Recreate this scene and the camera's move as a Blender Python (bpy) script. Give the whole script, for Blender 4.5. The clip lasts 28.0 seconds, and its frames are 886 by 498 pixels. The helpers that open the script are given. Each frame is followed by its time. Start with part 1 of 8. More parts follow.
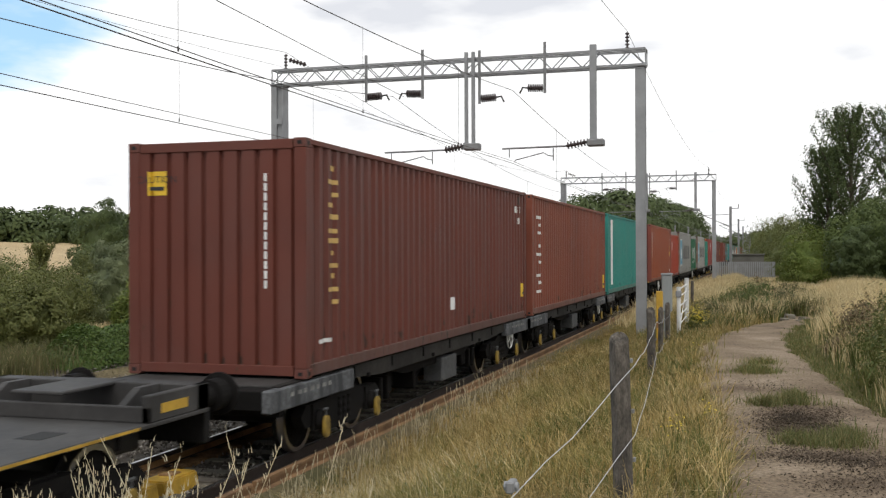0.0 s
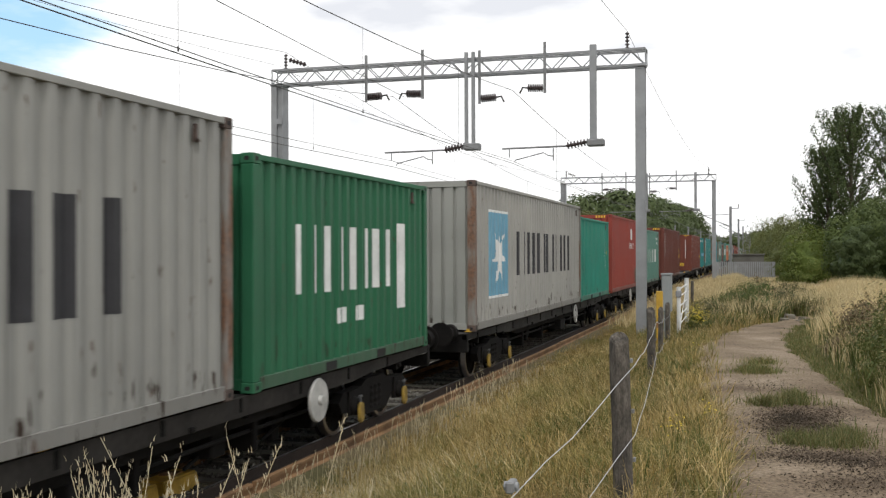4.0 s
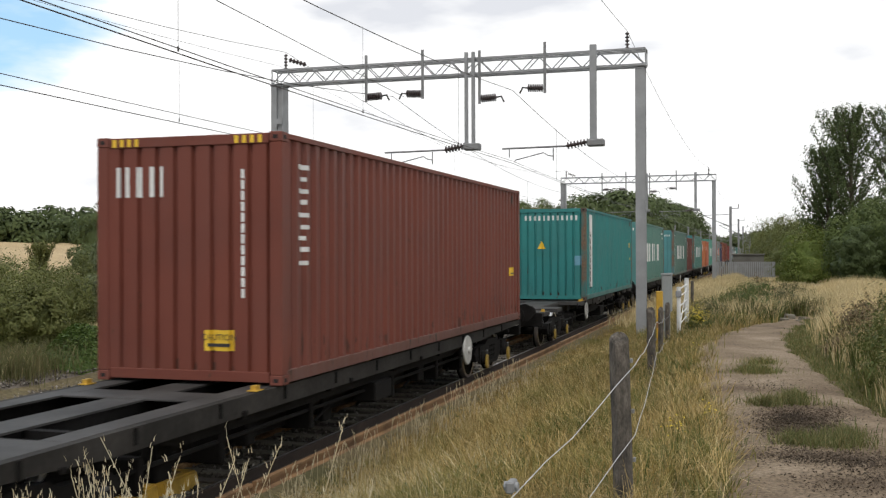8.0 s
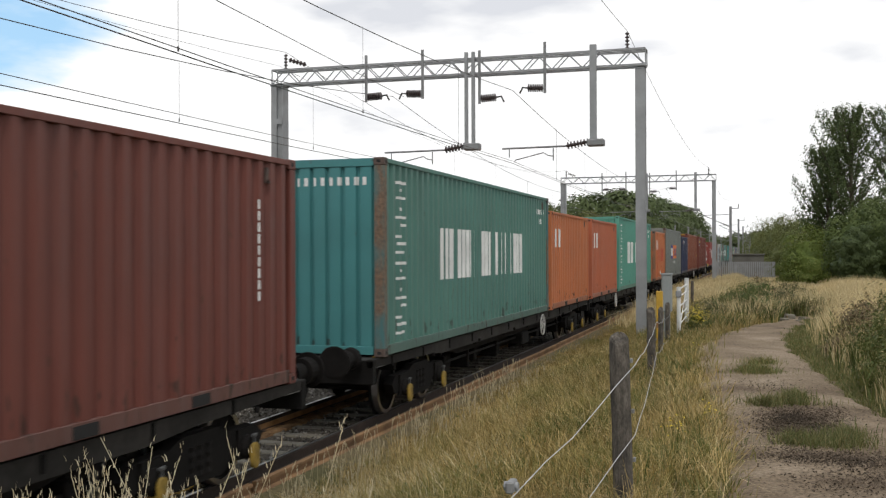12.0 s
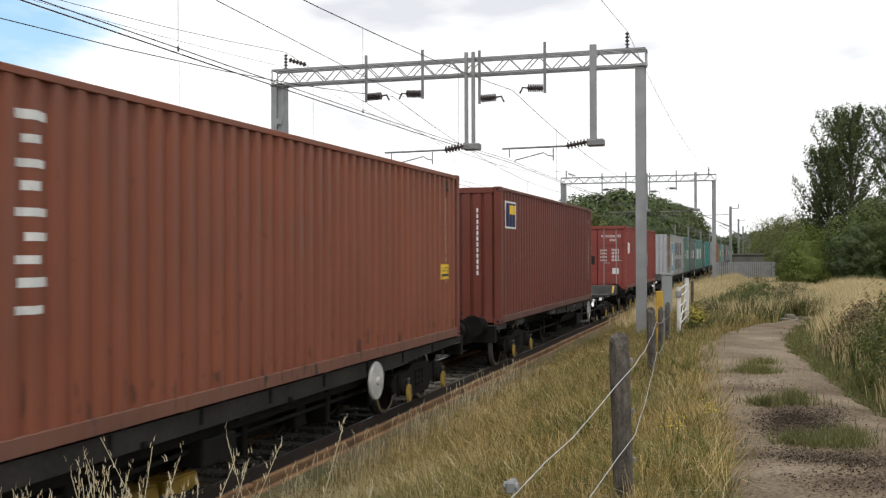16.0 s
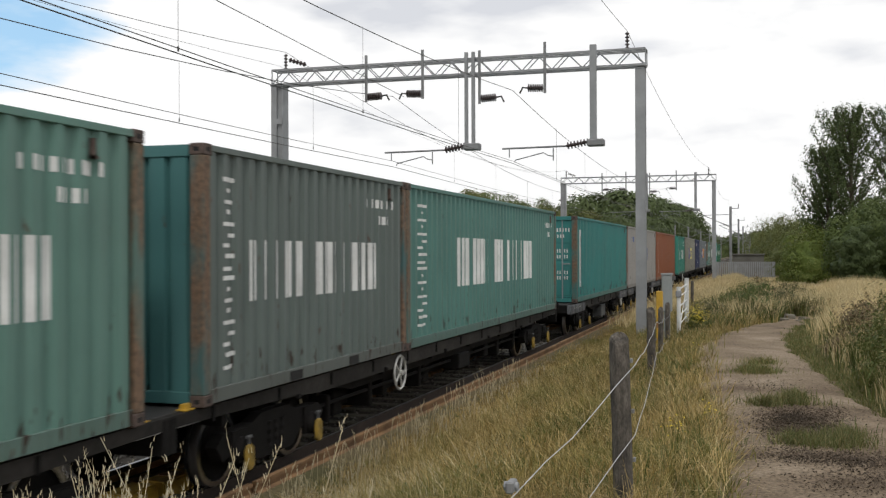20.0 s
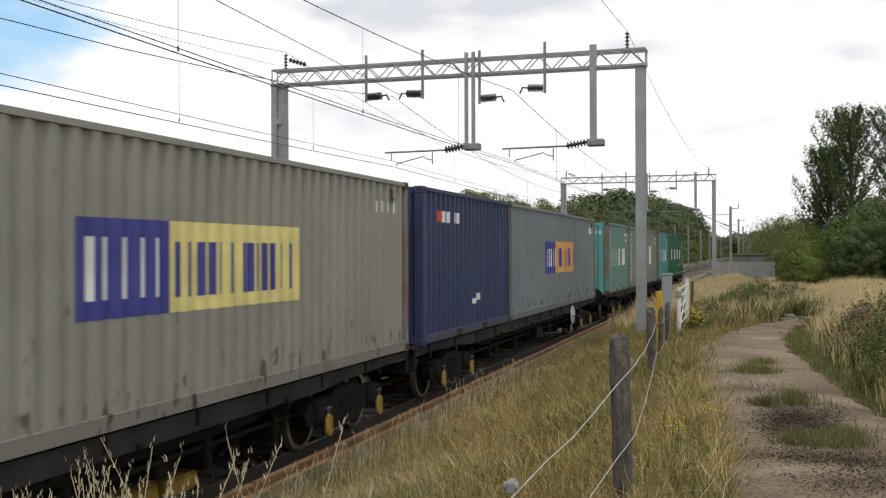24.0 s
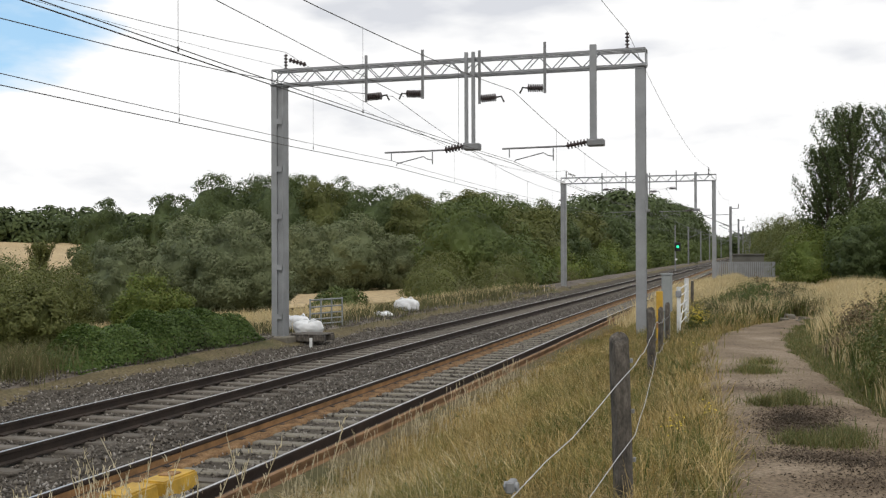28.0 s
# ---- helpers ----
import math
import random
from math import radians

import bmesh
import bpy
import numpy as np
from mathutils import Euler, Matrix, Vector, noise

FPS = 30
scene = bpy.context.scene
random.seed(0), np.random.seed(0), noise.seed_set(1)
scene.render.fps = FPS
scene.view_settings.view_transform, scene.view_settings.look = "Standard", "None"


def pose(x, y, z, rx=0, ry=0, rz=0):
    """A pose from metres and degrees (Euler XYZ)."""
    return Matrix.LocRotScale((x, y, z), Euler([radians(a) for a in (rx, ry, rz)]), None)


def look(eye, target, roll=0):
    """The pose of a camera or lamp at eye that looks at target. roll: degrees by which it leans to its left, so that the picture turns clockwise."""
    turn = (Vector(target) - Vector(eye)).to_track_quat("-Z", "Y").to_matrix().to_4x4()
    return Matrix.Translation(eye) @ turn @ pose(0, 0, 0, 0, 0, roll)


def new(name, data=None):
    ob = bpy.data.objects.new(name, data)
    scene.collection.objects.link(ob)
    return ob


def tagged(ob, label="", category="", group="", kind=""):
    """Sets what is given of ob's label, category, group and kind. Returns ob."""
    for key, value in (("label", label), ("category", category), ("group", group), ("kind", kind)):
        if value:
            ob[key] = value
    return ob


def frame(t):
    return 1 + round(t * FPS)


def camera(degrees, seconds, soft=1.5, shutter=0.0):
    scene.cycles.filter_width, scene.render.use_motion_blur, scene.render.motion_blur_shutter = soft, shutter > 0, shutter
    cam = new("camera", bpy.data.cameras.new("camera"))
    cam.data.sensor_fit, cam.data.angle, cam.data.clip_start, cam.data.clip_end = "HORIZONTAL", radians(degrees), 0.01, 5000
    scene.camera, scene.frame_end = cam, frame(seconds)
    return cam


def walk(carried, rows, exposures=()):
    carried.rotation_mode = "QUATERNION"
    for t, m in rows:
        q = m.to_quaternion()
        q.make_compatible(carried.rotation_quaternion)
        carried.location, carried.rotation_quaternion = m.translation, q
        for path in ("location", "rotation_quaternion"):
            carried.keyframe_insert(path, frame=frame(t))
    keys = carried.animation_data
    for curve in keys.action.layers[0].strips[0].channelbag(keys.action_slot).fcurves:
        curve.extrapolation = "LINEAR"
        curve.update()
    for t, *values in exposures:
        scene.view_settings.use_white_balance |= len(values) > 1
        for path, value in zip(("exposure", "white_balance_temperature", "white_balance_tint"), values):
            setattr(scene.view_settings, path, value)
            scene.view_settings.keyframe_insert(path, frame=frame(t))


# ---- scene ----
# x runs across the tracks, y along them, z = 0 at the rail tops of the near track
SECONDS = 28.0
SPEED = 18.6
cam = camera(46.28, SECONDS, soft=1.25, shutter=0.1)
EYE = Vector((6.393, 0.0, 2.491))
YAW, PITCH = radians(16.972), radians(0.212)
AIM = EYE + Vector((-math.sin(YAW) * math.cos(PITCH), math.cos(YAW) * math.cos(PITCH), math.sin(PITCH)))
walk(cam, [(0.0, look(EYE, AIM, -0.198)), (SECONDS, look(EYE, AIM, -0.198))], [(0.0, 0.05), (1.0, 0.14), (3.0, 0.16), (6.0, 0.06), (7.0, 0.12), (9.0, -0.02), (12.0, -0.02), (15.0, 0.0), (17.0, 0.14), (19.0, -0.02), (20.0, -0.10), (21.5, -0.10), (25.0, -0.04), (SECONDS, -0.08)])

# ---- light ----
SUN_EL, SUN_AZ = radians(54), radians(161)
world = bpy.data.worlds.new("sky")
scene.world = world
world.use_nodes = True
wn, wl = world.node_tree.nodes, world.node_tree.links
wn.clear()
w_out = wn.new("ShaderNodeOutputWorld")
w_coord = wn.new("ShaderNodeTexCoord")
w_sky = wn.new("ShaderNodeTexSky")
w_sky.sky_type, w_sky.sun_disc = "NISHITA", False
w_sky.sun_elevation, w_sky.sun_rotation = SUN_EL, SUN_AZ
w_blue = wn.new("ShaderNodeBackground")
w_blue.inputs["Strength"].default_value = 0.15
w_cloud = wn.new("ShaderNodeBackground")
w_cloud.inputs["Strength"].default_value = 1.0
w_map = wn.new("ShaderNodeMapping")
w_map.inputs["Scale"].default_value = (1.0, 1.0, 3.2)
w_map.inputs["Location"].default_value = (0.35, 0.0, 0.1)
w_noise = wn.new("ShaderNodeTexNoise")
w_noise.inputs["Scale"].default_value, w_noise.inputs["Detail"].default_value = 2.3, 7.0
w_noise.inputs["Roughness"].default_value = 0.55
w_ramp = wn.new("ShaderNodeValToRGB")
w_ramp.color_ramp.elements[0].position, w_ramp.color_ramp.elements[1].position = 0.36, 0.48
w_ramp.color_ramp.elements[0].color = (0.6, 0.6, 0.6, 1)
w_grey = wn.new("ShaderNodeTexNoise")
w_grey.inputs["Scale"].default_value, w_grey.inputs["Detail"].default_value = 4.0, 6.0
w_tone = wn.new("ShaderNodeValToRGB")
w_tone.color_ramp.elements[0].position, w_tone.color_ramp.elements[0].color = 0.33, (0.76, 0.78, 0.83, 1)
w_tone.color_ramp.elements[1].position, w_tone.color_ramp.elements[1].color = 0.45, (1.08, 1.08, 1.08, 1)
w_mix = wn.new("ShaderNodeMixShader")
wl.new(w_coord.outputs["Generated"], w_map.inputs["Vector"])
wl.new(w_map.outputs["Vector"], w_noise.inputs["Vector"])
wl.new(w_map.outputs["Vector"], w_grey.inputs["Vector"])
# the cloud thins out towards the west
w_dot = wn.new("ShaderNodeVectorMath")
w_dot.operation = "DOT_PRODUCT"
w_dot.inputs[1].default_value = (-0.90, 0.35, 0.25)
w_thin = wn.new("ShaderNodeMath")
w_thin.operation = "MULTIPLY_ADD"
w_thin.inputs[1].default_value, w_thin.inputs[2].default_value = -2.0, 1.685
w_sum = wn.new("ShaderNodeMath")
w_sum.operation = "ADD"
wl.new(w_coord.outputs["Generated"], w_dot.inputs[0])
wl.new(w_dot.outputs["Value"], w_thin.inputs[0])
wl.new(w_thin.outputs["Value"], w_sum.inputs[0])
wl.new(w_noise.outputs["Fac"], w_sum.inputs[1])
wl.new(w_sum.outputs["Value"], w_ramp.inputs["Fac"])
wl.new(w_grey.outputs["Fac"], w_tone.inputs["Fac"])
# where the cloud is thin its veil takes the blue of the air
w_veil = wn.new("ShaderNodeMix")
w_veil.data_type = "RGBA"
w_veil.inputs[6].default_value = (0.47, 0.80, 1.10, 1)
w_edge = wn.new("ShaderNodeMapRange")
w_edge.inputs["From Min"].default_value, w_edge.inputs["From Max"].default_value = 0.6, 1.0
wl.new(w_ramp.outputs["Color"], w_edge.inputs["Value"])
wl.new(w_edge.outputs["Result"], w_veil.inputs[0])
wl.new(w_tone.outputs["Color"], w_veil.inputs[7])
wl.new(w_veil.outputs[2], w_cloud.inputs["Color"])
wl.new(w_sky.outputs["Color"], w_blue.inputs["Color"])
wl.new(w_ramp.outputs["Color"], w_mix.inputs["Fac"])
wl.new(w_blue.outputs["Background"], w_mix.inputs[1])
wl.new(w_cloud.outputs["Background"], w_mix.inputs[2])
wl.new(w_mix.outputs["Shader"], w_out.inputs["Surface"])

sun_data = bpy.data.lights.new("sun", "SUN")
sun_data.energy, sun_data.angle, sun_data.color = 1.2, radians(9), (1.0, 0.95, 0.88)
sun = new("sun", sun_data)
sun.matrix_basis = look((0, 0, 40), (0 - 30 * math.sin(SUN_AZ) * math.cos(SUN_EL), 0 - 30 * math.cos(SUN_AZ) * math.cos(SUN_EL), 40 - 30 * math.sin(SUN_EL)))


# ---- materials ----
def node_mat(name):
    m = bpy.data.materials.new(name)
    m.use_nodes = True
    n, l = m.node_tree.nodes, m.node_tree.links
    return m, n, l, n["Principled BSDF"]


def noise_fac(n, l, scale, detail=4.0, stretch=(1, 1, 1), space="Object"):
    tc, mp, nz = n.new("ShaderNodeTexCoord"), n.new("ShaderNodeMapping"), n.new("ShaderNodeTexNoise")
    mp.inputs["Scale"].default_value = stretch
    nz.inputs["Scale"].default_value, nz.inputs["Detail"].default_value = scale, detail
    l.new(tc.outputs[space], mp.inputs["Vector"])
    l.new(mp.outputs["Vector"], nz.inputs["Vector"])
    return nz.outputs["Fac"]


def ramp(n, l, fac, stops):
    r = n.new("ShaderNodeValToRGB")
    e = r.color_ramp.elements
    while len(e) < len(stops):
        e.new(0.5)
    for el, (p, c) in zip(e, stops):
        el.position, el.color = p, (*c, 1)
    l.new(fac, r.inputs["Fac"])
    return r.outputs["Color"]


def mixed(n, l, fac, a, b, mode="MIX"):
    x = n.new("ShaderNodeMix")
    x.data_type, x.blend_type = "RGBA", mode
    for value, sock in ((fac, x.inputs[0]), (a, x.inputs[6]), (b, x.inputs[7])):
        if isinstance(value, (int, float)):
            sock.default_value = value
        elif isinstance(value, tuple):
            sock.default_value = (*value, 1)
        else:
            l.new(value, sock)
    return x.outputs[2]


def bump(n, l, p, fac, strength, distance=0.01):
    b = n.new("ShaderNodeBump")
    b.inputs["Strength"].default_value, b.inputs["Distance"].default_value = strength, distance
    l.new(fac, b.inputs["Height"])
    l.new(b.outputs["Normal"], p.inputs["Normal"])


def scaled(c, k):
    return tuple(min(1.0, v * k) for v in c)


def surface(name, base, rough=0.7, metal=0.0, vary=0.35, coarse=1.2, fine=25.0, relief=0.3, stretch=(1, 1, 1), shine=0.5):
    m, n, l, p = node_mat(name)
    a = noise_fac(n, l, coarse, 5.0, stretch)
    b = noise_fac(n, l, fine, 3.0, stretch)
    ca = ramp(n, l, a, [(0.3, scaled(base, 1 - vary)), (0.7, scaled(base, 1 + vary))])
    cb = ramp(n, l, b, [(0.3, (1 - vary * 0.6,) * 3), (0.7, (1.0, 1.0, 1.0))])
    l.new(mixed(n, l, 1.0, ca, cb, "MULTIPLY"), p.inputs["Base Color"])
    p.inputs["Roughness"].default_value, p.inputs["Metallic"].default_value = rough, metal
    p.inputs["Specular IOR Level"].default_value = shine
    if relief:
        bump(n, l, p, b, relief)
    return m


def paint(name, base, worn=0.5):
    """Container paint: faded patches, grey film, vertical streaks and specks of rust."""
    m, n, l, p = node_mat(name)
    base = scaled(base, 0.92)
    fade = noise_fac(n, l, 0.9, 4.0)
    streak = noise_fac(n, l, 1.0, 5.0, (1.0, 6.0, 0.35))
    spots = noise_fac(n, l, 5.5, 8.0, (1.0, 1.3, 0.55))
    c = ramp(n, l, fade, [(0.3, scaled(base, 0.86)), (0.7, scaled(base, 1.12))])
    fine = noise_fac(n, l, 1.0, 3.0, (1.0, 16.0, 0.45))
    c = mixed(n, l, ramp(n, l, fine, [(0.60, (0, 0, 0)), (0.74, (0.6 * worn,) * 3)]), c, tuple(0.35 * v + 0.012 for v in base))
    grey = tuple(0.6 * v + 0.4 * 0.16 for v in base)
    c = mixed(n, l, ramp(n, l, streak, [(0.45, (0, 0, 0)), (0.75, (0.55 * worn,) * 3)]), c, grey)
    # rust drips along the foot of the panels
    tc, sep = n.new("ShaderNodeTexCoord"), n.new("ShaderNodeSeparateXYZ")
    l.new(tc.outputs["Object"], sep.inputs[0])
    foot = ramp(n, l, sep.outputs["Z"], [(0.16, (0.10,) * 3), (0.30, (0.12,) * 3), (0.62, (0, 0, 0))])
    drip = noise_fac(n, l, 1.0, 5.0, (1.0, 13.0, 2.6))
    lift = n.new("ShaderNodeMath")
    lift.operation = "ADD"
    l.new(foot, lift.inputs[0])
    l.new(drip, lift.inputs[1])
    c = mixed(n, l, ramp(n, l, lift.outputs[0], [(0.70, (0, 0, 0)), (0.75, (min(1.0, 0.25 + worn),) * 3)]), c, (0.03, 0.018, 0.012))
    rust = ramp(n, l, spots, [(0.71 - 0.05 * worn, (0, 0, 0)), (0.76 - 0.04 * worn, (0.75, 0.75, 0.75))])
    c = mixed(n, l, rust, c, (0.07, 0.032, 0.018))
    l.new(c, p.inputs["Base Color"])
    l.new(ramp(n, l, fade, [(0.3, (0.5,) * 3), (0.7, (0.68,) * 3)]), p.inputs["Roughness"])
    p.inputs["Specular IOR Level"].default_value = 0.35
    bump(n, l, p, spots, 0.12, 0.01)
    return m


def leafy(name, stops, rough=0.6, shine=0.25, green=False):
    """Leaves or blades: each one takes its own tone."""
    m, n, l, p = node_mat(name)
    g = n.new("ShaderNodeNewGeometry")
    c = ramp(n, l, g.outputs["Random Per Island"], stops)
    if green:
        fresh = ramp(n, l, g.outputs["Random Per Island"], [(0.0, (0.21, 0.195, 0.06)), (0.5, (0.145, 0.15, 0.042)), (1.0, (0.29, 0.24, 0.09))])
        c = mixed(n, l, ramp(n, l, noise_fac(n, l, 0.9, 4.0), [(0.44, (0, 0, 0)), (0.58, (0.9, 0.9, 0.9))]), c, fresh)
    patch = noise_fac(n, l, 0.35, 3.0)
    tone = ramp(n, l, patch, [(0.3, (0.72, 0.74, 0.7)), (0.7, (1.1, 1.08, 1.0))])
    c = mixed(n, l, 1.0, c, tone, "MULTIPLY")
    l.new(c, p.inputs["Base Color"])
    p.inputs["Roughness"].default_value, p.inputs["Specular IOR Level"].default_value = rough, shine
    thin = n.new("ShaderNodeBsdfTranslucent")
    l.new(c, thin.inputs["Color"])
    mx = n.new("ShaderNodeMixShader")
    mx.inputs[0].default_value = 0.2
    l.new(p.outputs["BSDF"], mx.inputs[1])
    l.new(thin.outputs["BSDF"], mx.inputs[2])
    l.new(mx.outputs["Shader"], n["Material Output"].inputs["Surface"])
    return m


def grain_ground(name, stops, coarse, fine, relief=0.6):
    m, n, l, p = node_mat(name)
    a, b = noise_fac(n, l, coarse, 6.0), noise_fac(n, l, fine, 4.0)
    c = ramp(n, l, a, stops)
    c = mixed(n, l, 1.0, c, ramp(n, l, b, [(0.3, (0.55,) * 3), (0.65, (1.1,) * 3)]), "MULTIPLY")
    l.new(c, p.inputs["Base Color"])
    p.inputs["Roughness"].default_value = 0.95
    p.inputs["Specular IOR Level"].default_value = 0.15
    bump(n, l, p, b, relief, 0.03)
    return m


M_RUSTBED = grain_ground("rust_stained_ballast", [(0.3, (0.10, 0.062, 0.036)), (0.5, (0.21, 0.125, 0.062)), (0.7, (0.30, 0.19, 0.10))], 5.0, 40.0, 0.8)
M_GROUND = grain_ground("dry_turf", [(0.3, (0.10, 0.082, 0.045)), (0.5, (0.145, 0.118, 0.066)), (0.7, (0.08, 0.078, 0.036))], 0.5, 14.0)
M_FIELD = grain_ground("ripe_wheat", [(0.3, (0.40, 0.30, 0.17)), (0.7, (0.50, 0.39, 0.23))], 0.02, 1.5, 0.2)
M_BALLAST = grain_ground("ballast_bed", [(0.3, (0.055, 0.046, 0.036)), (0.7, (0.112, 0.099, 0.082))], 1.2, 30.0, 1.0)
M_CESS = grain_ground("cess_soil", [(0.3, (0.08, 0.066, 0.053)), (0.5, (0.14, 0.12, 0.102)), (0.7, (0.21, 0.188, 0.165))], 0.9, 18.0, 0.8)
M_PATH = grain_ground("worn_track", [(0.3, (0.125, 0.092, 0.062)), (0.5, (0.215, 0.165, 0.115)), (0.7, (0.31, 0.25, 0.185))], 1.0, 30.0, 0.8)
M_DIRT = grain_ground("dark_dirt", [(0.35, (0.055, 0.042, 0.030)), (0.7, (0.15, 0.115, 0.085))], 2.5, 22.0, 0.8)
M_SLEEPER = surface("weathered_concrete", (0.155, 0.14, 0.11), 0.9, 0, 0.3, 2.0, 30.0, 0.4)
M_SLEEPER_OLD = surface("grimy_concrete", (0.115, 0.10, 0.082), 0.9, 0, 0.35, 2.0, 30.0, 0.4)
M_RAIL = surface("rusty_rail", (0.035, 0.024, 0.018), 0.8, 0.1, 0.4, 3.0, 40.0, 0.3)
M_RUST = surface("orange_rust", (0.27, 0.15, 0.062), 0.9, 0.0, 0.4, 3.0, 35.0, 0.4)
M_SHINE = surface("polished_steel", (0.50, 0.50, 0.51), 0.32, 1.0, 0.08, 0.6, 50.0, 0.0)
M_GALV = surface("galvanised_steel", (0.27, 0.28, 0.29), 0.55, 0.25, 0.14, 2.0, 30.0, 0.1)
M_GALV_DARK = surface("dull_steel", (0.22, 0.225, 0.23), 0.6, 0.3, 0.2, 2.0, 30.0, 0.1)
M_WIRE = surface("copper_wire", (0.05, 0.047, 0.045), 0.5, 0.4, 0.1, 2.0, 30.0, 0.0)
M_INSUL = surface("brown_porcelain", (0.045, 0.03, 0.03), 0.3, 0.0, 0.15, 5.0, 40.0, 0.0)
# grimy steel, taken darker to carry the shade below the deck
M_WAGON = surface("grimy_shaded_steel", (0.011, 0.0104, 0.010), 0.85, 0.0, 0.45, 1.5, 14.0, 0.3, shine=0.15)
M_DECK = surface("worn_deck_plate", (0.052, 0.050, 0.049), 0.7, 0.0, 0.35, 1.2, 12.0, 0.2, shine=0.25)
# near-black: shade under the train is put into this colour
M_BOGIE = surface("shade_dark_iron", (0.008, 0.0072, 0.0068), 0.85, 0.0, 0.4, 3.0, 20.0, 0.3, shine=0.15)
M_YELLOW = surface("dirty_yellow_paint", (0.46, 0.28, 0.030), 0.65, 0, 0.3, 4.0, 30.0, 0.2)
# lighter sill steel: the light on the flange is in the colour
M_SILL = surface("lit_sill_steel", (0.030, 0.0275, 0.025), 0.85, 0.0, 0.5, 1.2, 14.0, 0.3, shine=0.2)
M_TAG = surface("grimy_yellow_cover", (0.25, 0.165, 0.025), 0.75, 0, 0.45, 6.0, 30.0, 0.2)
M_WHITE = surface("white_lettering", (0.66, 0.67, 0.66), 0.65, 0, 0.15, 2.0, 25.0, 0.0)
M_BLACK = surface("black_lettering", (0.022, 0.022, 0.026), 0.6, 0, 0.3, 2.0, 25.0, 0.0)
M_DISC = surface("pale_hand_wheel", (0.42, 0.42, 0.40), 0.6, 0, 0.2, 6.0, 30.0, 0.1)
M_WOOD = surface("grey_fence_wood", (0.10, 0.088, 0.074), 0.95, 0, 0.75, 14.0, 80.0, 1.0, (1, 1, 0.45))
M_BARK = surface("bark", (0.10, 0.08, 0.06), 0.95, 0, 0.4, 2.0, 15.0, 0.8, (1, 1, 0.3))
M_GATE = surface("white_gate_paint", (0.62, 0.63, 0.62), 0.6, 0, 0.2, 3.0, 25.0, 0.1)
M_BAG = surface("white_sack_fabric", (0.68, 0.69, 0.70), 0.8, 0, 0.15, 2.0, 30.0, 0.3)
M_GREYPOST = surface("grey_cabinet_paint", (0.24, 0.26, 0.26), 0.6, 0, 0.15, 2.0, 30.0, 0.1)
M_CABIN = surface("olive_grey_render", (0.13, 0.125, 0.11), 0.85, 0, 0.25, 1.0, 14.0, 0.3)
M_CASTING = surface("worn_casting_steel", (0.085, 0.06, 0.05), 0.8, 0.1, 0.4, 5.0, 30.0, 0.3)
M_RUBBER = surface("black_rubber", (0.02, 0.02, 0.02), 0.8, 0, 0.2, 5.0, 30.0, 0.0)

M_STRAW = leafy("straw_blades", [(0.0, (0.47, 0.335, 0.125)), (0.35, (0.29, 0.20, 0.068)), (0.7, (0.16, 0.122, 0.037)), (1.0, (0.66, 0.51, 0.25))], green=True)
M_PALE = leafy("pale_seed_grass", [(0.0, (0.62, 0.51, 0.31)), (0.5, (0.50, 0.39, 0.21)), (1.0, (0.70, 0.60, 0.39))])
M_GREEN = leafy("green_weeds", [(0.0, (0.065, 0.092, 0.022)), (0.5, (0.10, 0.118, 0.032)), (1.0, (0.16, 0.152, 0.048))])
M_LEAF = leafy("broad_leaves", [(0.0, (0.084, 0.116, 0.034)), (0.5, (0.100, 0.133, 0.041)), (1.0, (0.123, 0.153, 0.049))])
M_LEAF_DARK = leafy("dark_leaves", [(0.0, (0.072, 0.099, 0.038)), (0.5, (0.083, 0.113, 0.043)), (1.0, (0.101, 0.133, 0.052))])
M_LEAF_GREY = leafy("willow_leaves", [(0.0, (0.144, 0.170, 0.086)), (0.5, (0.171, 0.197, 0.105)), (1.0, (0.207, 0.231, 0.129))])
M_LEAF_YELLOW = leafy("yellowish_leaves", [(0.0, (0.095, 0.135, 0.026)), (0.5, (0.140, 0.178, 0.038)), (1.0, (0.19, 0.215, 0.058))])
M_LEAF_OLIVE = leafy("olive_leaves", [(0.0, (0.104, 0.121, 0.037)), (0.5, (0.125, 0.138, 0.044)), (1.0, (0.156, 0.162, 0.056))])
M_TUFT = leafy("short_turf_blades", [(0.0, (0.09, 0.115, 0.035)), (0.5, (0.15, 0.155, 0.06)), (1.0, (0.25, 0.21, 0.10))])
M_IVY = leafy("ivy_leaves", [(0.0, (0.045, 0.082, 0.016)), (0.5, (0.065, 0.109, 0.023)), (1.0, (0.103, 0.145, 0.036))])
# brown rail steel with the shade on its sides put into the colour
M_RAIL_NEAR = surface("shaded_brown_rail", (0.034, 0.022, 0.016), 0.85, 0.0, 0.45, 1.5, 40.0, 0.3)
M_OAT = leafy("oat_straw", [(0.0, (0.62, 0.54, 0.40)), (0.5, (0.50, 0.42, 0.29)), (1.0, (0.72, 0.66, 0.52))])
M_BENT = leafy("bleached_straw", [(0.0, (0.50, 0.38, 0.18)), (0.5, (0.38, 0.27, 0.11)), (1.0, (0.64, 0.52, 0.30))])
# galvanised wire, its colour raised to look sunlit
M_FENCEWIRE = surface("sunlit_galvanised_wire", (0.42, 0.43, 0.44), 0.45, 0.4, 0.15, 4.0, 40.0, 0.0)
M_OLDRUST = surface("dull_brown_rust", (0.215, 0.12, 0.056), 0.9, 0.0, 0.4, 2.0, 35.0, 0.4)
M_FLOWER = leafy("yellow_flowers", [(0.0, (0.60, 0.45, 0.02)), (1.0, (0.72, 0.56, 0.04))])
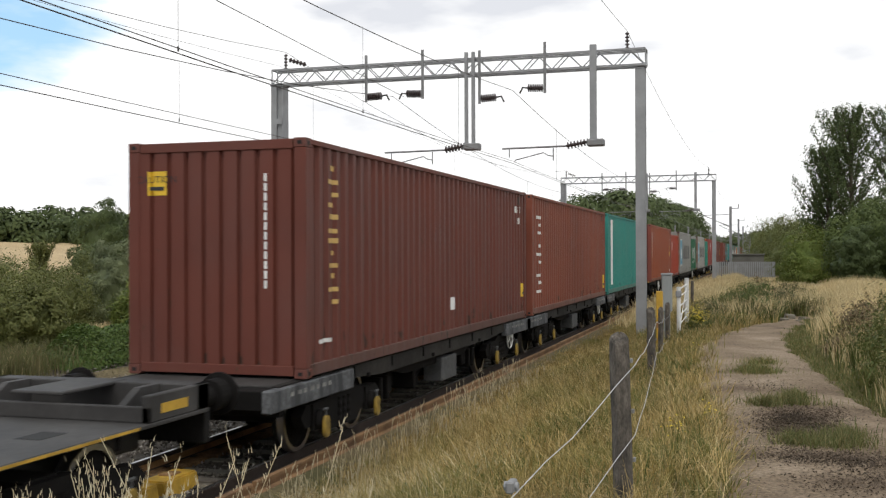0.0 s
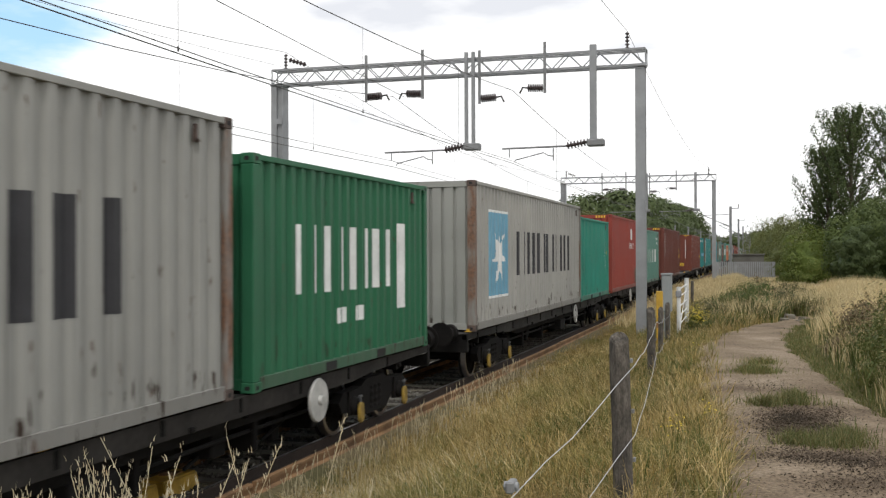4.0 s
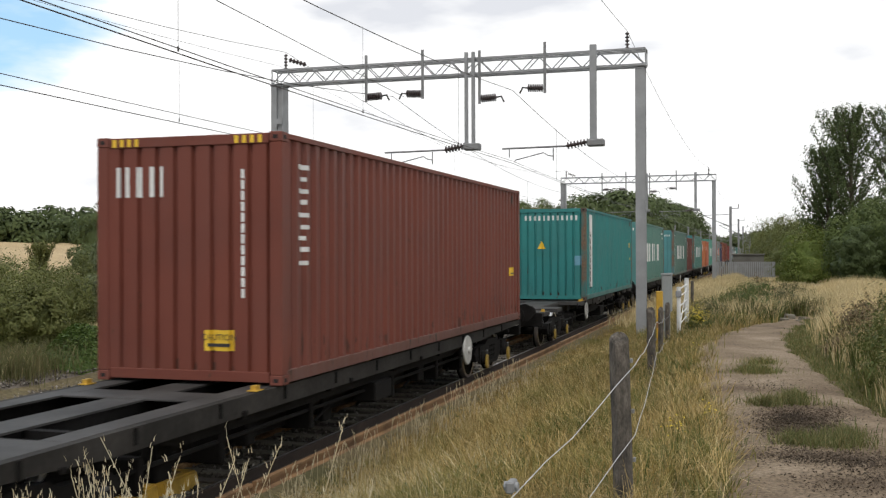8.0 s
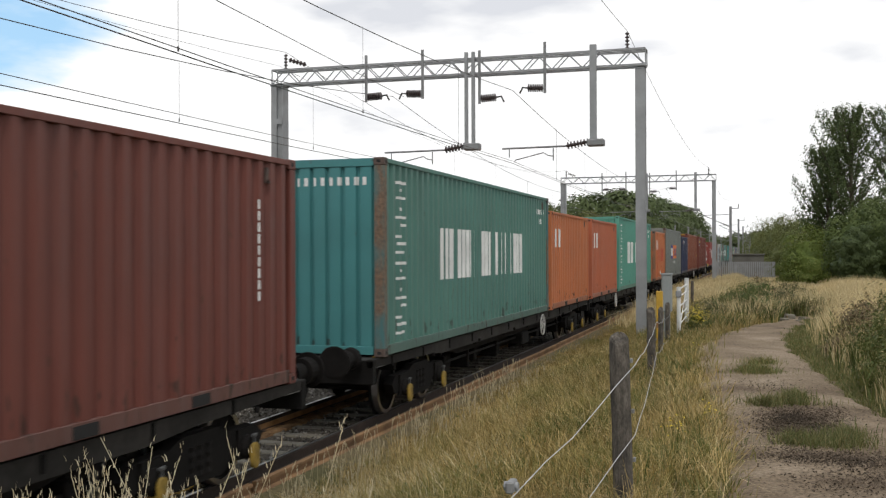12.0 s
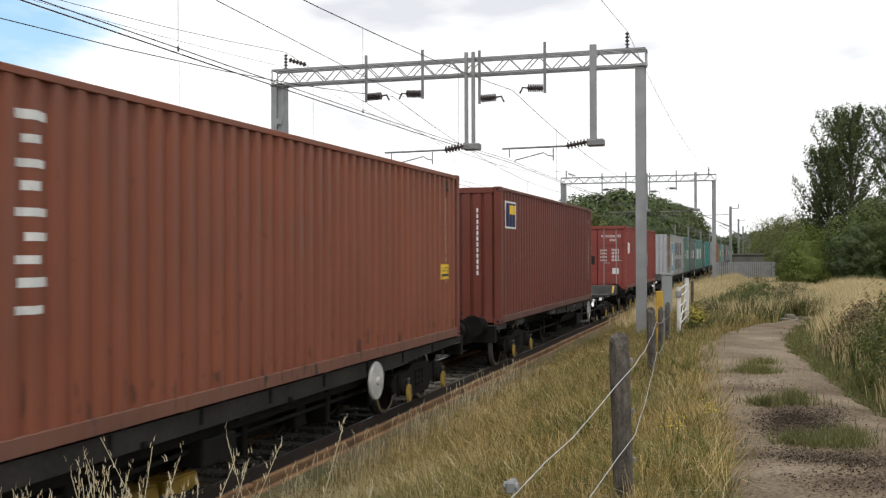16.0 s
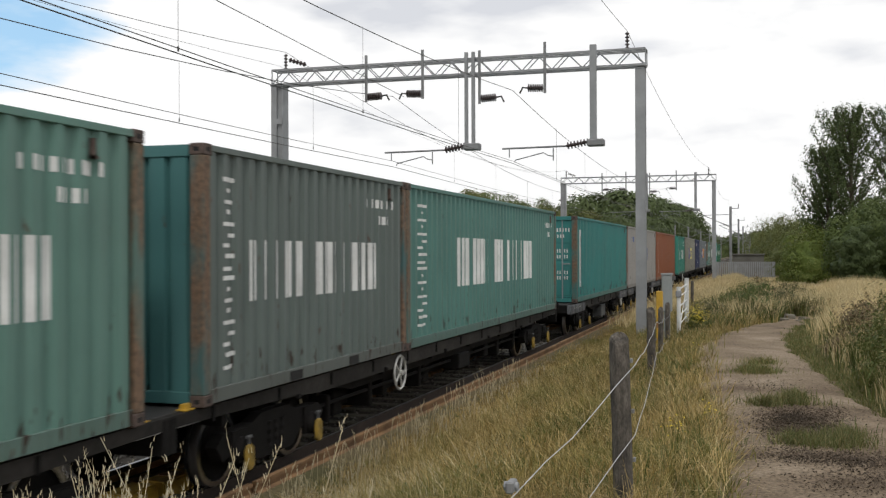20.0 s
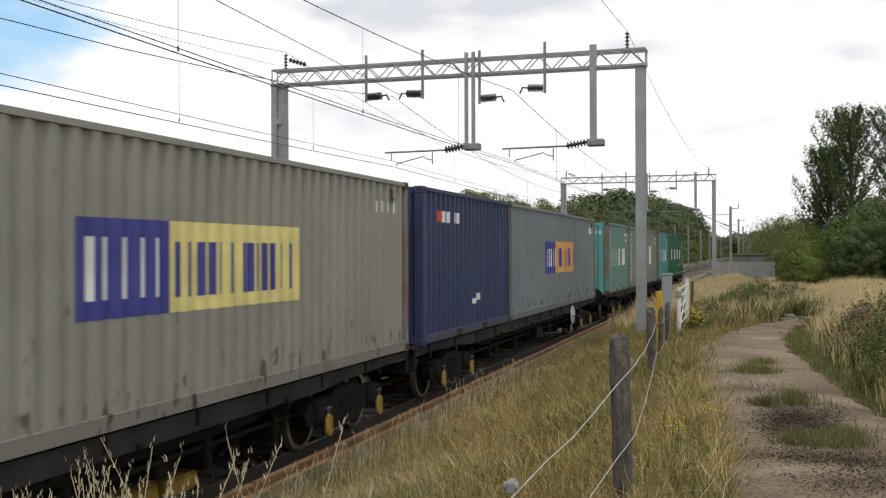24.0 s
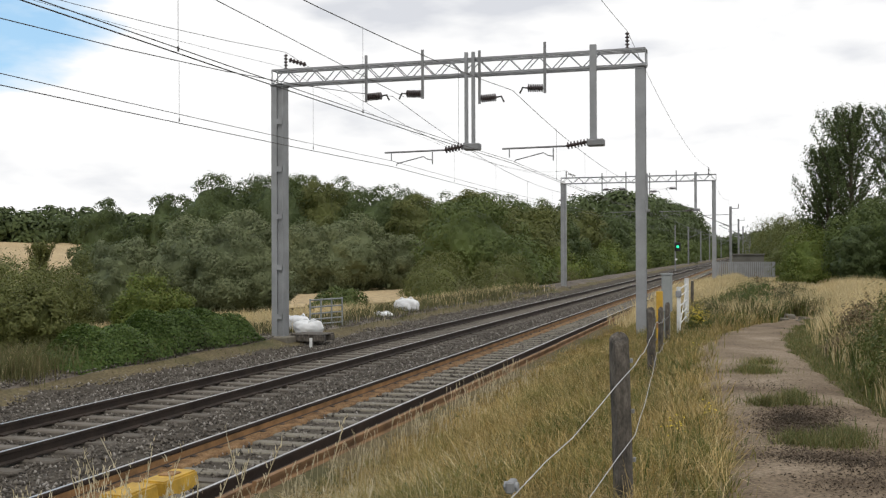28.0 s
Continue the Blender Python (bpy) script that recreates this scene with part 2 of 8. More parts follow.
M_COARSE = leafy("coarse_mixed_grass", [(0.0, (0.075, 0.092, 0.030)), (0.35, (0.12, 0.115, 0.050)), (0.6, (0.145, 0.12, 0.062)), (0.85, (0.10, 0.115, 0.040)), (1.0, (0.27, 0.225, 0.13))])
M_BROWN = leafy("dead_stalks", [(0.0, (0.16, 0.11, 0.065)), (0.5, (0.22, 0.165, 0.10)), (1.0, (0.13, 0.12, 0.06))])


# ---- mesh helpers ----
def link_mesh(name, me, material, parent=None, label=""):
    ob = new(name, me)
    if material is not None and not me.materials:
        me.materials.append(material)
    if parent is not None:
        ob.parent = parent
    if label:
        ob["label"] = label
    return ob


def mesh_of(name, bm, material=None):
    me = bpy.data.meshes.new(name)
    bm.to_mesh(me)
    bm.free()
    if material is not None:
        me.materials.append(material)
    return me


def part(name, bm, material, parent=None, label=""):
    return link_mesh(name, mesh_of(name, bm), material, parent, label)


def thing(name, label, category, group="", kind="", at=(0, 0, 0)):
    ob = tagged(new(name), label, category, group, kind)
    ob.location = at
    return ob


def box(bm, x0, x1, y0, y1, z0, z1, bevel=0.0):
    c = [(x, y, z) for x in (x0, x1) for y in (y0, y1) for z in (z0, z1)]
    v = [bm.verts.new(p) for p in c]
    fs = [bm.faces.new([v[i] for i in f]) for f in ((0, 1, 3, 2), (4, 6, 7, 5), (0, 4, 5, 1), (2, 3, 7, 6), (0, 2, 6, 4), (1, 5, 7, 3))]
    if bevel:
        es = list({e for f in fs for e in f.edges})
        bmesh.ops.bevel(bm, geom=es, offset=bevel, segments=1, affect="EDGES")
    return bm


def boxes(*items, bevel=0.0):
    bm = bmesh.new()
    for b in items:
        box(bm, *b, bevel=bevel)
    return bm


def tube(bm, points, r, n=8, r_end=None, cap=True):
    pts = [Vector(p) for p in points]
    rings = []
    for i, p in enumerate(pts):
        d = (pts[min(i + 1, len(pts) - 1)] - pts[max(i - 1, 0)]).normalized()
        side = d.cross(Vector((0, 0, 1)))
        if side.length < 1e-3:
            side = d.cross(Vector((1, 0, 0)))
        side.normalize()
        up = side.cross(d)
        rr = r if r_end is None else r + (r_end - r) * i / (len(pts) - 1)
        rings.append([bm.verts.new(p + rr * (math.cos(2 * math.pi * k / n) * side + math.sin(2 * math.pi * k / n) * up)) for k in range(n)])
    for a, b in zip(rings, rings[1:]):
        for k in range(n):
            bm.faces.new((a[k], b[k], b[(k + 1) % n], a[(k + 1) % n]))
    if cap:
        bm.faces.new(list(reversed(rings[0])))
        bm.faces.new(rings[-1])
    return bm


def turned(bm, profile, centre, axis="x", n=20):
    """Turns (along, radius) pairs round an axis through centre."""
    cx, cy, cz = centre
    rings = []
    for a, r in profile:
        ring = []
        for k in range(n):
            t = 2 * math.pi * k / n
            u, w = r * math.cos(t), r * math.sin(t)
            ring.append(bm.verts.new({"x": (cx + a, cy + u, cz + w), "y": (cx + u, cy + a, cz + w), "z": (cx + u, cy + w, cz + a)}[axis]))
        rings.append(ring)
    for a, b in zip(rings, rings[1:]):
        for k in range(n):
            bm.faces.new((a[k], a[(k + 1) % n], b[(k + 1) % n], b[k]))
    bm.faces.new(rings[0])
    bm.faces.new(list(reversed(rings[-1])))
    return bm


def np_mesh(name, verts, quads=None, tris=None):
    me = bpy.data.meshes.new(name)
    verts = np.asarray(verts, dtype=np.float32).reshape(-1, 3)
    loops, starts, at = [], [], 0
    for arr, k in ((quads, 4), (tris, 3)):
        if arr is not None and len(arr):
            arr = np.asarray(arr, dtype=np.int32).reshape(-1, k)
            loops.append(arr.ravel())
            starts.append(at + k * np.arange(len(arr), dtype=np.int32))
            at += arr.size
    loops, starts = np.concatenate(loops), np.concatenate(starts)
    me.vertices.add(len(verts))
    me.vertices.foreach_set("co", verts.ravel())
    me.loops.add(len(loops))
    me.loops.foreach_set("vertex_index", loops)
    me.polygons.add(len(starts))
    me.polygons.foreach_set("loop_start", starts)
    me.update(calc_edges=True)
    me.validate()
    return me


def blades_mesh(name, pos, height, width, lean, rng):
    """Bent grass blades: five points each."""
    n = len(pos)
    a, b = rng.uniform(0, 2 * np.pi, n), rng.uniform(0, 2 * np.pi, n)
    side = np.stack([np.cos(a), np.sin(a), np.zeros(n)], 1) * (width / 2)[:, None]
    tip = np.stack([np.cos(b), np.sin(b), np.zeros(n)], 1) * (lean * height)[:, None]
    up = np.zeros((n, 3))
    up[:, 2] = height
    mid = pos + 0.55 * up + 0.30 * tip
    v = np.stack([pos - side, pos + side, mid + 0.75 * side, mid - 0.75 * side, pos + up * (1 - 0.25 * lean[:, None]) + tip], 1)
    i = 5 * np.arange(n)[:, None]
    return np_mesh(name, v, i + np.array([[0, 1, 2, 3]]), i + np.array([[3, 2, 4]]))


def leaves_mesh(name, pos, normal, size, rng):
    """Small pointed leaves lying roughly across their normals."""
    n = len(pos)
    r = rng.normal(size=(n, 3))
    t = np.cross(normal, r)
    t /= np.linalg.norm(t, axis=1)[:, None] + 1e-9
    b = np.cross(normal, t)
    s = size[:, None]
    v = np.stack([pos - t * s * 0.6, pos - b * s * 0.32 + normal * s * 0.08, pos + t * s * 0.6, pos + b * s * 0.32 + normal * s * 0.08], 1)
    return np_mesh(name, v, 4 * np.arange(n)[:, None] + np.array([[0, 1, 2, 3]]))


def smooth_step(v, a, b):
    t = np.clip((v - a) / (b - a), 0, 1)
    return t * t * (3 - 2 * t)


def ground_z(x, y):
    """Height of the land: a trackbed, the bank up to the path, and fields rising far off to the west."""
    x, y = np.asarray(x, dtype=float), np.asarray(y, dtype=float)
    right = np.interp(x, [1.5, 2.3, 3.4, 4.6, 5.6, 6.3, 8.0, 9.0, 14.0, 60.0], [-0.42, -0.24, 0.14, 0.52, 0.76, 0.84, 0.86, 0.95, 0.9, 0.4])
    far = smooth_step(y, 32, 75)
    right = right * (1 - 0.55 * far)
    left = np.interp(-x, [5.0, 6.0, 7.2, 9.0, 12.0, 20.0, 40.0, 110.0, 250.0, 420.0, 1500.0], [-0.42, -0.34, -0.05, 0.0, -0.45, -1.0, -2.0, -2.8, 6.4, 13.0, 30.0])
    z = np.where(x > 1.5, right, np.where(x < -5.0, left, -0.42))
    rough = np.where((x > 5.8) & (x < 8.6), 0.3, 1.0) * 0.05 * np.sin(1.7 * x + 0.6 * y) * np.sin(0.9 * y - 0.7 * x) * smooth_step(np.abs(x + 1.8), 3.8, 6.0)
    return z + rough


# edges of the worn path
PATH_Y = (-6.0, 4.0, 7.0, 9.75, 13.0, 17.5, 20.5, 22.9, 25.0, 30.0)
PATH_LEFT = (6.4, 6.3, 6.23, 6.10, 5.77, 5.49, 5.54, 6.0, 6.8, 7.4)
PATH_RIGHT = (8.4, 8.25, 8.0, 7.72, 7.32, 6.92, 6.85, 7.05, 7.4, 7.6)


# ---- ground ----
def sheet(name, xs, ys, height, material):
    gx, gy = np.meshgrid(np.asarray(xs, dtype=float), np.asarray(ys, dtype=float), indexing="ij")
    v = np.stack([gx, gy, height(gx, gy)], -1).reshape(-1, 3)
    nx, ny = gx.shape
    i = (np.arange(nx - 1)[:, None] * ny + np.arange(ny - 1)[None, :]).ravel()[:, None]
    me = np_mesh(name, v, i + np.array([[0, ny, ny + 1, 1]]))
    me.polygons.foreach_set("use_smooth", np.ones(len(me.polygons), dtype=bool))
    return link_mesh(name, me, material)


def build_ground():
    xs = np.concatenate([-np.geomspace(2500, 32, 26), np.arange(-30, 20, 0.4), np.geomspace(20, 2500, 26)])
    ys = np.concatenate([-np.geomspace(600, 8, 10), np.arange(-6, 90, 0.8), np.geomspace(92, 4000, 40)])
    tagged(sheet("ground", xs, ys, ground_z, M_GROUND), "dry grassy ground beside a railway line", "ground", kind="structure")
    # wheat field on the slope beyond the hedges
    fx, fy = np.linspace(-420, -44, 46), np.linspace(112, 560, 40)
    tagged(sheet("field", fx, fy, lambda x, y: ground_z(x, y) + 0.5, M_FIELD), "ripe pale wheat field on a gentle slope", "field", kind="structure")
    fx, fy = np.linspace(-120, -14, 40), np.linspace(56, 114, 24)
    tagged(sheet("field", fx, fy, lambda x, y: ground_z(x, y) + 0.25, M_FIELD), "strip of ripe field between the hedges", "field", kind="structure")

    # ballast
    px = np.array([-7.7, -6.9, -6.2, -5.55, -5.0, -4.3, -2.75, -2.2, -1.75, -1.3, -0.7, 0.7, 1.3, 1.7, 2.1])
    pz = np.array([-0.12, -0.16, -0.24, -0.23, -0.2, -0.21, -0.21, -0.2, -0.17, -0.19, -0.185, -0.185, -0.21, -0.3, -0.45])
    bx = np.arange(-7.7, 2.11, 0.1)
    by = np.concatenate([np.arange(-30, 80, 0.5), np.geomspace(80, 1500, 60)])
    tagged(sheet("ballast", bx, by, lambda x, y: np.interp(x, px, pz) + 0.02 * np.sin(5 * x + y) * np.sin(3.1 * y), M_BALLAST), "grey stone ballast under the two tracks", "ballast", kind="structure")
    cx = np.arange(-10.4, -6.85, 0.15)
    tagged(sheet("cess", cx, by, lambda x, y: np.maximum(ground_z(x, y), np.interp(x, px, pz)) + 0.03 + 0.015 * np.sin(3 * x + 2 * y) * np.sin(1.3 * y) - 0.16 * smooth_step(x, -7.35, -6.9) - 0.12 * smooth_step(-x, 9.6, 10.3), M_CESS), "bare stony earth strip along the tracks", "ground", kind="structure")

    # worn path
    def path_sheet():
        s = np.linspace(-6, 30, 361)
        left = np.interp(s, PATH_Y, PATH_LEFT)
        right = np.interp(s, PATH_Y, PATH_RIGHT)
        w = np.linspace(0, 1, 25)
        rough = 0.07 * np.sin(2.3 * s) + 0.05 * np.sin(5.1 * s + 1) + 0.04 * np.sin(13.7 * s) + 0.03 * np.sin(23.1 * s + 2)
        X = (left + rough - 0.12)[:, None] * (1 - w)[None, :] + (right - rough[::-1] + 0.12)[:, None] * w[None, :]
        Y = np.repeat(s[:, None], 25, 1)
        Z = np.interp(Y, [-6, 22, 30], [0.90, 0.90, 0.86]) - 0.12 * np.abs(2 * w[None, :] - 1) ** 6 + 0.012 * np.sin(2.1 * X + 0.8 * Y) + 0.002 * np.sin(9 * X + 4 * Y) * np.sin(7 * Y)
        v = np.stack([X, Y, Z], -1).reshape(-1, 3)
        i = (np.arange(360)[:, None] * 25 + np.arange(24)[None, :]).ravel()[:, None]
        me = np_mesh("path", v, i + np.array([[0, 1, 26, 25]]))
        me.polygons.foreach_set("use_smooth", np.ones(len(me.polygons), dtype=bool))
        return link_mesh("path", me, M_PATH)
    tagged(path_sheet(), "worn pale gravel and concrete farm path", "path", kind="structure")


def build_track(name, cx, sleeper_material, rail_material, foot_material, label, pieces):
    track = thing(name, label, "railway track", kind="structure")
    foot = [(-0.07, -0.165), (0.07, -0.165), (0.07, -0.15), (0.012, -0.13), (0.012, -0.045), (0.036, -0.035), (0.036, -0.004), (0.030, 0.0), (-0.030, 0.0), (-0.036, -0.004), (-0.036, -0.035), (-0.012, -0.045), (-0.012, -0.13), (-0.07, -0.15)]
    for side in (-0.7525, 0.7525):
        bm = bmesh.new()
        rings = [[bm.verts.new((cx + side + u, y, w)) for u, w in foot] for y in (-40, 60, 200, 1200)]
        for a, b in zip(rings, rings[1:]):
            for k in range(len(foot)):
                bm.faces.new((a[k], a[(k + 1) % len(foot)], b[(k + 1) % len(foot)], b[k]))
        rail = part("rail", bm, rail_material, track, "rusty steel rail with a bright worn top")
        part("rail_foot", boxes((cx + side - 0.074, cx + side - 0.012, -40, 1200, -0.166, -0.146), (cx + side + 0.012, cx + side + 0.074, -40, 1200, -0.166, -0.146)), foot_material, rail, "orange rusty rail foot")
        if foot_material is M_RUST and side < 0:
            part("rusty_web", boxes((cx + side + 0.012, cx + side + 0.030, -40, 1200, -0.146, -0.06)), M_RUST, rail, "orange rusty rail web")
        part("running_band", boxes((cx + side - 0.019, cx + side + 0.019, -40, 1200, -0.001, 0.003)), M_SHINE, rail, "bright worn rail top")
    # sleepers
    bm = boxes((-1.25, 1.25, -0.115, 0.115, -0.38, -0.158), bevel=0.02)
    me = mesh_of("sleeper", bm, sleeper_material)
    rows = [-3 + 0.65 * i for i in range(pieces)]
    for y in rows:
        ob = link_mesh("sleeper", me, None, track)
        ob.location = (cx + random.uniform(-0.02, 0.02), y + random.uniform(-0.015, 0.015), random.uniform(-0.006, 0.0))
    clip = bmesh.new()
    for y in rows[:110]:
        for side in (-0.7525, 0.7525):
            for u in (-0.11, 0.11):
                box(clip, cx + side + u - 0.035, cx + side + u + 0.035, y - 0.05, y + 0.05, -0.17, -0.135)
    tagged(part("rail_clips", clip, M_RAIL, track, "small rusty rail clips"), kind="stuff")
    far = bmesh.new()
    for k in range(500):
        y = rows[-1] + 0.65 * (k + 1)
        box(far, cx - 1.25, cx + 1.25, y - 0.13, y + 0.13, -0.3, -0.17)
    tagged(part("far_sleepers", far, sleeper_material, track), kind="stuff")
    return track


def build_stones():
    rng = np.random.default_rng(5)
    n = 72000
    y = 7 + 60 * rng.random(n) ** 1.7
    x = rng.uniform(-9.3, 1.22, n)
    keep = ~(((np.abs(x) < 0.66) | (np.abs(x + 3.52) < 0.66) | (np.abs(np.abs(x) - 0.7525) < 0.09) | (np.abs(np.abs(x + 3.52) - 0.7525) < 0.09)) & (rng.random(n) < 0.35))
    keep &= ~((np.abs(np.abs(x) - 0.7525) < 0.08) | (np.abs(np.abs(x + 3.52) - 0.7525) < 0.08))
    x, y = x[keep], y[keep]
    n = len(x)
    bed = np.interp(x, [-7.7, -6.9, -6.2, -5.55, -5.0, -4.3, -2.75, -2.2, -1.75, -1.3, -0.7, 0.7, 1.3, 1.7, 2.1], [-0.12, -0.16, -0.24, -0.23, -0.2, -0.21, -0.21, -0.2, -0.17, -0.19, -0.185, -0.185, -0.21, -0.3, -0.45])
    r = rng.uniform(0.014, 0.036, n)
    base = np.array([(1, 0, 0), (-1, 0, 0), (0, 1, 0), (0, -1, 0), (0, 0, 1), (0, 0, -1)], dtype=float)
    v = base[None] * rng.uniform(0.6, 1.3, (n, 6, 1)) + rng.uniform(-0.3, 0.3, (n, 6, 3))
    bed = np.where(x < -7.2, ground_z(x, y) + 0.045, bed)
    v = v * r[:, None, None] + np.stack([x, y, bed + 0.012], 1)[:, None, :]
    tri = np.array([(0, 2, 4), (2, 1, 4), (1, 3, 4), (3, 0, 4), (2, 0, 5), (1, 2, 5), (3, 1, 5), (0, 3, 5)])
    me = np_mesh("ballast_stones", v, None, (6 * np.arange(n)[:, None, None] + tri[None]).reshape(-1, 3))
    m, nn, l, p = node_mat("ballast_stone")
    g = nn.new("ShaderNodeNewGeometry")
    l.new(ramp(nn, l, g.outputs["Random Per Island"], [(0.0, (0.035, 0.029, 0.023)), (0.4, (0.078, 0.067, 0.055)), (0.8, (0.145, 0.129, 0.110)), (1.0, (0.29, 0.27, 0.245))]), p.inputs["Base Color"])
    p.inputs["Roughness"].default_value = 0.9
    tagged(link_mesh("ballast_stones", me, m), "loose grey ballast stones round the sleepers", "ballast", kind="stuff")


def shoulder_z(x, y):
    """Top of the ballast shoulder where grass has crept over it."""
    return np.maximum(ground_z(x, y), np.interp(x, [0.9, 1.3, 1.7, 2.1], [-0.165, -0.185, -0.27, -0.42]) + 0.02)


def rust_band():
    ys = np.concatenate([np.arange(-10, 80, 0.1), np.geomspace(80, 600, 80)])
    for x0, x1 in ((-0.68, -0.40), (0.825, 1.13)):
        height = lambda x, y: -0.142 + 0.008 * np.sin(9 * y + 20 * x) * np.sin(4.3 * y) - 0.10 * np.clip((x - x1 + 0.05) / 0.05, 0, 1) ** 2
        tagged(sheet("rust_stained_ballast", np.linspace(x0, x1, 9), ys, height, M_RUSTBED), "rust-stained strip along the near rail", "ballast", kind="structure")
    tagged(sheet("turf_shoulder", np.arange(1.1, 2.3, 0.1), ys, lambda x, y: shoulder_z(x, y) + 0.012 - 0.1 * (x > 2.25), M_GROUND), "overgrown ballast shoulder beside the near track", "ground", kind="structure")


def old_rails():
    """Lengths of old rail laid end to end along the ballast shoulder."""
    bm = bmesh.new()
    foot = [(-0.065, -0.165), (0.065, -0.165), (0.065, -0.145), (0.016, -0.125), (0.016, -0.065), (0.036, -0.055), (0.036, -0.02), (0.028, -0.014), (-0.028, -0.014), (-0.036, -0.02), (-0.036, -0.055), (-0.016, -0.065), (-0.016, -0.125), (-0.065, -0.145)]
    rings = [[bm.verts.new((u, y, z)) for u, z in foot] for y in (0.0, 18.2)]
    for k in range(len(foot)):
        bm.faces.new((rings[0][k], rings[0][(k + 1) % len(foot)], rings[1][(k + 1) % len(foot)], rings[1][k]))
    bm.faces.new(list(reversed(rings[0])))
    bm.faces.new(rings[1])
    me = mesh_of("old_rail", bm, M_OLDRUST)
    for k in range(9):
        ob = tagged(link_mesh("old_rail", me, None), "brown rusty old rail lying along the ballast edge", "rail", "old rails beside the track")
        ob.location = (1.07 + 0.012 * math.sin(2.3 * k), -8.0 + 18.3 * k, 0.0)


build_ground()
rust_band()
old_rails()
build_track("railway_track", 0.0, M_SLEEPER, M_RAIL_NEAR, M_RUST, "near railway track, rusty rails on pale concrete sleepers", 200)
build_track("railway_track", -3.52, M_SLEEPER_OLD, M_RAIL, M_RAIL, "far railway track, rails on grimy concrete sleepers", 200)
build_stones()


# ---- containers ----
HALF, DECK_Z = 1.219, 0.985
PERIOD, DEPTH = 0.278, 0.046
STEPS = ((0.0, 0.0), (0.095, 0.0), (0.139, 1.0), (0.234, 1.0))
END_PERIOD, END_STEPS = 0.2425, ((0.0, 0.0), (0.165, 0.0), (0.185, 1.0), (0.2225, 1.0))


def rib_breaks(u0, u1, start, period=PERIOD, steps=STEPS):
    """The points along a wall where its corrugation turns, with the depth there."""
    out = []
    k = int((u0 - start) / period) - 1
    while start + k * period < u1:
        for s, d in steps:
            out.append((start + k * period + s, d * DEPTH))
        k += 1
    out.append((start + k * period, 0.0))
    us, ds = np.array([o[0] for o in out]), np.array([o[1] for o in out])
    keep = us[(us > u0 + 1e-4) & (us < u1 - 1e-4)]
    pts = np.concatenate([[u0], keep, [u1]])
    return [(float(u), float(np.interp(u, us, ds))) for u in pts]


def wall_strip(bm, u0, u1, z0, z1, start, put, lift=0.0):
    last = None
    for u, d in (rib_breaks(u0, u1, start, END_PERIOD, END_STEPS) if put is put_end else rib_breaks(u0, u1, start)):
        a, b = bm.verts.new(put(u, d - lift, z0)), bm.verts.new(put(u, d - lift, z1))
        if last:
            bm.faces.new((last[0], a, b, last[1]))
        last = (a, b)


def put_side(u, d, z):
    return (HALF - 0.012 - d, u, z)


def put_far_side(u, d, z):
    return (-HALF + 0.012 + d, u, z)


def put_end(u, d, z):
    return (u, 0.018 + d, z)


MESHES = {}


def shared(key, make, material):
    full = (key, material.name)
    if full not in MESHES:
        MESHES[full] = mesh_of(key[0] if isinstance(key, tuple) else key, make(), material)
    return MESHES[full]


def side_mesh(length, height, put):
    bm = bmesh.new()
    wall_strip(bm, 0.15, length - 0.15, 0.15, height - 0.055, 0.15, put)
    return bm


def end_mesh(height):
    bm = bmesh.new()
    wall_strip(bm, -HALF + 0.13, HALF - 0.13, 0.13, height - 0.10, -HALF + 0.13, put_end)
    return bm


def rear_mesh(length, height):
    return boxes((-HALF + 0.12, HALF - 0.12, length - 0.05, length - 0.02, 0.1, height - 0.1))


def roof_mesh(length, height):
    bm = bmesh.new()
    wall_strip(bm, 0.12, length - 0.12, -HALF + 0.05, HALF - 0.05, 0.12, lambda u, d, w: (w, u, height - 0.03 - 0.6 * d))
    return bm


def posts_mesh(x, y, height):
    sx, sy = (1 if x > 0 else -1), (1 if y > 1 else -1)
    return boxes((min(x, x - sx * 0.155), max(x, x - sx * 0.155), min(y, y - sy * 0.14), max(y, y - sy * 0.14), 0.115, height - 0.115), bevel=0.012)


def casting_mesh():
    bm = boxes((-0.081, 0.081, -0.089, 0.089, -0.059, 0.059), bevel=0.01)
    return bm


def hole_mesh():
    return boxes((-0.083, 0.083, -0.03, 0.03, -0.022, 0.022), (-0.03, 0.03, -0.091, 0.091, -0.022, 0.022))


M_DARK = surface("dark_hollow", (0.01, 0.01, 0.01), 0.9, 0, 0.1, 2.0, 20.0, 0.0)


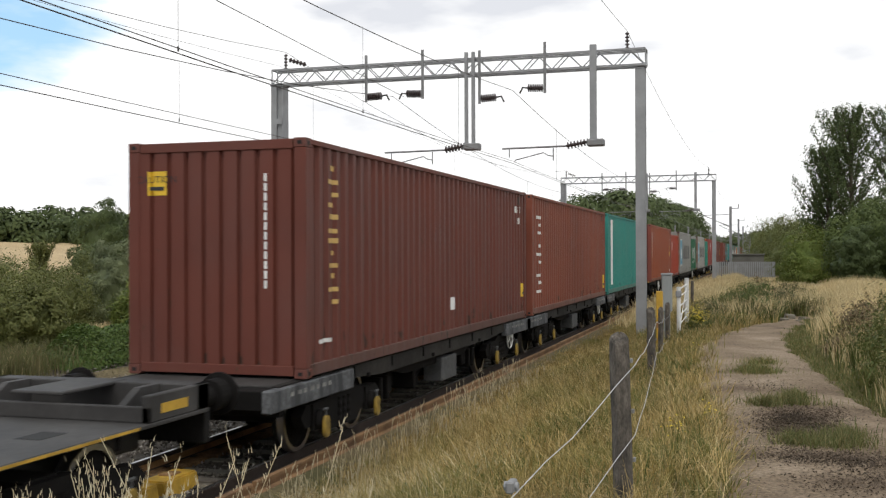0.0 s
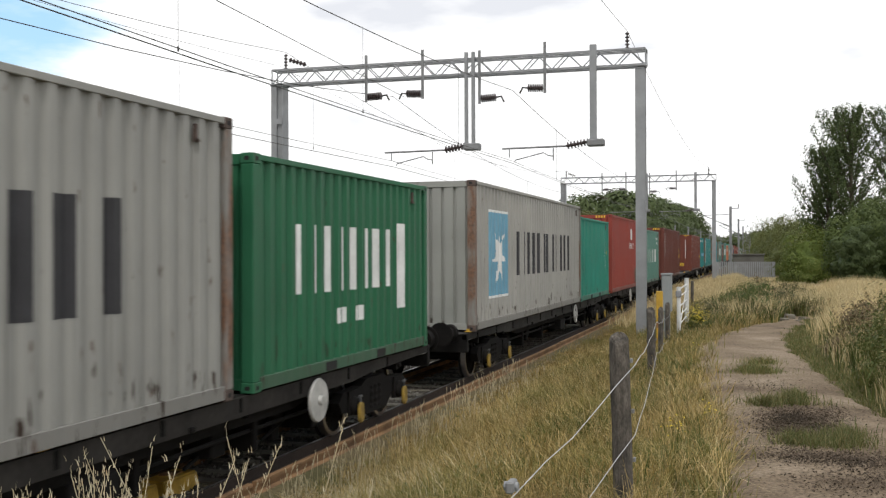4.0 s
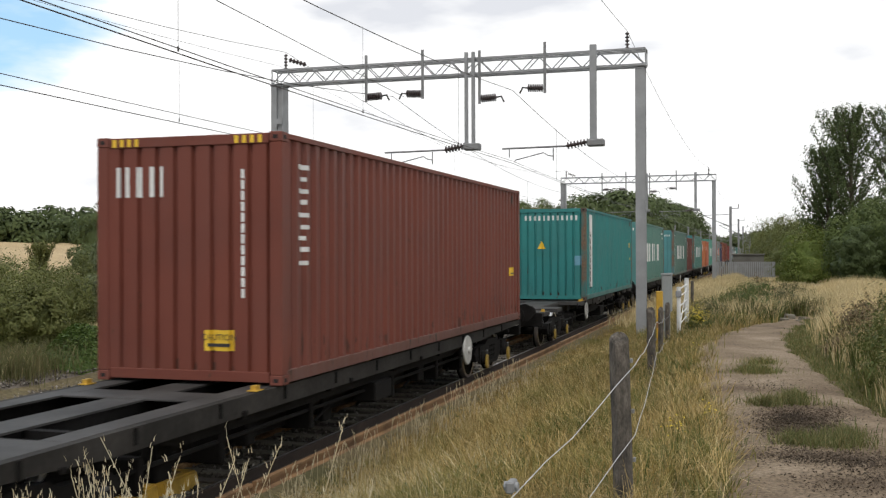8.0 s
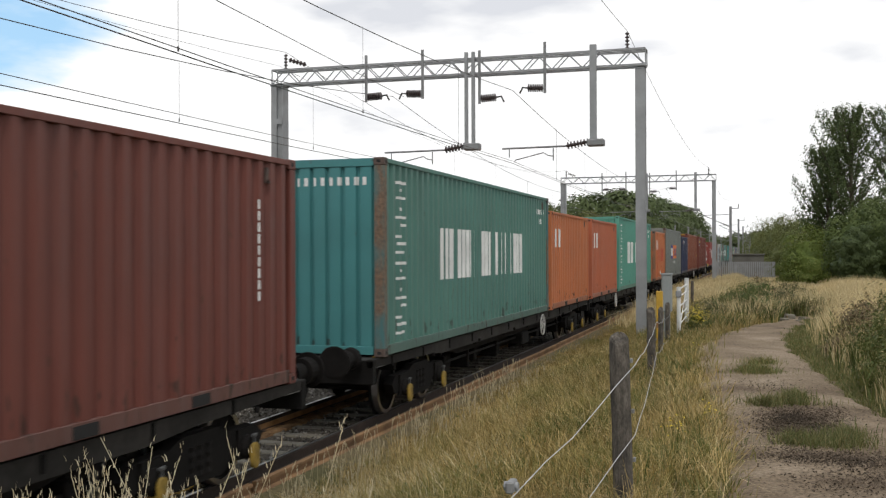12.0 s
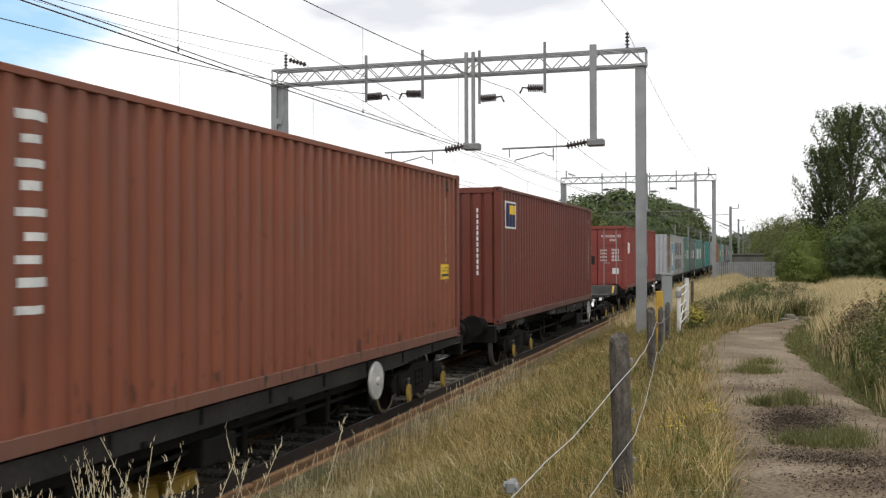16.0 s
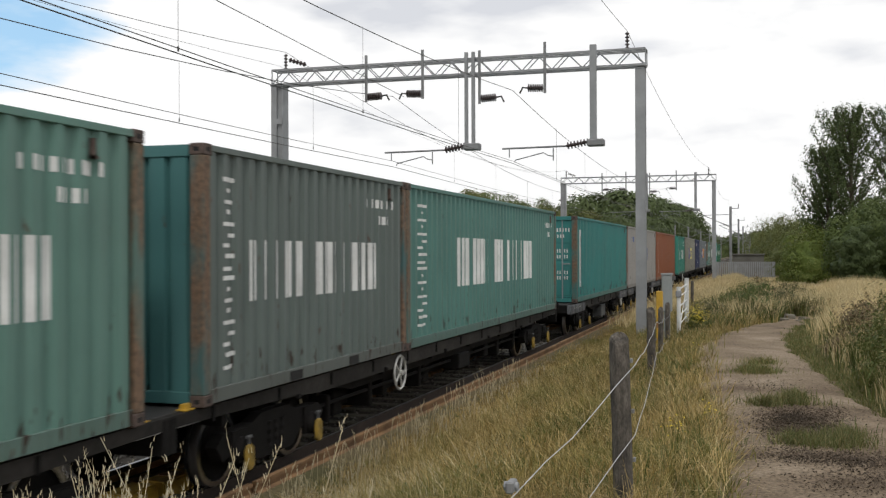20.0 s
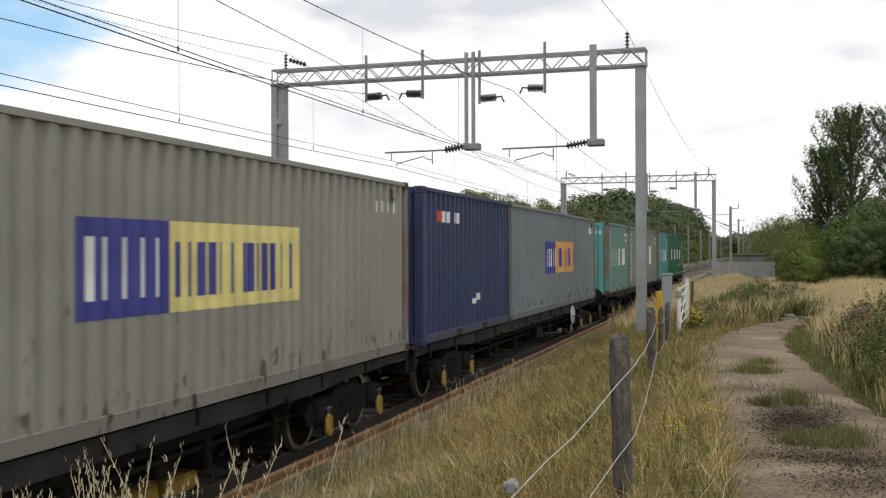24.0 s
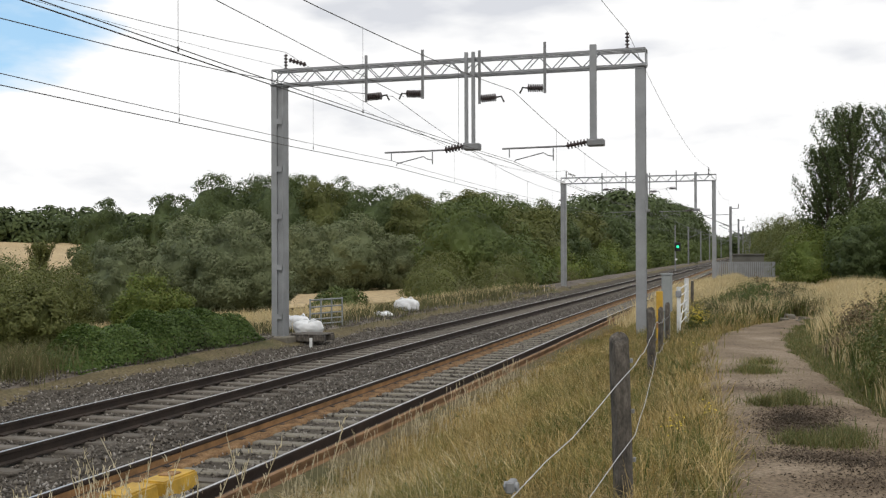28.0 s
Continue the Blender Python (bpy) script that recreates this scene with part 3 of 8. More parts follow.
class Box:
    """A shipping container: origin at the foot of its leading end, length along y."""

    def __init__(self, label, length, height, colour, end_colour=None, post_material=None, doors=False, worn=0.5):
        self.length, self.height = length, height
        self.paint = PAINTS.setdefault((colour, worn), None) or paint("container_paint", colour, worn)
        PAINTS[(colour, worn)] = self.paint
        self.end_paint = self.paint
        if end_colour:
            self.end_paint = PAINTS.get((end_colour, worn)) or paint("container_paint", end_colour, worn)
            PAINTS[(end_colour, worn)] = self.end_paint
        grimy = tuple(0.62 * v + 0.38 * w for v, w in zip(colour, (0.085, 0.075, 0.066)))
        rail_paint = PAINTS[("rail", colour)] = PAINTS.get(("rail", colour)) or paint("grimy_rail_paint", grimy, 0.8)
        posts = post_material or self.end_paint
        if post_material is M_BROWNPOST:
            key = ("post", end_colour or colour)
            posts = PAINTS[key] = PAINTS.get(key) or patchy("rust_patched_post_paint", tuple(0.6 * v + 0.02 for v in (end_colour or colour)), (0.135, 0.078, 0.046))
        self.ob = ob = thing("shipping_container", label, "shipping container", "containers on the train")
        L, H = length, height
        link_mesh("side_panel", shared(("side_panel", L, H, 1), lambda: side_mesh(L, H, put_side), self.paint), None, ob, "corrugated steel side")
        link_mesh("side_panel", shared(("side_panel", L, H, -1), lambda: side_mesh(L, H, put_far_side), self.paint), None, ob, "corrugated steel side")
        link_mesh("roof_panel", shared(("roof_panel", L, H), lambda: roof_mesh(L, H), self.paint), None, ob)
        link_mesh("rear_panel", shared(("rear_panel", L, H), lambda: rear_mesh(L, H), self.paint), None, ob)
        link_mesh("floor_panel", shared(("floor_panel", L), lambda: boxes((-1.1, 1.1, 0.1, L - 0.1, 0.09, 0.13)), M_BOGIE), None, ob, "dark underfloor")
        for s in (-1, 1):
            a, b = sorted((s * HALF, s * (HALF - 0.06)))
            link_mesh("top_rail", shared(("top_rail", L, H, s), lambda: boxes((a, b, 0.16, L - 0.16, H - 0.075, H - 0.01), bevel=0.006), self.paint), None, ob)
            link_mesh("bottom_rail", shared(("bottom_rail", L, s), lambda: boxes((min(s * (HALF - 0.006), s * (HALF - 0.05)), max(s * (HALF - 0.006), s * (HALF - 0.05)), 0.16, L - 0.16, 0.02, 0.165), bevel=0.006), rail_paint), None, ob, "grimy bottom rail")
            for y in (0.0, L):
                link_mesh("corner_post", shared(("corner_post", s, y, H), lambda: posts_mesh(s * HALF, y, H), posts), None, ob)
                for z in (0.059, H - 0.059):
                    c = link_mesh("corner_casting", shared("corner_casting", casting_mesh, M_CASTING if post_material else posts), None, ob, "worn steel corner casting")
                    c.location = (s * (HALF - 0.079), 0.087 if y == 0 else L - 0.087, z)
                    h = link_mesh("casting_hole", shared("casting_hole", hole_mesh, M_DARK), None, c)
        for y0, y1 in ((0.004, 0.09), (L - 0.09, L - 0.004)):
            link_mesh("header", shared(("header", y0, H), lambda: boxes((-HALF + 0.17, HALF - 0.17, y0, y1, H - 0.13, H - 0.012), bevel=0.006), self.end_paint), None, ob)
            link_mesh("sill", shared(("sill", y0), lambda: boxes((-HALF + 0.17, HALF - 0.17, y0, y1, 0.03, 0.15), bevel=0.006), self.end_paint), None, ob)
        for u in (L - 0.72,):
            link_mesh("vent", shared("vent", lambda: boxes((HALF - 0.03, HALF + 0.004, -0.02, 0.02, -0.17, 0.0), (HALF - 0.03, HALF + 0.004, -0.02, 0.06, -0.17, -0.14)), M_CASTING), None, ob, "small dark vent cover").location = (0, u, H - 0.14)
        if doors:
            self.doors()
        else:
            link_mesh("end_panel", shared(("end_panel", H), lambda: end_mesh(H), self.end_paint), None, ob, "corrugated steel end")
        if L < 7:
            for u in (1.95, 3.75):
                link_mesh("fork_pocket", shared("fork_pocket", lambda: boxes((HALF - 0.03, HALF - 0.002, 0, 0.34, 0.03, 0.14)), M_DARK), None, ob, "dark fork-lift slot").location = (0, u, 0)

    def doors(self):
        ob, H = self.ob, self.height
        for s in (-1, 1):
            bm = boxes((min(s * 0.012, s * 1.06), max(s * 0.012, s * 1.06), 0.045, 0.085, 0.16, H - 0.14), bevel=0.008)
            leaf = part("door_leaf", bm, self.end_paint, ob, "steel door leaf")
            zz = [0.22 + (H - 0.5) * k / 4 for k in range(4)]
            for z in zz:
                part("door_panel", boxes((min(s * 0.08, s * 1.0), max(s * 0.08, s * 1.0), 0.032, 0.05, z, z + (H - 0.5) / 4 - 0.06), bevel=0.01), self.end_paint, leaf)
            for x in (0.28, 0.78):
                part("lock_rod", tube(bmesh.new(), [(s * x, 0.02, 0.12), (s * x, 0.02, H - 0.1)], 0.018, 8), M_GALV, leaf, "galvanised lock rod")
                part("lock_handle", boxes((min(s * x, s * (x + 0.24)), max(s * x, s * (x + 0.24)), 0.004, 0.018, 1.05 + 0.1 * (x > 0.5), 1.08 + 0.1 * (x > 0.5))), M_GALV, leaf, "galvanised handle")
            for z in (0.35, 1.0, 1.7, H - 0.4):
                part("hinge", boxes((min(s * 1.0, s * 1.12), max(s * 1.0, s * 1.12), 0.012, 0.04, z, z + 0.13)), self.end_paint, leaf)

    # marks lie on the corrugation; u runs from the leading end along the side, or across the end wall
    def rects(self, name, items, material, where="side", label=""):
        if name in ("scuff", "red_patch", "torn_label", "notice", "flag") and len(items) > 1:
            return [self.rects(name, [i], material, where, label) for i in items][0]
        bm = bmesh.new()
        for u0, u1, z0, z1 in items:
            if where == "side":
                wall_strip(bm, u0, u1, z0, z1, 0.15, put_side, 0.004)
            elif where == "door":
                wall_strip(bm, u0, u1, z0, z1, 99.0, lambda u, d, z: (u, 0.026, z))
            else:
                wall_strip(bm, u0, u1, z0, z1, -HALF + 0.13, put_end, 0.004)
        return part(name, bm, material, self.ob, label)

    def word(self, u0, u1, z0, z1, n, material, where="side", heavy=0.26, style=0, gap_after=(), lift=0.0):
        """A word as plain upright bars of its size and colour."""
        cell = (u1 - u0) / (n + len(gap_after))
        u, made, rnd = u0, [], random.Random(n * 7 + style)
        for k in range(n):
            if n < 3:
                bars = [(0.05, 0.36), (0.55, 0.90)]
            else:
                a, b = rnd.uniform(0.18, 0.30), rnd.uniform(0.16, 0.30)
                bars = [(0.1, 0.1 + a), (0.9 - b, 0.9)] if rnd.random() < 0.75 else [(0.3, 0.3 + a + 0.12)]
            for p, q in bars:
                ob = self.rects("letter_bar", [(u + cell * p, u + cell * q, z0, z1)], material, where)
                ob.location.x = lift
                made.append(ob)
            u += cell * (2 if k in gap_after else 1)
        return made

    def column(self, u, z_top, size, step, n, material, where="side", wide=0.8):
        """Characters one under another, as plain bars."""
        for k in range(n):
            z1 = z_top - step * k
            z0, a, b = z1 - size, u - size * wide * 0.3, u + size * wide * 0.3
            w, h = b - a, z1 - z0
            if size > 0.2:
                kind = (k + n) % 3
                bars = (((0.0, 1.0, 0.82, 0.98), (0.22, 0.78, 0.44, 0.58), (0.06, 0.94, 0.04, 0.18)), ((0.2, 0.8, 0.84, 1.0), (0.0, 1.0, 0.42, 0.56), (0.3, 1.0, 0.02, 0.16)), ((0.0, 0.75, 0.82, 0.96), (0.1, 1.0, 0.44, 0.60), (0.0, 0.9, 0.0, 0.14)))[kind]
                self.rects("letter_block", [(a + p * w, a + q * w, z0 + c * h, z0 + d * h) for p, q, c, d in bars], material, where)
            else:
                self.rects("mark_block", [(a, b, z0, z1)], material, where)

    def number(self, u0, u1, z, h, n, material, where="side"):
        cell = (u1 - u0) / n
        for k in range(n):
            self.rects("number_bar", [(u0 + cell * k + cell * 0.28, u0 + cell * k + cell * 0.72, z, z + h)], material, where)

    def plate(self, u, z, w, h, where="side", text=""):
        p = self.rects("caution_plate", [(u, u + w, z, z + h)], M_PLATE, where, "yellow caution plate")
        if text:
            cu = bpy.data.curves.new("caution_text", "FONT")
            cu.body, cu.size, cu.align_x = text, h * 0.42, "CENTER"
            cu.materials.append(M_BLACK)
            o = new("caution_text", cu)
            o.parent = p
            o.matrix_basis = pose(u + w / 2, 0.008, z + h * 0.52, 90, 0, 0) if where != "side" else pose(HALF + 0.002, u + w / 2, z + h * 0.52, 90, 0, 90)
        part("rule", boxes((u + w * 0.12, u + w * 0.88, 0.008, 0.011, z + h * 0.2, z + h * 0.36)) if where != "side" else boxes((HALF - 0.003, HALF + 0.001, u + w * 0.12, u + w * 0.88, z + h * 0.2, z + h * 0.36)), M_BLACK, p)
        return p

    def triangle(self, u, z, s, where="side"):
        cols = [(u + s * (k - 6) / 12, u + s * (k - 5) / 12, z, z + s * (1 - abs(k - 5.5) / 6)) for k in range(12)]
        return self.rects("warning_triangle", cols, M_PLATE, where, "yellow warning triangle")

    def hazard(self, where_side=True):
        H = self.height
        for x0 in (-1.0, 0.62):
            for k in range(4):
                part("hazard_stripe", boxes((x0 + 0.1 * k, x0 + 0.1 * k + 0.05, 0.0, 0.003, H - 0.12, H - 0.03)), M_PLATE, self.ob, "yellow hazard stripe")

    def star(self, u0, u1, z0, z1):
        self.rects("logo_panel", [(u0, u1, z0, z1)], M_SKYBLUE, "side", "pale blue painted square")
        self.rects("logo_border", [(u0 - 0.05, u0, z0, z1), (u1, u1 + 0.05, z0, z1), (u0 - 0.05, u1 + 0.05, z1, z1 + 0.05), (u0 - 0.05, u1 + 0.05, z0 - 0.05, z0)], M_WHITE, "side")
        cu, cz, R = (u0 + u1) / 2, (z0 + z1) / 2, 0.42 * (z1 - z0)
        pts = []
        for k in range(14):
            r = R if k % 2 == 0 else 0.36 * R
            a = math.pi / 2 + math.pi * k / 7
            pts.append((cu + 0.8 * r * math.cos(a), cz + r * math.sin(a)))
        bm, n = bmesh.new(), 44
        for c in range(n):
            a = cu - 0.8 * R + 1.6 * R * c / n
            b = a + 1.6 * R / n
            m, cuts = 0.5 * (a + b), []
            for (x1, y1), (x2, y2) in zip(pts, pts[1:] + pts[:1]):
                if (x1 - m) * (x2 - m) < 0:
                    cuts.append(y1 + (y2 - y1) * (m - x1) / (x2 - x1))
            cuts.sort()
            for lo, hi in zip(cuts[::2], cuts[1::2]):
                wall_strip(bm, a, b, lo, hi, 0.15, put_side, 0.008)
        part("star", bm, M_WHITE, self.ob, "white star shape")


PAINTS = {}


def patchy(name, base, rusty):
    """Old paint broken by patches of rust."""
    m, n, l, p = node_mat(name)
    spots = noise_fac(n, l, 4.0, 8.0, (1, 1, 0.3))
    c = mixed(n, l, ramp(n, l, spots, [(0.40, (0, 0, 0)), (0.58, (0.9, 0.9, 0.9))]), base, ramp(n, l, noise_fac(n, l, 20.0, 4.0), [(0.3, scaled(rusty, 0.6)), (0.7, scaled(rusty, 1.5))]))
    l.new(c, p.inputs["Base Color"])
    p.inputs["Roughness"].default_value = 0.8
    bump(n, l, p, spots, 0.3, 0.01)
    return m


M_PLATE = surface("yellow_plate", (0.72, 0.47, 0.03), 0.6, 0, 0.12, 3.0, 25.0, 0.0)
M_SKYBLUE = surface("pale_blue_paint", (0.135, 0.31, 0.42), 0.6, 0, 0.12, 2.0, 20.0, 0.0)
M_GOLD = surface("gold_lettering", (0.55, 0.37, 0.12), 0.6, 0, 0.15, 2.0, 20.0, 0.0)
M_BLUEPANEL = surface("blue_panel_paint", (0.035, 0.04, 0.22), 0.6, 0, 0.15, 2.0, 20.0, 0.0)
M_ORANGEPANEL = surface("orange_panel_paint", (0.62, 0.30, 0.09), 0.6, 0, 0.15, 2.0, 20.0, 0.0)
M_YELLOWPANEL = surface("pale_yellow_panel_paint", (0.66, 0.58, 0.22), 0.6, 0, 0.15, 2.0, 20.0, 0.0)
M_REDPATCH = surface("red_patch_paint", (0.42, 0.065, 0.03), 0.6, 0, 0.2, 2.0, 20.0, 0.0)
M_RUSTPOST = patchy("rust_patched_grey_steel", (0.21, 0.205, 0.19), (0.13, 0.062, 0.032))
M_BROWNPOST = patchy("rust_patched_brown_steel", (0.105, 0.085, 0.07), (0.085, 0.042, 0.026))
M_LILAC = surface("blue_grey_lettering", (0.10, 0.13, 0.27), 0.6, 0, 0.15, 2.0, 20.0, 0.0)

HC, LOW, L40, L20 = 2.896, 2.591, 12.192, 6.058
MAROON, BROWNRED, ORANGERED, RED = (0.122, 0.033, 0.0215), (0.195, 0.055, 0.031), (0.27, 0.072, 0.033), (0.35, 0.055, 0.028)
TEAL, SEAGREEN, GREYGREEN = (0.030, 0.215, 0.184), (0.10, 0.225, 0.185), (0.105, 0.19, 0.16)
DARKGREEN, LIGHTGREY, BLUEGREY = (0.018, 0.125, 0.058), (0.30, 0.30, 0.28), (0.165, 0.19, 0.205)
ORANGE, NAVY = (0.48, 0.155, 0.06), (0.024, 0.034, 0.085)
TRAIN = []


def load(s, c):
    TRAIN.append((c.ob, s, DECK_Z))
    return c


def white_company(c, n_col=6):
    """A column of marks at the leading edge and two bold words on the side."""
    H, L = c.height, c.length
    c.column(0.82 if L > 7 else 0.55, H - 0.30, 0.29, 0.405 if H > 2.7 else 0.335, n_col, M_WHITE, wide=2.1 if L > 7 else 1.5)
    a, b = (2.85, 9.3) if L > 7 else (0.95, 4.95)
    z0, z1 = (1.05, 1.93) if H > 2.7 else ((0.90, 1.78) if L > 7 else (1.0, 1.65))
    c.word(a, b, z0, z1, 13, M_WHITE, gap_after=(4,))
    c.number(L - 1.6, L - 0.55, H - 0.45, 0.12, 9, M_WHITE)
    c.number(L - 1.2, L - 0.75, H - 0.68, 0.12, 4, M_WHITE)


def ends(c, plate=True, number="row"):
    """Number bars and the yellow marks on the leading end wall."""
    H = c.height
    if number == "row":
        c.number(-0.72, 0.98, H - 0.52, 0.14, 12, M_WHITE, "end")
    elif number == "column":
        c.column(0.66, H - 0.45, 0.09, 0.115, 12, M_WHITE, "end", 0.7)


def build_train_load():
    c = load(11.35, Box("dark red steel container with gold side lettering on a wagon", L40, HC, MAROON, None, None, worn=0.6))
    c.column(0.86, HC - 0.28, 0.4, 0.455, 4, M_GOLD, wide=1.3)
    c.column(0.68, HC - 0.42, 0.095, 0.118, 12, M_WHITE, "end", 0.7)
    c.plate(-0.95, HC - 0.66, 0.27, 0.3, "end", "CAUTION")
    c.plate(L40 - 0.4, 0.5, 0.2, 0.3)
    c.number(L40 - 1.0, L40 - 0.55, HC - 0.5, 0.14, 4, M_WHITE)
    c.number(L40 - 0.9, L40 - 0.6, HC - 0.75, 0.14, 3, M_WHITE)
    c.rects("scuff", [(0.42, 0.8, 0.39, 0.44), (6.2, 6.35, 0.5, 0.72)], M_WHITE)

    c = load(24.24, Box("brown-red steel container with tall white side marks", L40, HC, BROWNRED, worn=0.5))
    c.column(0.9, HC - 0.48, 0.48, 0.71, 3, M_WHITE, wide=1.6)
    c.plate(L40 - 0.6, 0.27, 0.35, 0.45)
    c.column(L40 - 0.7, HC - 0.5, 0.09, 0.12, 11, M_WHITE, wide=0.6)

    c = load(37.16, Box("teal steel container with a white lettered strip", L40, HC, TEAL, worn=0.35))
    c.rects("label_strip", [(0.85, 1.32, 0.32, HC - 0.2)], M_WHITE, "side", "white painted strip")
    c.column(1.085, HC - 0.6, 0.17, 0.215, 9, M_BLACK, wide=0.9)
    c.plate(L40 - 0.55, 1.75, 0.12, 0.16)
    c.triangle(L40 - 0.48, 1.3, 0.24)
    c.column(L40 - 0.9, HC - 0.5, 0.09, 0.12, 10, M_WHITE, wide=0.6)

    c = load(52.60, Box("orange-brown steel container with white mark column", L40, HC, ORANGERED, (0.19, 0.05, 0.035), worn=0.45))
    c.column(0.75, HC - 0.4, 0.36, 0.43, 3, M_WHITE, wide=1.4)
    c.column(0.7, HC - 0.4, 0.09, 0.12, 12, M_WHITE, "end", 0.7)
    c.plate(0.1, 0.32, 0.42, 0.24, "end", "CAUTION")
    c.hazard()
    c.triangle(L40 - 1.1, 1.68, 0.22)
    c.plate(L40 - 1.33, 1.3, 0.42, 0.22, "side", "CAUTION")
    c.column(L40 - 0.86, HC - 0.38, 0.1, 0.125, 13, M_WHITE, wide=0.6)
    c.rects("scuff", [(L40 - 0.95, L40 - 0.66, 0.33, 0.48)], M_WHITE)

    c = load(64.82, Box("bright red short steel container with white block marks", L20, LOW, RED, worn=0.3))
    c.word(0.52, 1.41, 1.63, 2.15, 3, M_WHITE, heavy=0.34)
    c.column(L20 - 0.75, LOW - 0.4, 0.1, 0.13, 10, M_WHITE, wide=0.5)
    c.column(L20 - 0.45, LOW - 0.4, 0.1, 0.13, 8, M_WHITE, wide=0.5)

    c = load(71.77, Box("grey steel container, rust streaked, with pale blue square", L40, HC, LIGHTGREY, (0.28, 0.28, 0.26), M_RUSTPOST, worn=0.9))
    c.star(1.22, 2.77, 0.63, 2.33)
    c.word(3.5, 10.4, 1.0, 1.98, 6, M_BLACK, heavy=0.3)
    c.column(-0.75, HC - 0.5, 0.1, 0.13, 11, M_BLACK, "end", 0.7)

    c = load(84.41, Box("dark green short steel container with white block marks", L20, LOW, DARKGREEN, worn=0.3))
    c.word(1.0, 4.4, 1.02, 1.85, 4, M_WHITE, heavy=0.34)
    c.rects("label_strip", [(4.6, 5.05, 0.68, 1.95)], M_WHITE)
    c.number(2.3, 3.3, 0.6, 0.2, 5, M_WHITE)

    c = load(93.44, Box("grey steel container with pale blue square and black marks", L40, HC, (0.34, 0.335, 0.31), (0.28, 0.285, 0.265), M_RUSTPOST, worn=0.5))
    c.star(1.22, 2.77, 0.63, 2.33)
    c.word(3.5, 10.4, 1.0, 1.98, 6, M_BLACK, heavy=0.3)

    c = load(105.67, Box("green short steel container with faded patches", L20, LOW, (0.018, 0.215, 0.155), worn=0.3))
    c.column(L20 - 1.1, LOW - 0.3, 0.08, 0.11, 12, M_WHITE, wide=0.6)
    c.column(L20 - 0.85, LOW - 0.75, 0.09, 0.125, 9, M_WHITE, wide=0.6)
    c.plate(L20 - 0.6, 1.4, 0.11, 0.15)

    c = load(112.63, Box("red steel container with round white emblem", L40, HC, (0.26, 0.045, 0.032), worn=0.3))
    c.word(5.2, 6.92, 1.65, 1.9, 8, M_WHITE, heavy=0.32)
    c.rects("emblem", [(6.12 + 0.26 * (k - 8) / 8, 6.12 + 0.26 * (k - 7) / 8, 2.25 - 0.27 * math.sqrt(1 - ((k - 7.5) / 8) ** 2), 2.25 + 0.27 * math.sqrt(1 - ((k - 7.5) / 8) ** 2)) for k in range(16)], M_WHITE, "side", "round white emblem")
    c.column(0.66, HC - 0.28, 0.13, 0.165, 12, M_WHITE, "end", 0.8)
    c.rects("emblem_bar", [(6.08, 6.16, 2.08, 2.42)], M_NAVYMARK).location.x = 0.004
    c.column(11.3, 2.55, 0.1, 0.13, 13, M_WHITE, wide=0.6)
    c.triangle(11.5, 0.92, 0.16)
    c.rects("patch", [(7.3, 8.37, 0.19, 0.81)], M_BROWNPOST, "side", "brown repair patch")
    c.hazard()

    c = load(124.94, Box("sea-green short steel container with white block marks", L20, LOW, SEAGREEN, worn=0.4))
    white_company(c)

    c = load(134.19, Box("maroon steel container with white mark column", L40, HC, MAROON, worn=0.35))
    c.column(1.0, HC - 0.3, 0.38, 0.46, 3, M_WHITE, wide=1.4)
    c.column(0.45, HC - 0.4, 0.1, 0.125, 12, M_WHITE, "end", 0.7)
    c.plate(-0.4, 0.4, 0.4, 0.24, "end", "CAUTION")
    c.hazard()
    c.triangle(L40 - 0.7, 1.5, 0.26)
    c.plate(L40 - 0.75, 1.1, 0.4, 0.24, "side", "CAUTION")

    c = load(159.50, Box("maroon steel container with white marks, hazard striped top", L40, HC, (0.155, 0.042, 0.027), worn=0.4))
    c.word(-0.98, -0.3, HC - 0.72, HC - 0.36, 3, M_WHITE, "end", heavy=0.34)
    c.column(0.72, HC - 0.42, 0.105, 0.125, 12, M_WHITE, "end", 0.7)
    c.plate(0.22, 0.38, 0.38, 0.24, "end", "CAUTION")
    c.hazard()
    c.column(0.62, HC - 0.33, 0.36, 0.42, 3, M_WHITE, wide=1.4)
    c.plate(11.25, 1.0, 0.36, 0.18)
    c.column(L40 - 0.5, HC - 0.35, 0.1, 0.125, 11, M_WHITE, wide=0.5)

    c = load(181.07, Box("bright teal steel container, dented, with white strip", L40, HC, (0.026, 0.195, 0.19), None, M_BROWNPOST, worn=0.75))
    c.number(-0.78, 0.98, HC - 0.38, 0.15, 12, M_WHITE, "end")
    c.triangle(-0.2, 1.62, 0.26, "end")
    c.rects("label_strip", [(0.72, 1.28, 0.4, HC - 0.18)], M_WHITE, "side", "white painted strip")
    c.column(1.0, HC - 0.75, 0.16, 0.205, 9, M_BLACK, wide=0.9)
    c.rects("patch", [(-0.1 + 0.95, 1.09, 1.1, 1.4)], M_SKYBLUE, "end", "pale repair patch")
    c.triangle(L40 - 0.75, 1.2, 0.26)
    c.plate(L40 - 1.0, 1.7, 0.16, 0.2)

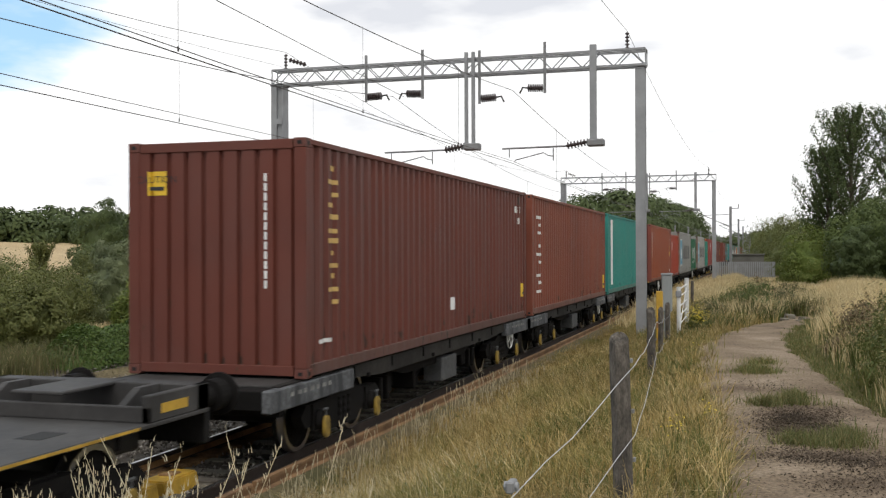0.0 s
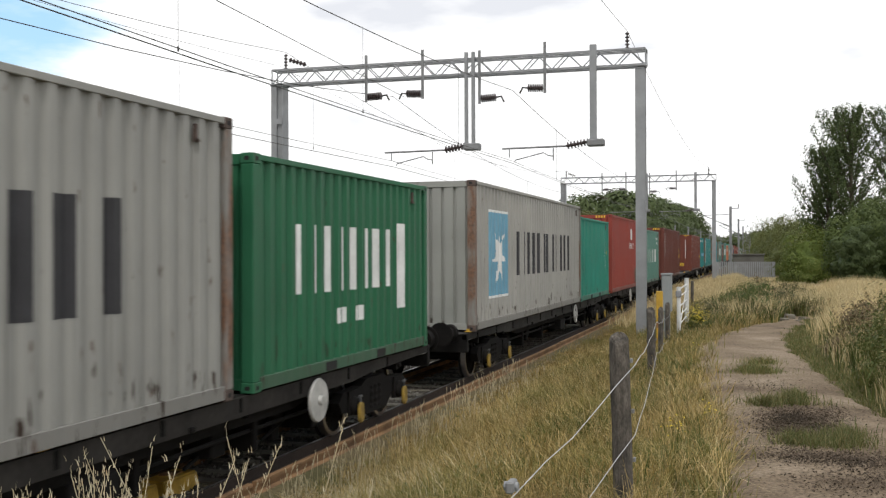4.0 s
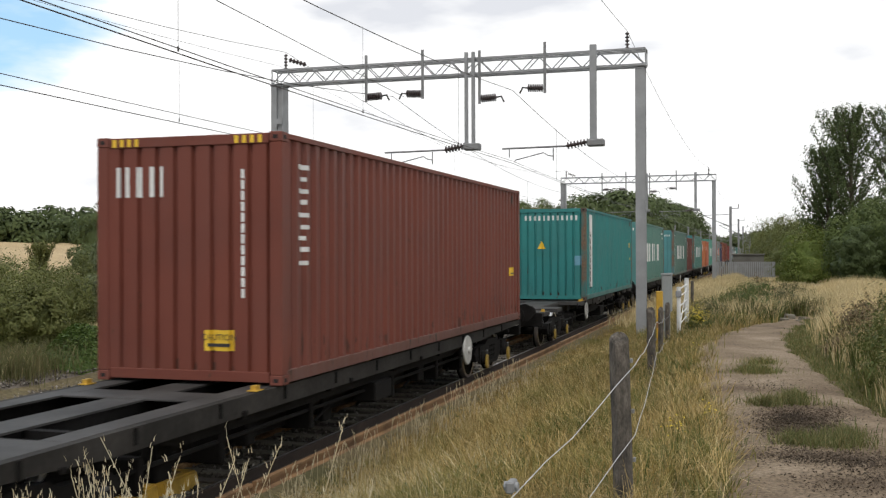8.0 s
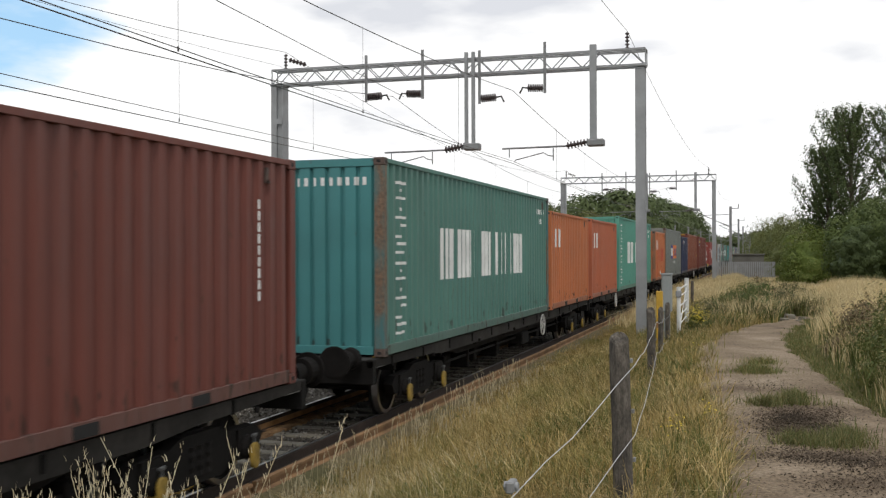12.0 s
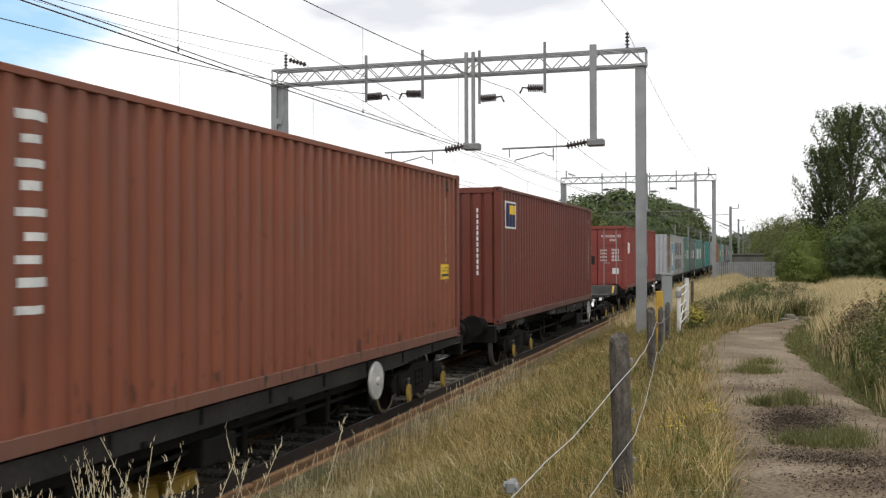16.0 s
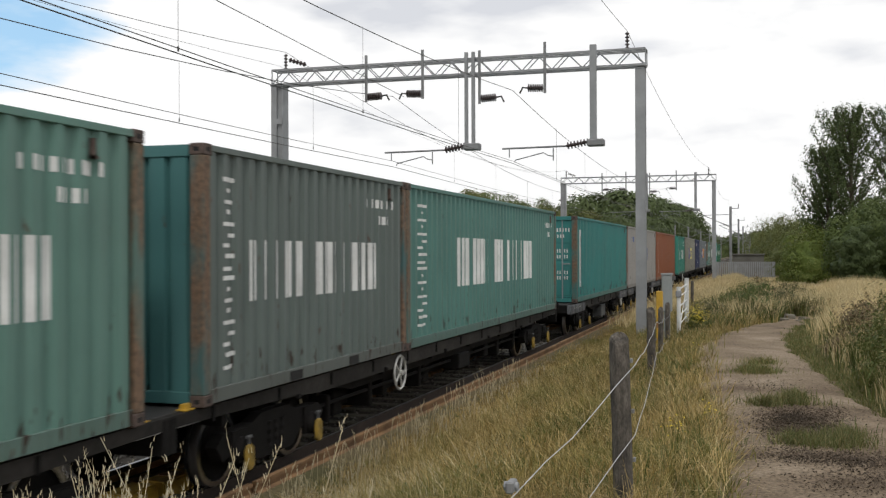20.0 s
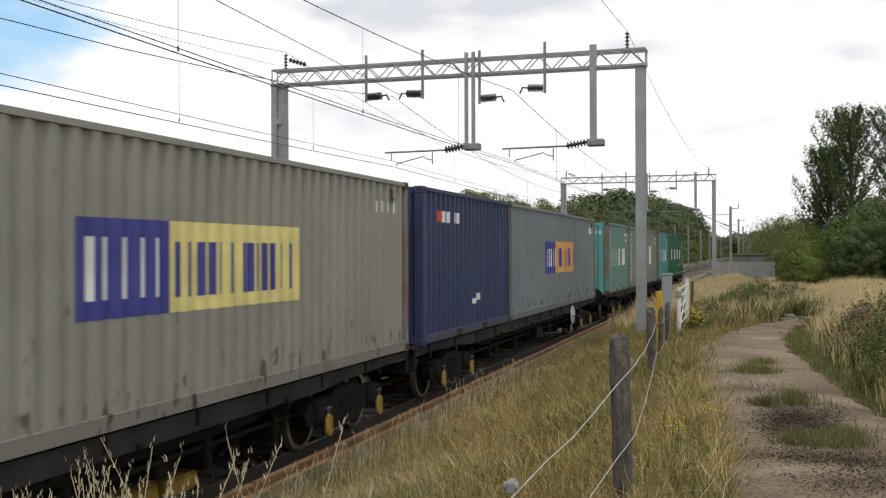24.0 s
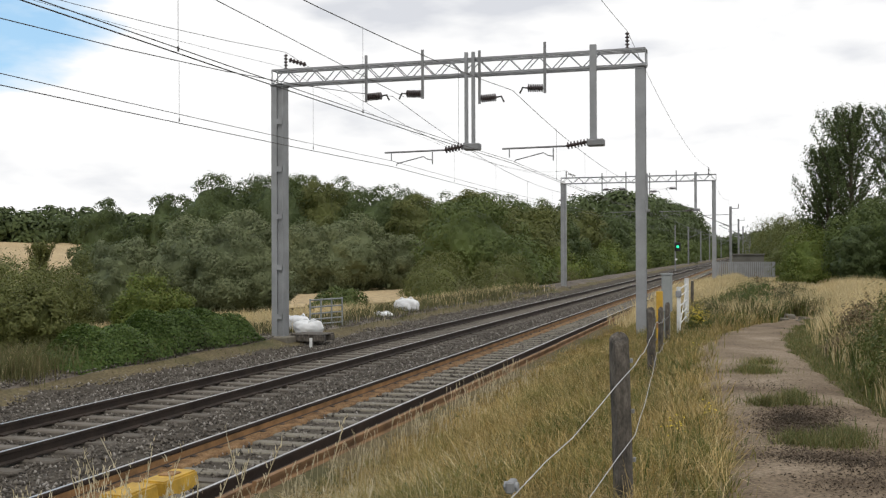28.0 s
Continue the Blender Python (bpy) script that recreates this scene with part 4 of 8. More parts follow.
    for s, h, col, ecol in ((196.41, HC, (0.102, 0.220, 0.188), (0.076, 0.225, 0.222)), (215.95, HC, GREYGREEN, (0.075, 0.232, 0.248))):
        c = load(s, Box("sea-green steel container with white marks and bluer end", L40, h, col, ecol, M_BROWNPOST, worn=0.55))
        white_company(c)
        c.number(-0.6, 0.98, h - 0.40, 0.12, 12, M_WHITE, "end")
        c.triangle(0.0, h - 1.33 if s < 200 else h - 1.0, 0.26, "end")
        c.triangle(L40 - 0.8, 1.5, 0.22)

    c = load(228.21, Box("brown-red short steel container with white mark column", L20, LOW, (0.138, 0.041, 0.030), worn=0.5))
    c.column(0.75, LOW - 0.35, 0.3, 0.42, 3, M_WHITE, wide=1.3)
    c.column(L20 - 0.9, LOW - 0.5, 0.1, 0.125, 9, M_WHITE, wide=0.5)

    c = load(237.24, Box("sea-green steel container with white marks and bluer end", L40, HC, (0.078, 0.188, 0.158), (0.052, 0.20, 0.208), M_BROWNPOST, worn=0.4))
    white_company(c)
    c.number(-0.6, 0.98, HC - 0.40, 0.12, 12, M_WHITE, "end")
    c.triangle(-0.9, HC - 1.0, 0.26, "end")
    for s, col in ((249.85, ORANGE), (256.65, (0.40, 0.115, 0.055))):
        c = load(s, Box("orange short steel container with white block marks", L20, LOW, col, worn=0.6))
        c.word(0.64, 1.45, 1.65, 2.14, 3, M_WHITE, heavy=0.34)
    c = load(263.45, Box("sea-green steel container with white block marks", L40, HC, (0.085, 0.275, 0.215), worn=0.35))
    white_company(c)

    c = load(277.90, Box("faded orange short steel container with red patches", L20, LOW, ORANGE, None, M_BROWNPOST, worn=0.8))
    c.word(0.72, 1.6, 1.63, 2.12, 3, M_WHITE, heavy=0.34)
    c.rects("red_patch", [(1.02, 1.31, 0.2, 1.6), (1.84, 2.3, 1.0, 1.72), (2.74, 3.16, 1.0, 1.7), (3.5, 3.85, 1.0, 1.7), (3.95, 4.86, 1.0, 1.7)], M_REDPATCH, "side", "red overpainted patch")
    c.rects("red_patch", [(-1.05, -0.72, 1.3, 1.75)], M_REDPATCH, "end", "red overpainted patch")
    c.column(0.52, LOW - 0.32, 0.11, 0.145, 12, M_WHITE, "end", 0.7)
    c.rects("torn_label", [(2.7, 3.0, 0.29, 0.45), (3.0, 3.28, 0.36, 0.5)], M_WHITE, "side", "torn pale label")
    c.rects("torn_label", [(-0.72, -0.5, 1.1, 1.45), (-0.3, 0.02, 1.15, 1.5)], M_WHITE, "end", "torn pale label")

    c = load(284.27, Box("grey steel container with blue and orange panel", L40, HC, (0.178, 0.196, 0.184), None, M_BROWNPOST, worn=0.5))
    c.rects("blue_panel", [(3.9, 5.27, 1.1, 1.94)], M_BLUEPANEL, "side", "dark blue painted panel")
    c.rects("orange_panel", [(5.275, 8.14, 1.1, 1.94)], M_ORANGEPANEL2, "side", "orange painted panel")
    c.word(3.98, 5.2, 1.28, 1.75, 3, M_WHITE, heavy=0.3, lift=0.004)
    c.word(5.4, 8.0, 1.26, 1.76, 8, M_BLUEPANEL, heavy=0.3, lift=0.004)
    c.number(5.36, 7.3, 0.8, 0.14, 9, M_WHITE)
    c.number(10.8, 11.7, 2.48, 0.18, 6, M_WHITE)

    c = load(297.20, Box("navy blue short steel container with small marks", L20, LOW, NAVY, worn=0.3))
    c.word(1.75, 3.2, 2.05, 2.3, 7, M_WHITE, heavy=0.3)
    c.rects("red_dash", [(1.4, 1.75, 2.08, 2.28)], M_REDPATCH)
    c.column(L20 - 0.8, LOW - 0.4, 0.08, 0.115, 12, M_WHITE, wide=0.5)
    c = load(303.39, Box("orange-brown steel container with white mark column", L40, HC, (0.215, 0.066, 0.034), (0.17, 0.05, 0.035), worn=0.4))
    c.column(0.74, HC - 0.3, 0.46, 0.54, 3, M_WHITE, wide=1.3)
    c.plate(L40 - 1.15, 1.05, 0.5, 0.26, "side", "CAUTION")
    c.column(L40 - 0.7, HC - 0.45, 0.1, 0.125, 12, M_WHITE, wide=0.5)
    c.hazard()

    c = load(318.73, Box("dark maroon steel container with small framed emblem", L40, HC, (0.142, 0.036, 0.024), worn=0.4))
    c.rects("emblem_frame", [(0.42, 1.52, 2.03, 2.62)], M_WHITE)
    c.rects("emblem", [(0.46, 1.48, 2.07, 2.58)], M_NAVYMARK, "side", "dark emblem panel").location.x = 0.004
    c.rects("emblem_rays", [(0.85, 1.46, 2.34, 2.54)], M_PLATE).location.x = 0.008
    c.column(0.7, HC - 0.45, 0.09, 0.12, 12, M_WHITE, "end", 0.7)
    c.column(L40 - 0.6, HC - 0.4, 0.1, 0.125, 15, M_WHITE, wide=0.5)

    c = load(340.29, Box("red steel container, door end leading, white marks", L40, LOW, (0.225, 0.046, 0.037), worn=0.55, doors=True))
    c.word(3.92, 5.04, 0.86, 1.71, 2, M_WHITE, heavy=0.34)
    c.word(5.52, 8.42, 0.86, 1.42, 4, M_WHITE, heavy=0.34)
    c.rects("flag", [(0.42, 0.75, 1.45, 1.92), (0.75, 1.06, 1.47, 1.88)], M_WHITE, "side", "white painted flag shape")
    c.number(0.16, 0.98, 2.12, 0.10, 10, M_WHITE, "door")
    c.number(0.50, 0.80, 1.96, 0.09, 4, M_WHITE, "door")
    for z in (1.55, 1.42, 1.28, 1.14):
        c.number(0.12, 0.40, z, 0.07, 5, M_WHITE, "door")
        c.number(0.58, 0.90, z, 0.10, 5, M_WHITE, "door")
    c.rects("notice", [(0.62, 0.88, 0.62, 0.86)], M_WHITE, "door", "pale notice as a plain bar")
    c.number(-0.98, -0.2, 1.62, 0.10, 6, M_WHITE, "door")
    c.rects("notice", [(-0.48, -0.30, 1.86, 2.04)], M_WHITE, "door", "pale round notice as a plain bar")
    c.rects("vent_plate", [(-0.5, -0.1, 1.0, 1.35)], M_DARK, "door", "black plate")
    c.rects("blue_plate", [(11.1, 11.42, 0.33, 0.52)], M_BLUEPANEL, "side", "small blue plate")

    c = load(361.65, Box("pale grey steel container with pale blue square and black marks", L40, LOW, (0.36, 0.365, 0.36), (0.37, 0.38, 0.405), M_RUSTPOST, worn=0.6))
    c.star(1.18, 2.73, 0.3, 2.05)
    c.word(3.69, 9.57, 1.28, 2.09, 6, M_BLACK, heavy=0.3)
    c.word(3.69, 9.57, 0.39, 1.03, 7, M_BLACK, heavy=0.3)
    c = load(373.90, Box("sea-green short steel container with white block marks", L20, LOW, (0.115, 0.225, 0.19), None, M_BROWNPOST, worn=0.6))
    white_company(c)
    c = load(380.97, Box("dark grey-green short steel container with white block marks", L20, LOW, (0.115, 0.145, 0.135), (0.05, 0.15, 0.15), M_BROWNPOST, worn=0.7))
    white_company(c)
    c = load(387.08, Box("sea-green steel container with white block marks", L40, LOW, (0.088, 0.205, 0.18), None, M_BROWNPOST, worn=0.4))
    white_company(c)

    c = load(402.54, Box("teal steel container, door end leading, white strip", L40, LOW, (0.035, 0.195, 0.185), post_material=M_BROWNPOST, worn=0.7, doors=True))
    c.rects("label_strip", [(0.54, 0.95, 0.46, LOW - 0.4)], M_WHITE, "side", "white painted strip")
    c.column(0.745, LOW - 0.6, 0.16, 0.2, 9, M_BLACK, wide=0.9)
    c.number(0.16, 1.02, 2.12, 0.11, 10, M_WHITE, "door")
    c.number(0.52, 0.86, 1.94, 0.10, 4, M_WHITE, "door")
    for z in (1.50, 1.33, 0.86, 0.70):
        c.number(0.12, 0.42, z, 0.08, 5, M_WHITE, "door")
        c.number(0.60, 0.96, z, 0.10, 5, M_WHITE, "door")
    c.rects("notice", [(-0.98, -0.86, 1.75, 2.15)], M_WHITE, "door", "pale notice as a plain bar")
    c = load(414.90, Box("light grey steel container with blue-grey block marks", L40, LOW, (0.31, 0.30, 0.285), None, M_BROWNPOST, worn=0.35))
    c.word(4.3, 8.2, 1.15, 1.72, 5, M_LILAC, heavy=0.3)
    c.number(1.2, 2.6, 1.95, 0.22, 4, M_LILAC)
    c = load(427.53, Box("brown steel container with white mark column", L40, LOW, (0.26, 0.092, 0.045), worn=0.4))
    c.column(1.05, LOW - 0.35, 0.12, 0.145, 13, M_WHITE, wide=0.6)
    c = load(442.83, Box("deep teal short steel container with white block marks", L20, LOW, (0.045, 0.225, 0.175), worn=0.35))
    white_company(c, 4)
    c = load(449.34, Box("beige-grey steel container with blue and yellow panel", L40, LOW, (0.255, 0.25, 0.21), None, M_BROWNPOST, worn=0.5))
    c.rects("blue_panel", [(4.06, 5.43, 0.96, 1.81)], M_BLUEPANEL, "side", "blue painted panel")
    c.rects("yellow_panel", [(5.44, 8.24, 0.96, 1.81)], M_YELLOWPANEL, "side", "pale yellow painted panel")
    c.word(4.2, 5.33, 1.12, 1.65, 3, M_WHITE, heavy=0.3, lift=0.004)
    c.word(5.55, 8.08, 1.1, 1.62, 8, M_BLUEPANEL, heavy=0.3, lift=0.004)
    c.number(L40 - 1.3, L40 - 0.5, LOW - 0.5, 0.16, 9, M_WHITE)
    c = load(462.26, Box("navy blue short steel container with small marks", L20, LOW, (0.025, 0.036, 0.095), worn=0.3))
    c.word(1.2, 2.2, 2.03, 2.22, 5, M_WHITE, heavy=0.3)
    c.rects("red_dash", [(0.78, 1.18, 2.03, 2.22)], M_REDPATCH)
    c.column(L20 - 0.8, LOW - 0.4, 0.08, 0.115, 12, M_WHITE, wide=0.5)
    c.rects("torn_label", [(3.04, 3.3, 0.54, 0.64), (3.35, 3.58, 0.6, 0.73)], M_WHITE)
    c = load(468.38, Box("blue-grey steel container with blue and orange panel", L40, LOW, BLUEGREY, None, M_BROWNPOST, worn=0.6))
    c.rects("blue_panel", [(3.96, 5.38, 0.96, 1.79)], M_BLUEPANEL, "side", "dark blue painted panel")
    c.rects("orange_panel", [(5.385, 8.18, 0.96, 1.8)], M_ORANGEPANEL, "side", "orange-yellow painted panel")
    c.word(4.05, 5.3, 1.14, 1.6, 3, M_WHITE, heavy=0.3, lift=0.004)
    c.word(5.5, 8.07, 1.12, 1.62, 8, M_BLUEPANEL, heavy=0.3, lift=0.004)
    c.number(L40 - 1.5, L40 - 0.5, LOW - 0.5, 0.2, 8, M_WHITE)
    c = load(483.77, Box("sea-green short container with bluer end and white marks", L20, LOW, (0.12, 0.215, 0.185), (0.095, 0.285, 0.26), M_BROWNPOST, worn=0.75))
    white_company(c)
    c.number(-0.98, 0.98, LOW - 0.42, 0.12, 12, M_WHITE, "end")
    c = load(489.91, Box("grey-green steel container with white block marks", L40, LOW, (0.17, 0.192, 0.172), None, M_BROWNPOST, worn=0.5))
    white_company(c)
    c = load(502.99, Box("teal-blue short steel container with white block marks", L20, LOW, (0.055, 0.235, 0.235), None, M_BROWNPOST, worn=0.4))
    white_company(c, 4)
    c = load(509.12, Box("dark green steel container with spaced white block marks", L40, LOW, (0.014, 0.102, 0.045), worn=0.3))
    for k, u in enumerate((2.37, 4.58, 6.76, 8.84)):
        c.word(u, u + 0.84, 1.04, 1.67, 1, M_WHITE, heavy=0.26, style=k)
    c.rects("label_strip", [(11.35, 11.8, 0.72, 2.27)], M_WHITE, "side", "white painted strip")
    c.column(11.575, 2.1, 0.13, 0.33, 4, M_REDPATCH, wide=1.6)
    c.number(8.8, 10.0, 0.58, 0.14, 7, M_WHITE)


M_NAVYMARK = surface("navy_mark", (0.02, 0.02, 0.08), 0.6, 0, 0.1, 2.0, 20.0, 0.0)
M_ORANGEPANEL2 = surface("strong_orange_panel_paint", (0.66, 0.20, 0.05), 0.6, 0, 0.15, 2.0, 20.0, 0.0)


# ---- wagons ----
WHEELS = []
WR = 0.42


def wheelset_mesh():
    bm = bmesh.new()
    for s in (-1, 1):
        prof = [(-0.065, 0.09), (-0.06, WR - 0.08), (-0.065, WR - 0.06), (-0.065, WR + 0.028), (-0.035, WR + 0.028), (-0.025, WR), (0.065, WR - 0.006), (0.065, WR - 0.06), (0.03, WR - 0.08), (0.03, 0.12), (0.08, 0.1)]
        turned(bm, [(s * a, r) for a, r in prof], (s * 0.76, 0, 0), "x", 28)
    turned(bm, [(-1.0, 0.065), (-0.7, 0.08), (0.7, 0.08), (1.0, 0.065)], (0, 0, 0), "x", 10)
    for k in range(3):
        a = 2 * math.pi * k / 3
        for s in (-1, 1):
            turned(bm, [(0.0, 0.035), (0.012, 0.03)], (s * 0.79, 0.22 * math.cos(a), 0.22 * math.sin(a)), "x", 6)
    return bm


def tread_mesh(side):
    bm = bmesh.new()
    for s in (side,):
        prof = [(0.068, WR - 0.058), (0.068, WR - 0.004), (0.0, WR + 0.003), (-0.024, WR + 0.003)]
        cx = s * 0.76
        rings = []
        for a, r in prof:
            rings.append([bm.verts.new((cx + s * a, r * math.cos(2 * math.pi * k / 28), r * math.sin(2 * math.pi * k / 28))) for k in range(28)])
        for a, b in zip(rings, rings[1:]):
            for k in range(28):
                bm.faces.new((a[k], a[(k + 1) % 28], b[(k + 1) % 28], b[k]))
    return bm


def bogie_frame_mesh():
    """Cast side frames with a drop centre, a bolster and brake gear, round its own centre."""
    bm = bmesh.new()
    outline = [(-1.35, 0.50), (-1.2, 0.62), (-0.55, 0.64), (-0.35, 0.72), (0.35, 0.72), (0.55, 0.64), (1.2, 0.62), (1.35, 0.50), (1.22, 0.34), (0.72, 0.40), (0.45, 0.22), (-0.45, 0.22), (-0.72, 0.40), (-1.22, 0.34)]
    for s in (-1, 1):
        a = [bm.verts.new((s * 0.94, y, z)) for y, z in outline]
        b = [bm.verts.new((s * 1.08, y, z)) for y, z in outline]
        n = len(outline)
        for k in range(n):
            bm.faces.new((a[k], a[(k + 1) % n], b[(k + 1) % n], b[k]))
        bm.faces.new(list(reversed(a)))
        bm.faces.new(b)
    box(bm, -1.0, 1.0, -0.2, 0.2, 0.42, 0.74)
    for y in (-0.42, 0.42):
        box(bm, -0.95, 0.95, y - 0.05, y + 0.05, 0.28, 0.40)
    return bm


def spring_mesh():
    bm = bmesh.new()
    for y in (-0.16, 0.0, 0.16):
        turned(bm, [(0.0, 0.07), (0.05, 0.055), (0.1, 0.07), (0.15, 0.055), (0.2, 0.07), (0.25, 0.055), (0.30, 0.07)], (1.04, y, 0.3), "z", 10)
    return bm


def axlebox_mesh():
    bm = bmesh.new()
    turned(bm, [(0.0, 0.13), (0.06, 0.13), (0.09, 0.10), (0.10, 0.05)], (0, 0, 0), "x", 14)
    box(bm, -0.02, 0.03, -0.16, 0.16, -0.12, 0.2)
    return bm


def tag_mesh():
    """The hanging yellow cover outside an axle end, a long capsule."""
    bm = turned(bmesh.new(), [(0.0, 0.075), (0.02, 0.085), (0.045, 0.075)], (0, 0, 0), "x", 14)
    for v in bm.verts:
        v.co.z = v.co.z * 1.05 + (0.055 if v.co.z > 0 else -0.055)
    return bm


def hanger_mesh():
    """The pale T-shaped hanger above an axle cover."""
    return boxes((0.0, 0.03, -0.016, 0.016, 0.12, 0.22), (0.0, 0.035, -0.05, 0.05, 0.20, 0.23), bevel=0.006)


def wheel_disc_mesh():
    return turned(bmesh.new(), [(0.0, 0.26), (0.02, 0.275), (0.045, 0.26), (0.05, 0.06), (0.09, 0.05)], (0, 0, 0), "x", 24)


def wheel_spoke_mesh():
    bm = bmesh.new()
    ring = []
    for k in range(24):
        a = 2 * math.pi * k / 24
        c = Vector((0, math.cos(a), math.sin(a)))
        ring.append([bm.verts.new(c * (0.25 + 0.02 * math.cos(b)) + Vector((0.02 * math.sin(b), 0, 0))) for b in (0, math.pi / 2, math.pi, 3 * math.pi / 2)])
    for k in range(24):
        p, q = ring[k], ring[(k + 1) % 24]
        for j in range(4):
            bm.faces.new((p[j], p[(j + 1) % 4], q[(j + 1) % 4], q[j]))
    for k in range(5):
        a = 2 * math.pi * k / 5
        tube(bm, [(0, 0, 0), (0, 0.24 * math.cos(a), 0.24 * math.sin(a))], 0.015, 5)
    return turned(bm, [(-0.05, 0.04), (0.05, 0.04)], (0, 0, 0), "x", 8)


def add_bogie(wagon, y):
    frame_ob = link_mesh("bogie", shared("bogie", bogie_frame_mesh, M_BOGIE), None, wagon, "black cast bogie frame, darkened for shade")
    frame_ob.location = (0, y, 0)
    for s in (-1, 1):
        sp = link_mesh("spring_nest", shared("spring_nest", spring_mesh, M_BOGIE), None, frame_ob)
        sp.rotation_euler = (0, 0, 0 if s > 0 else math.pi)
        for yy in (-0.9, 0.9):
            b = link_mesh("axlebox", shared("axlebox", axlebox_mesh, M_BOGIE), None, frame_ob)
            b.location, b.rotation_euler = (s * 1.08, yy, WR), (0, 0, 0 if s > 0 else math.pi)
            g = link_mesh("axle_cover", shared("axle_cover", tag_mesh, M_TAG), None, frame_ob, "dirty yellow axle cover")
            g.location, g.rotation_euler = (s * 1.185, yy + 0.02, WR - 0.09), (0, 0, 0 if s > 0 else math.pi)
            k = link_mesh("cover_hanger", shared("cover_hanger", hanger_mesh, M_EQUIP), None, frame_ob, "grey T-shaped hanger")
            k.location, k.rotation_euler = g.location, g.rotation_euler
    for yy in (-0.9, 0.9):
        w = link_mesh("wheelset", shared("wheelset", wheelset_mesh, M_BOGIE), None, wagon, "dark steel wheelset with bright treads")
        w.location = (0, y + yy, WR)
        for s in (-1, 1):
            link_mesh("wheel_tread", shared(("wheel_tread", s), lambda: tread_mesh(s), M_SHINE), None, w, "bright worn wheel tread")
        WHEELS.append((w, y + yy, wagon))


def sole_bar(ob, s, L, shallow, deep, shift=0.0):
    """A side sill: a flange coloured as lit, with cut-back ends, over a shade-dark set-back web, deeper between the
    bogies.
    """
    top = DECK_Z - 0.012
    flange = [(0.0, top), (L, top), (L, top - shallow * 0.7), (L - 2.6, top - shallow), (L - 3.4, top - shallow - 0.05), (3.4, top - shallow - 0.05), (2.6, top - shallow), (0.0, top - shallow * 0.7)]
    web = [(3.2, top - 0.05), (L - 3.2, top - 0.05), (L - 3.6, top - shallow), (L - 4.9, top - deep), (4.9, top - deep), (3.6, top - shallow)]
    made = []
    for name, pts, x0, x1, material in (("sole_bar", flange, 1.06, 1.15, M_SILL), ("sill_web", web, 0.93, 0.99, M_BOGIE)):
        bm = bmesh.new()
        a = [bm.verts.new((s * x0, y + shift, z)) for y, z in pts]
        b = [bm.verts.new((s * x1, y + shift, z)) for y, z in pts]
        n = len(pts)
        for k in range(n):
            bm.faces.new((a[k], a[(k + 1) % n], b[(k + 1) % n], b[k]))
        bm.faces.new(a)
        bm.faces.new(b)
        made.append(part(name, bm, material, ob, "steel side sill, coloured lighter as if lit" if name == "sole_bar" else ""))
    return made[0]


def arm_mesh(s, y0, y1, w, fillet=0.34):
    """A cross arm of the spine, with rounded inner corners."""
    bm = bmesh.new()
    z0, z1, r = DECK_Z - 0.115, DECK_Z - 0.012, 0.46
    arc = [(math.cos(math.pi / 2 * k / 5), math.sin(math.pi / 2 * k / 5)) for k in range(6)]
    pts = [(r + fillet - fillet * c, y0 - fillet + fillet * q) for c, q in arc] + [(w - 0.06, y0), (w, y0 + 0.06), (w, y1 - 0.06), (w - 0.06, y1)] + [(r + fillet - fillet * c, y1 + fillet - fillet * q) for c, q in reversed(arc)]
    a = [bm.verts.new((s * x, y, z0)) for x, y in pts]
    b = [bm.verts.new((s * x, y, z1)) for x, y in pts]
    n = len(pts)
    for k in range(n):
        bm.faces.new((a[k], a[(k + 1) % n], b[(k + 1) % n], b[k]))
    bm.faces.new(a)
    bm.faces.new(b)
    return bm


def spigot(ob, x, y):
    link_mesh("spigot", shared("spigot", lambda: boxes((-0.06, 0.06, -0.08, 0.08, 0.0, 0.012), (-0.03, 0.03, -0.05, 0.05, 0.012, 0.06)), M_YELLOW), None, ob, "yellow container spigot").location = (x, y, DECK_Z - 0.004)


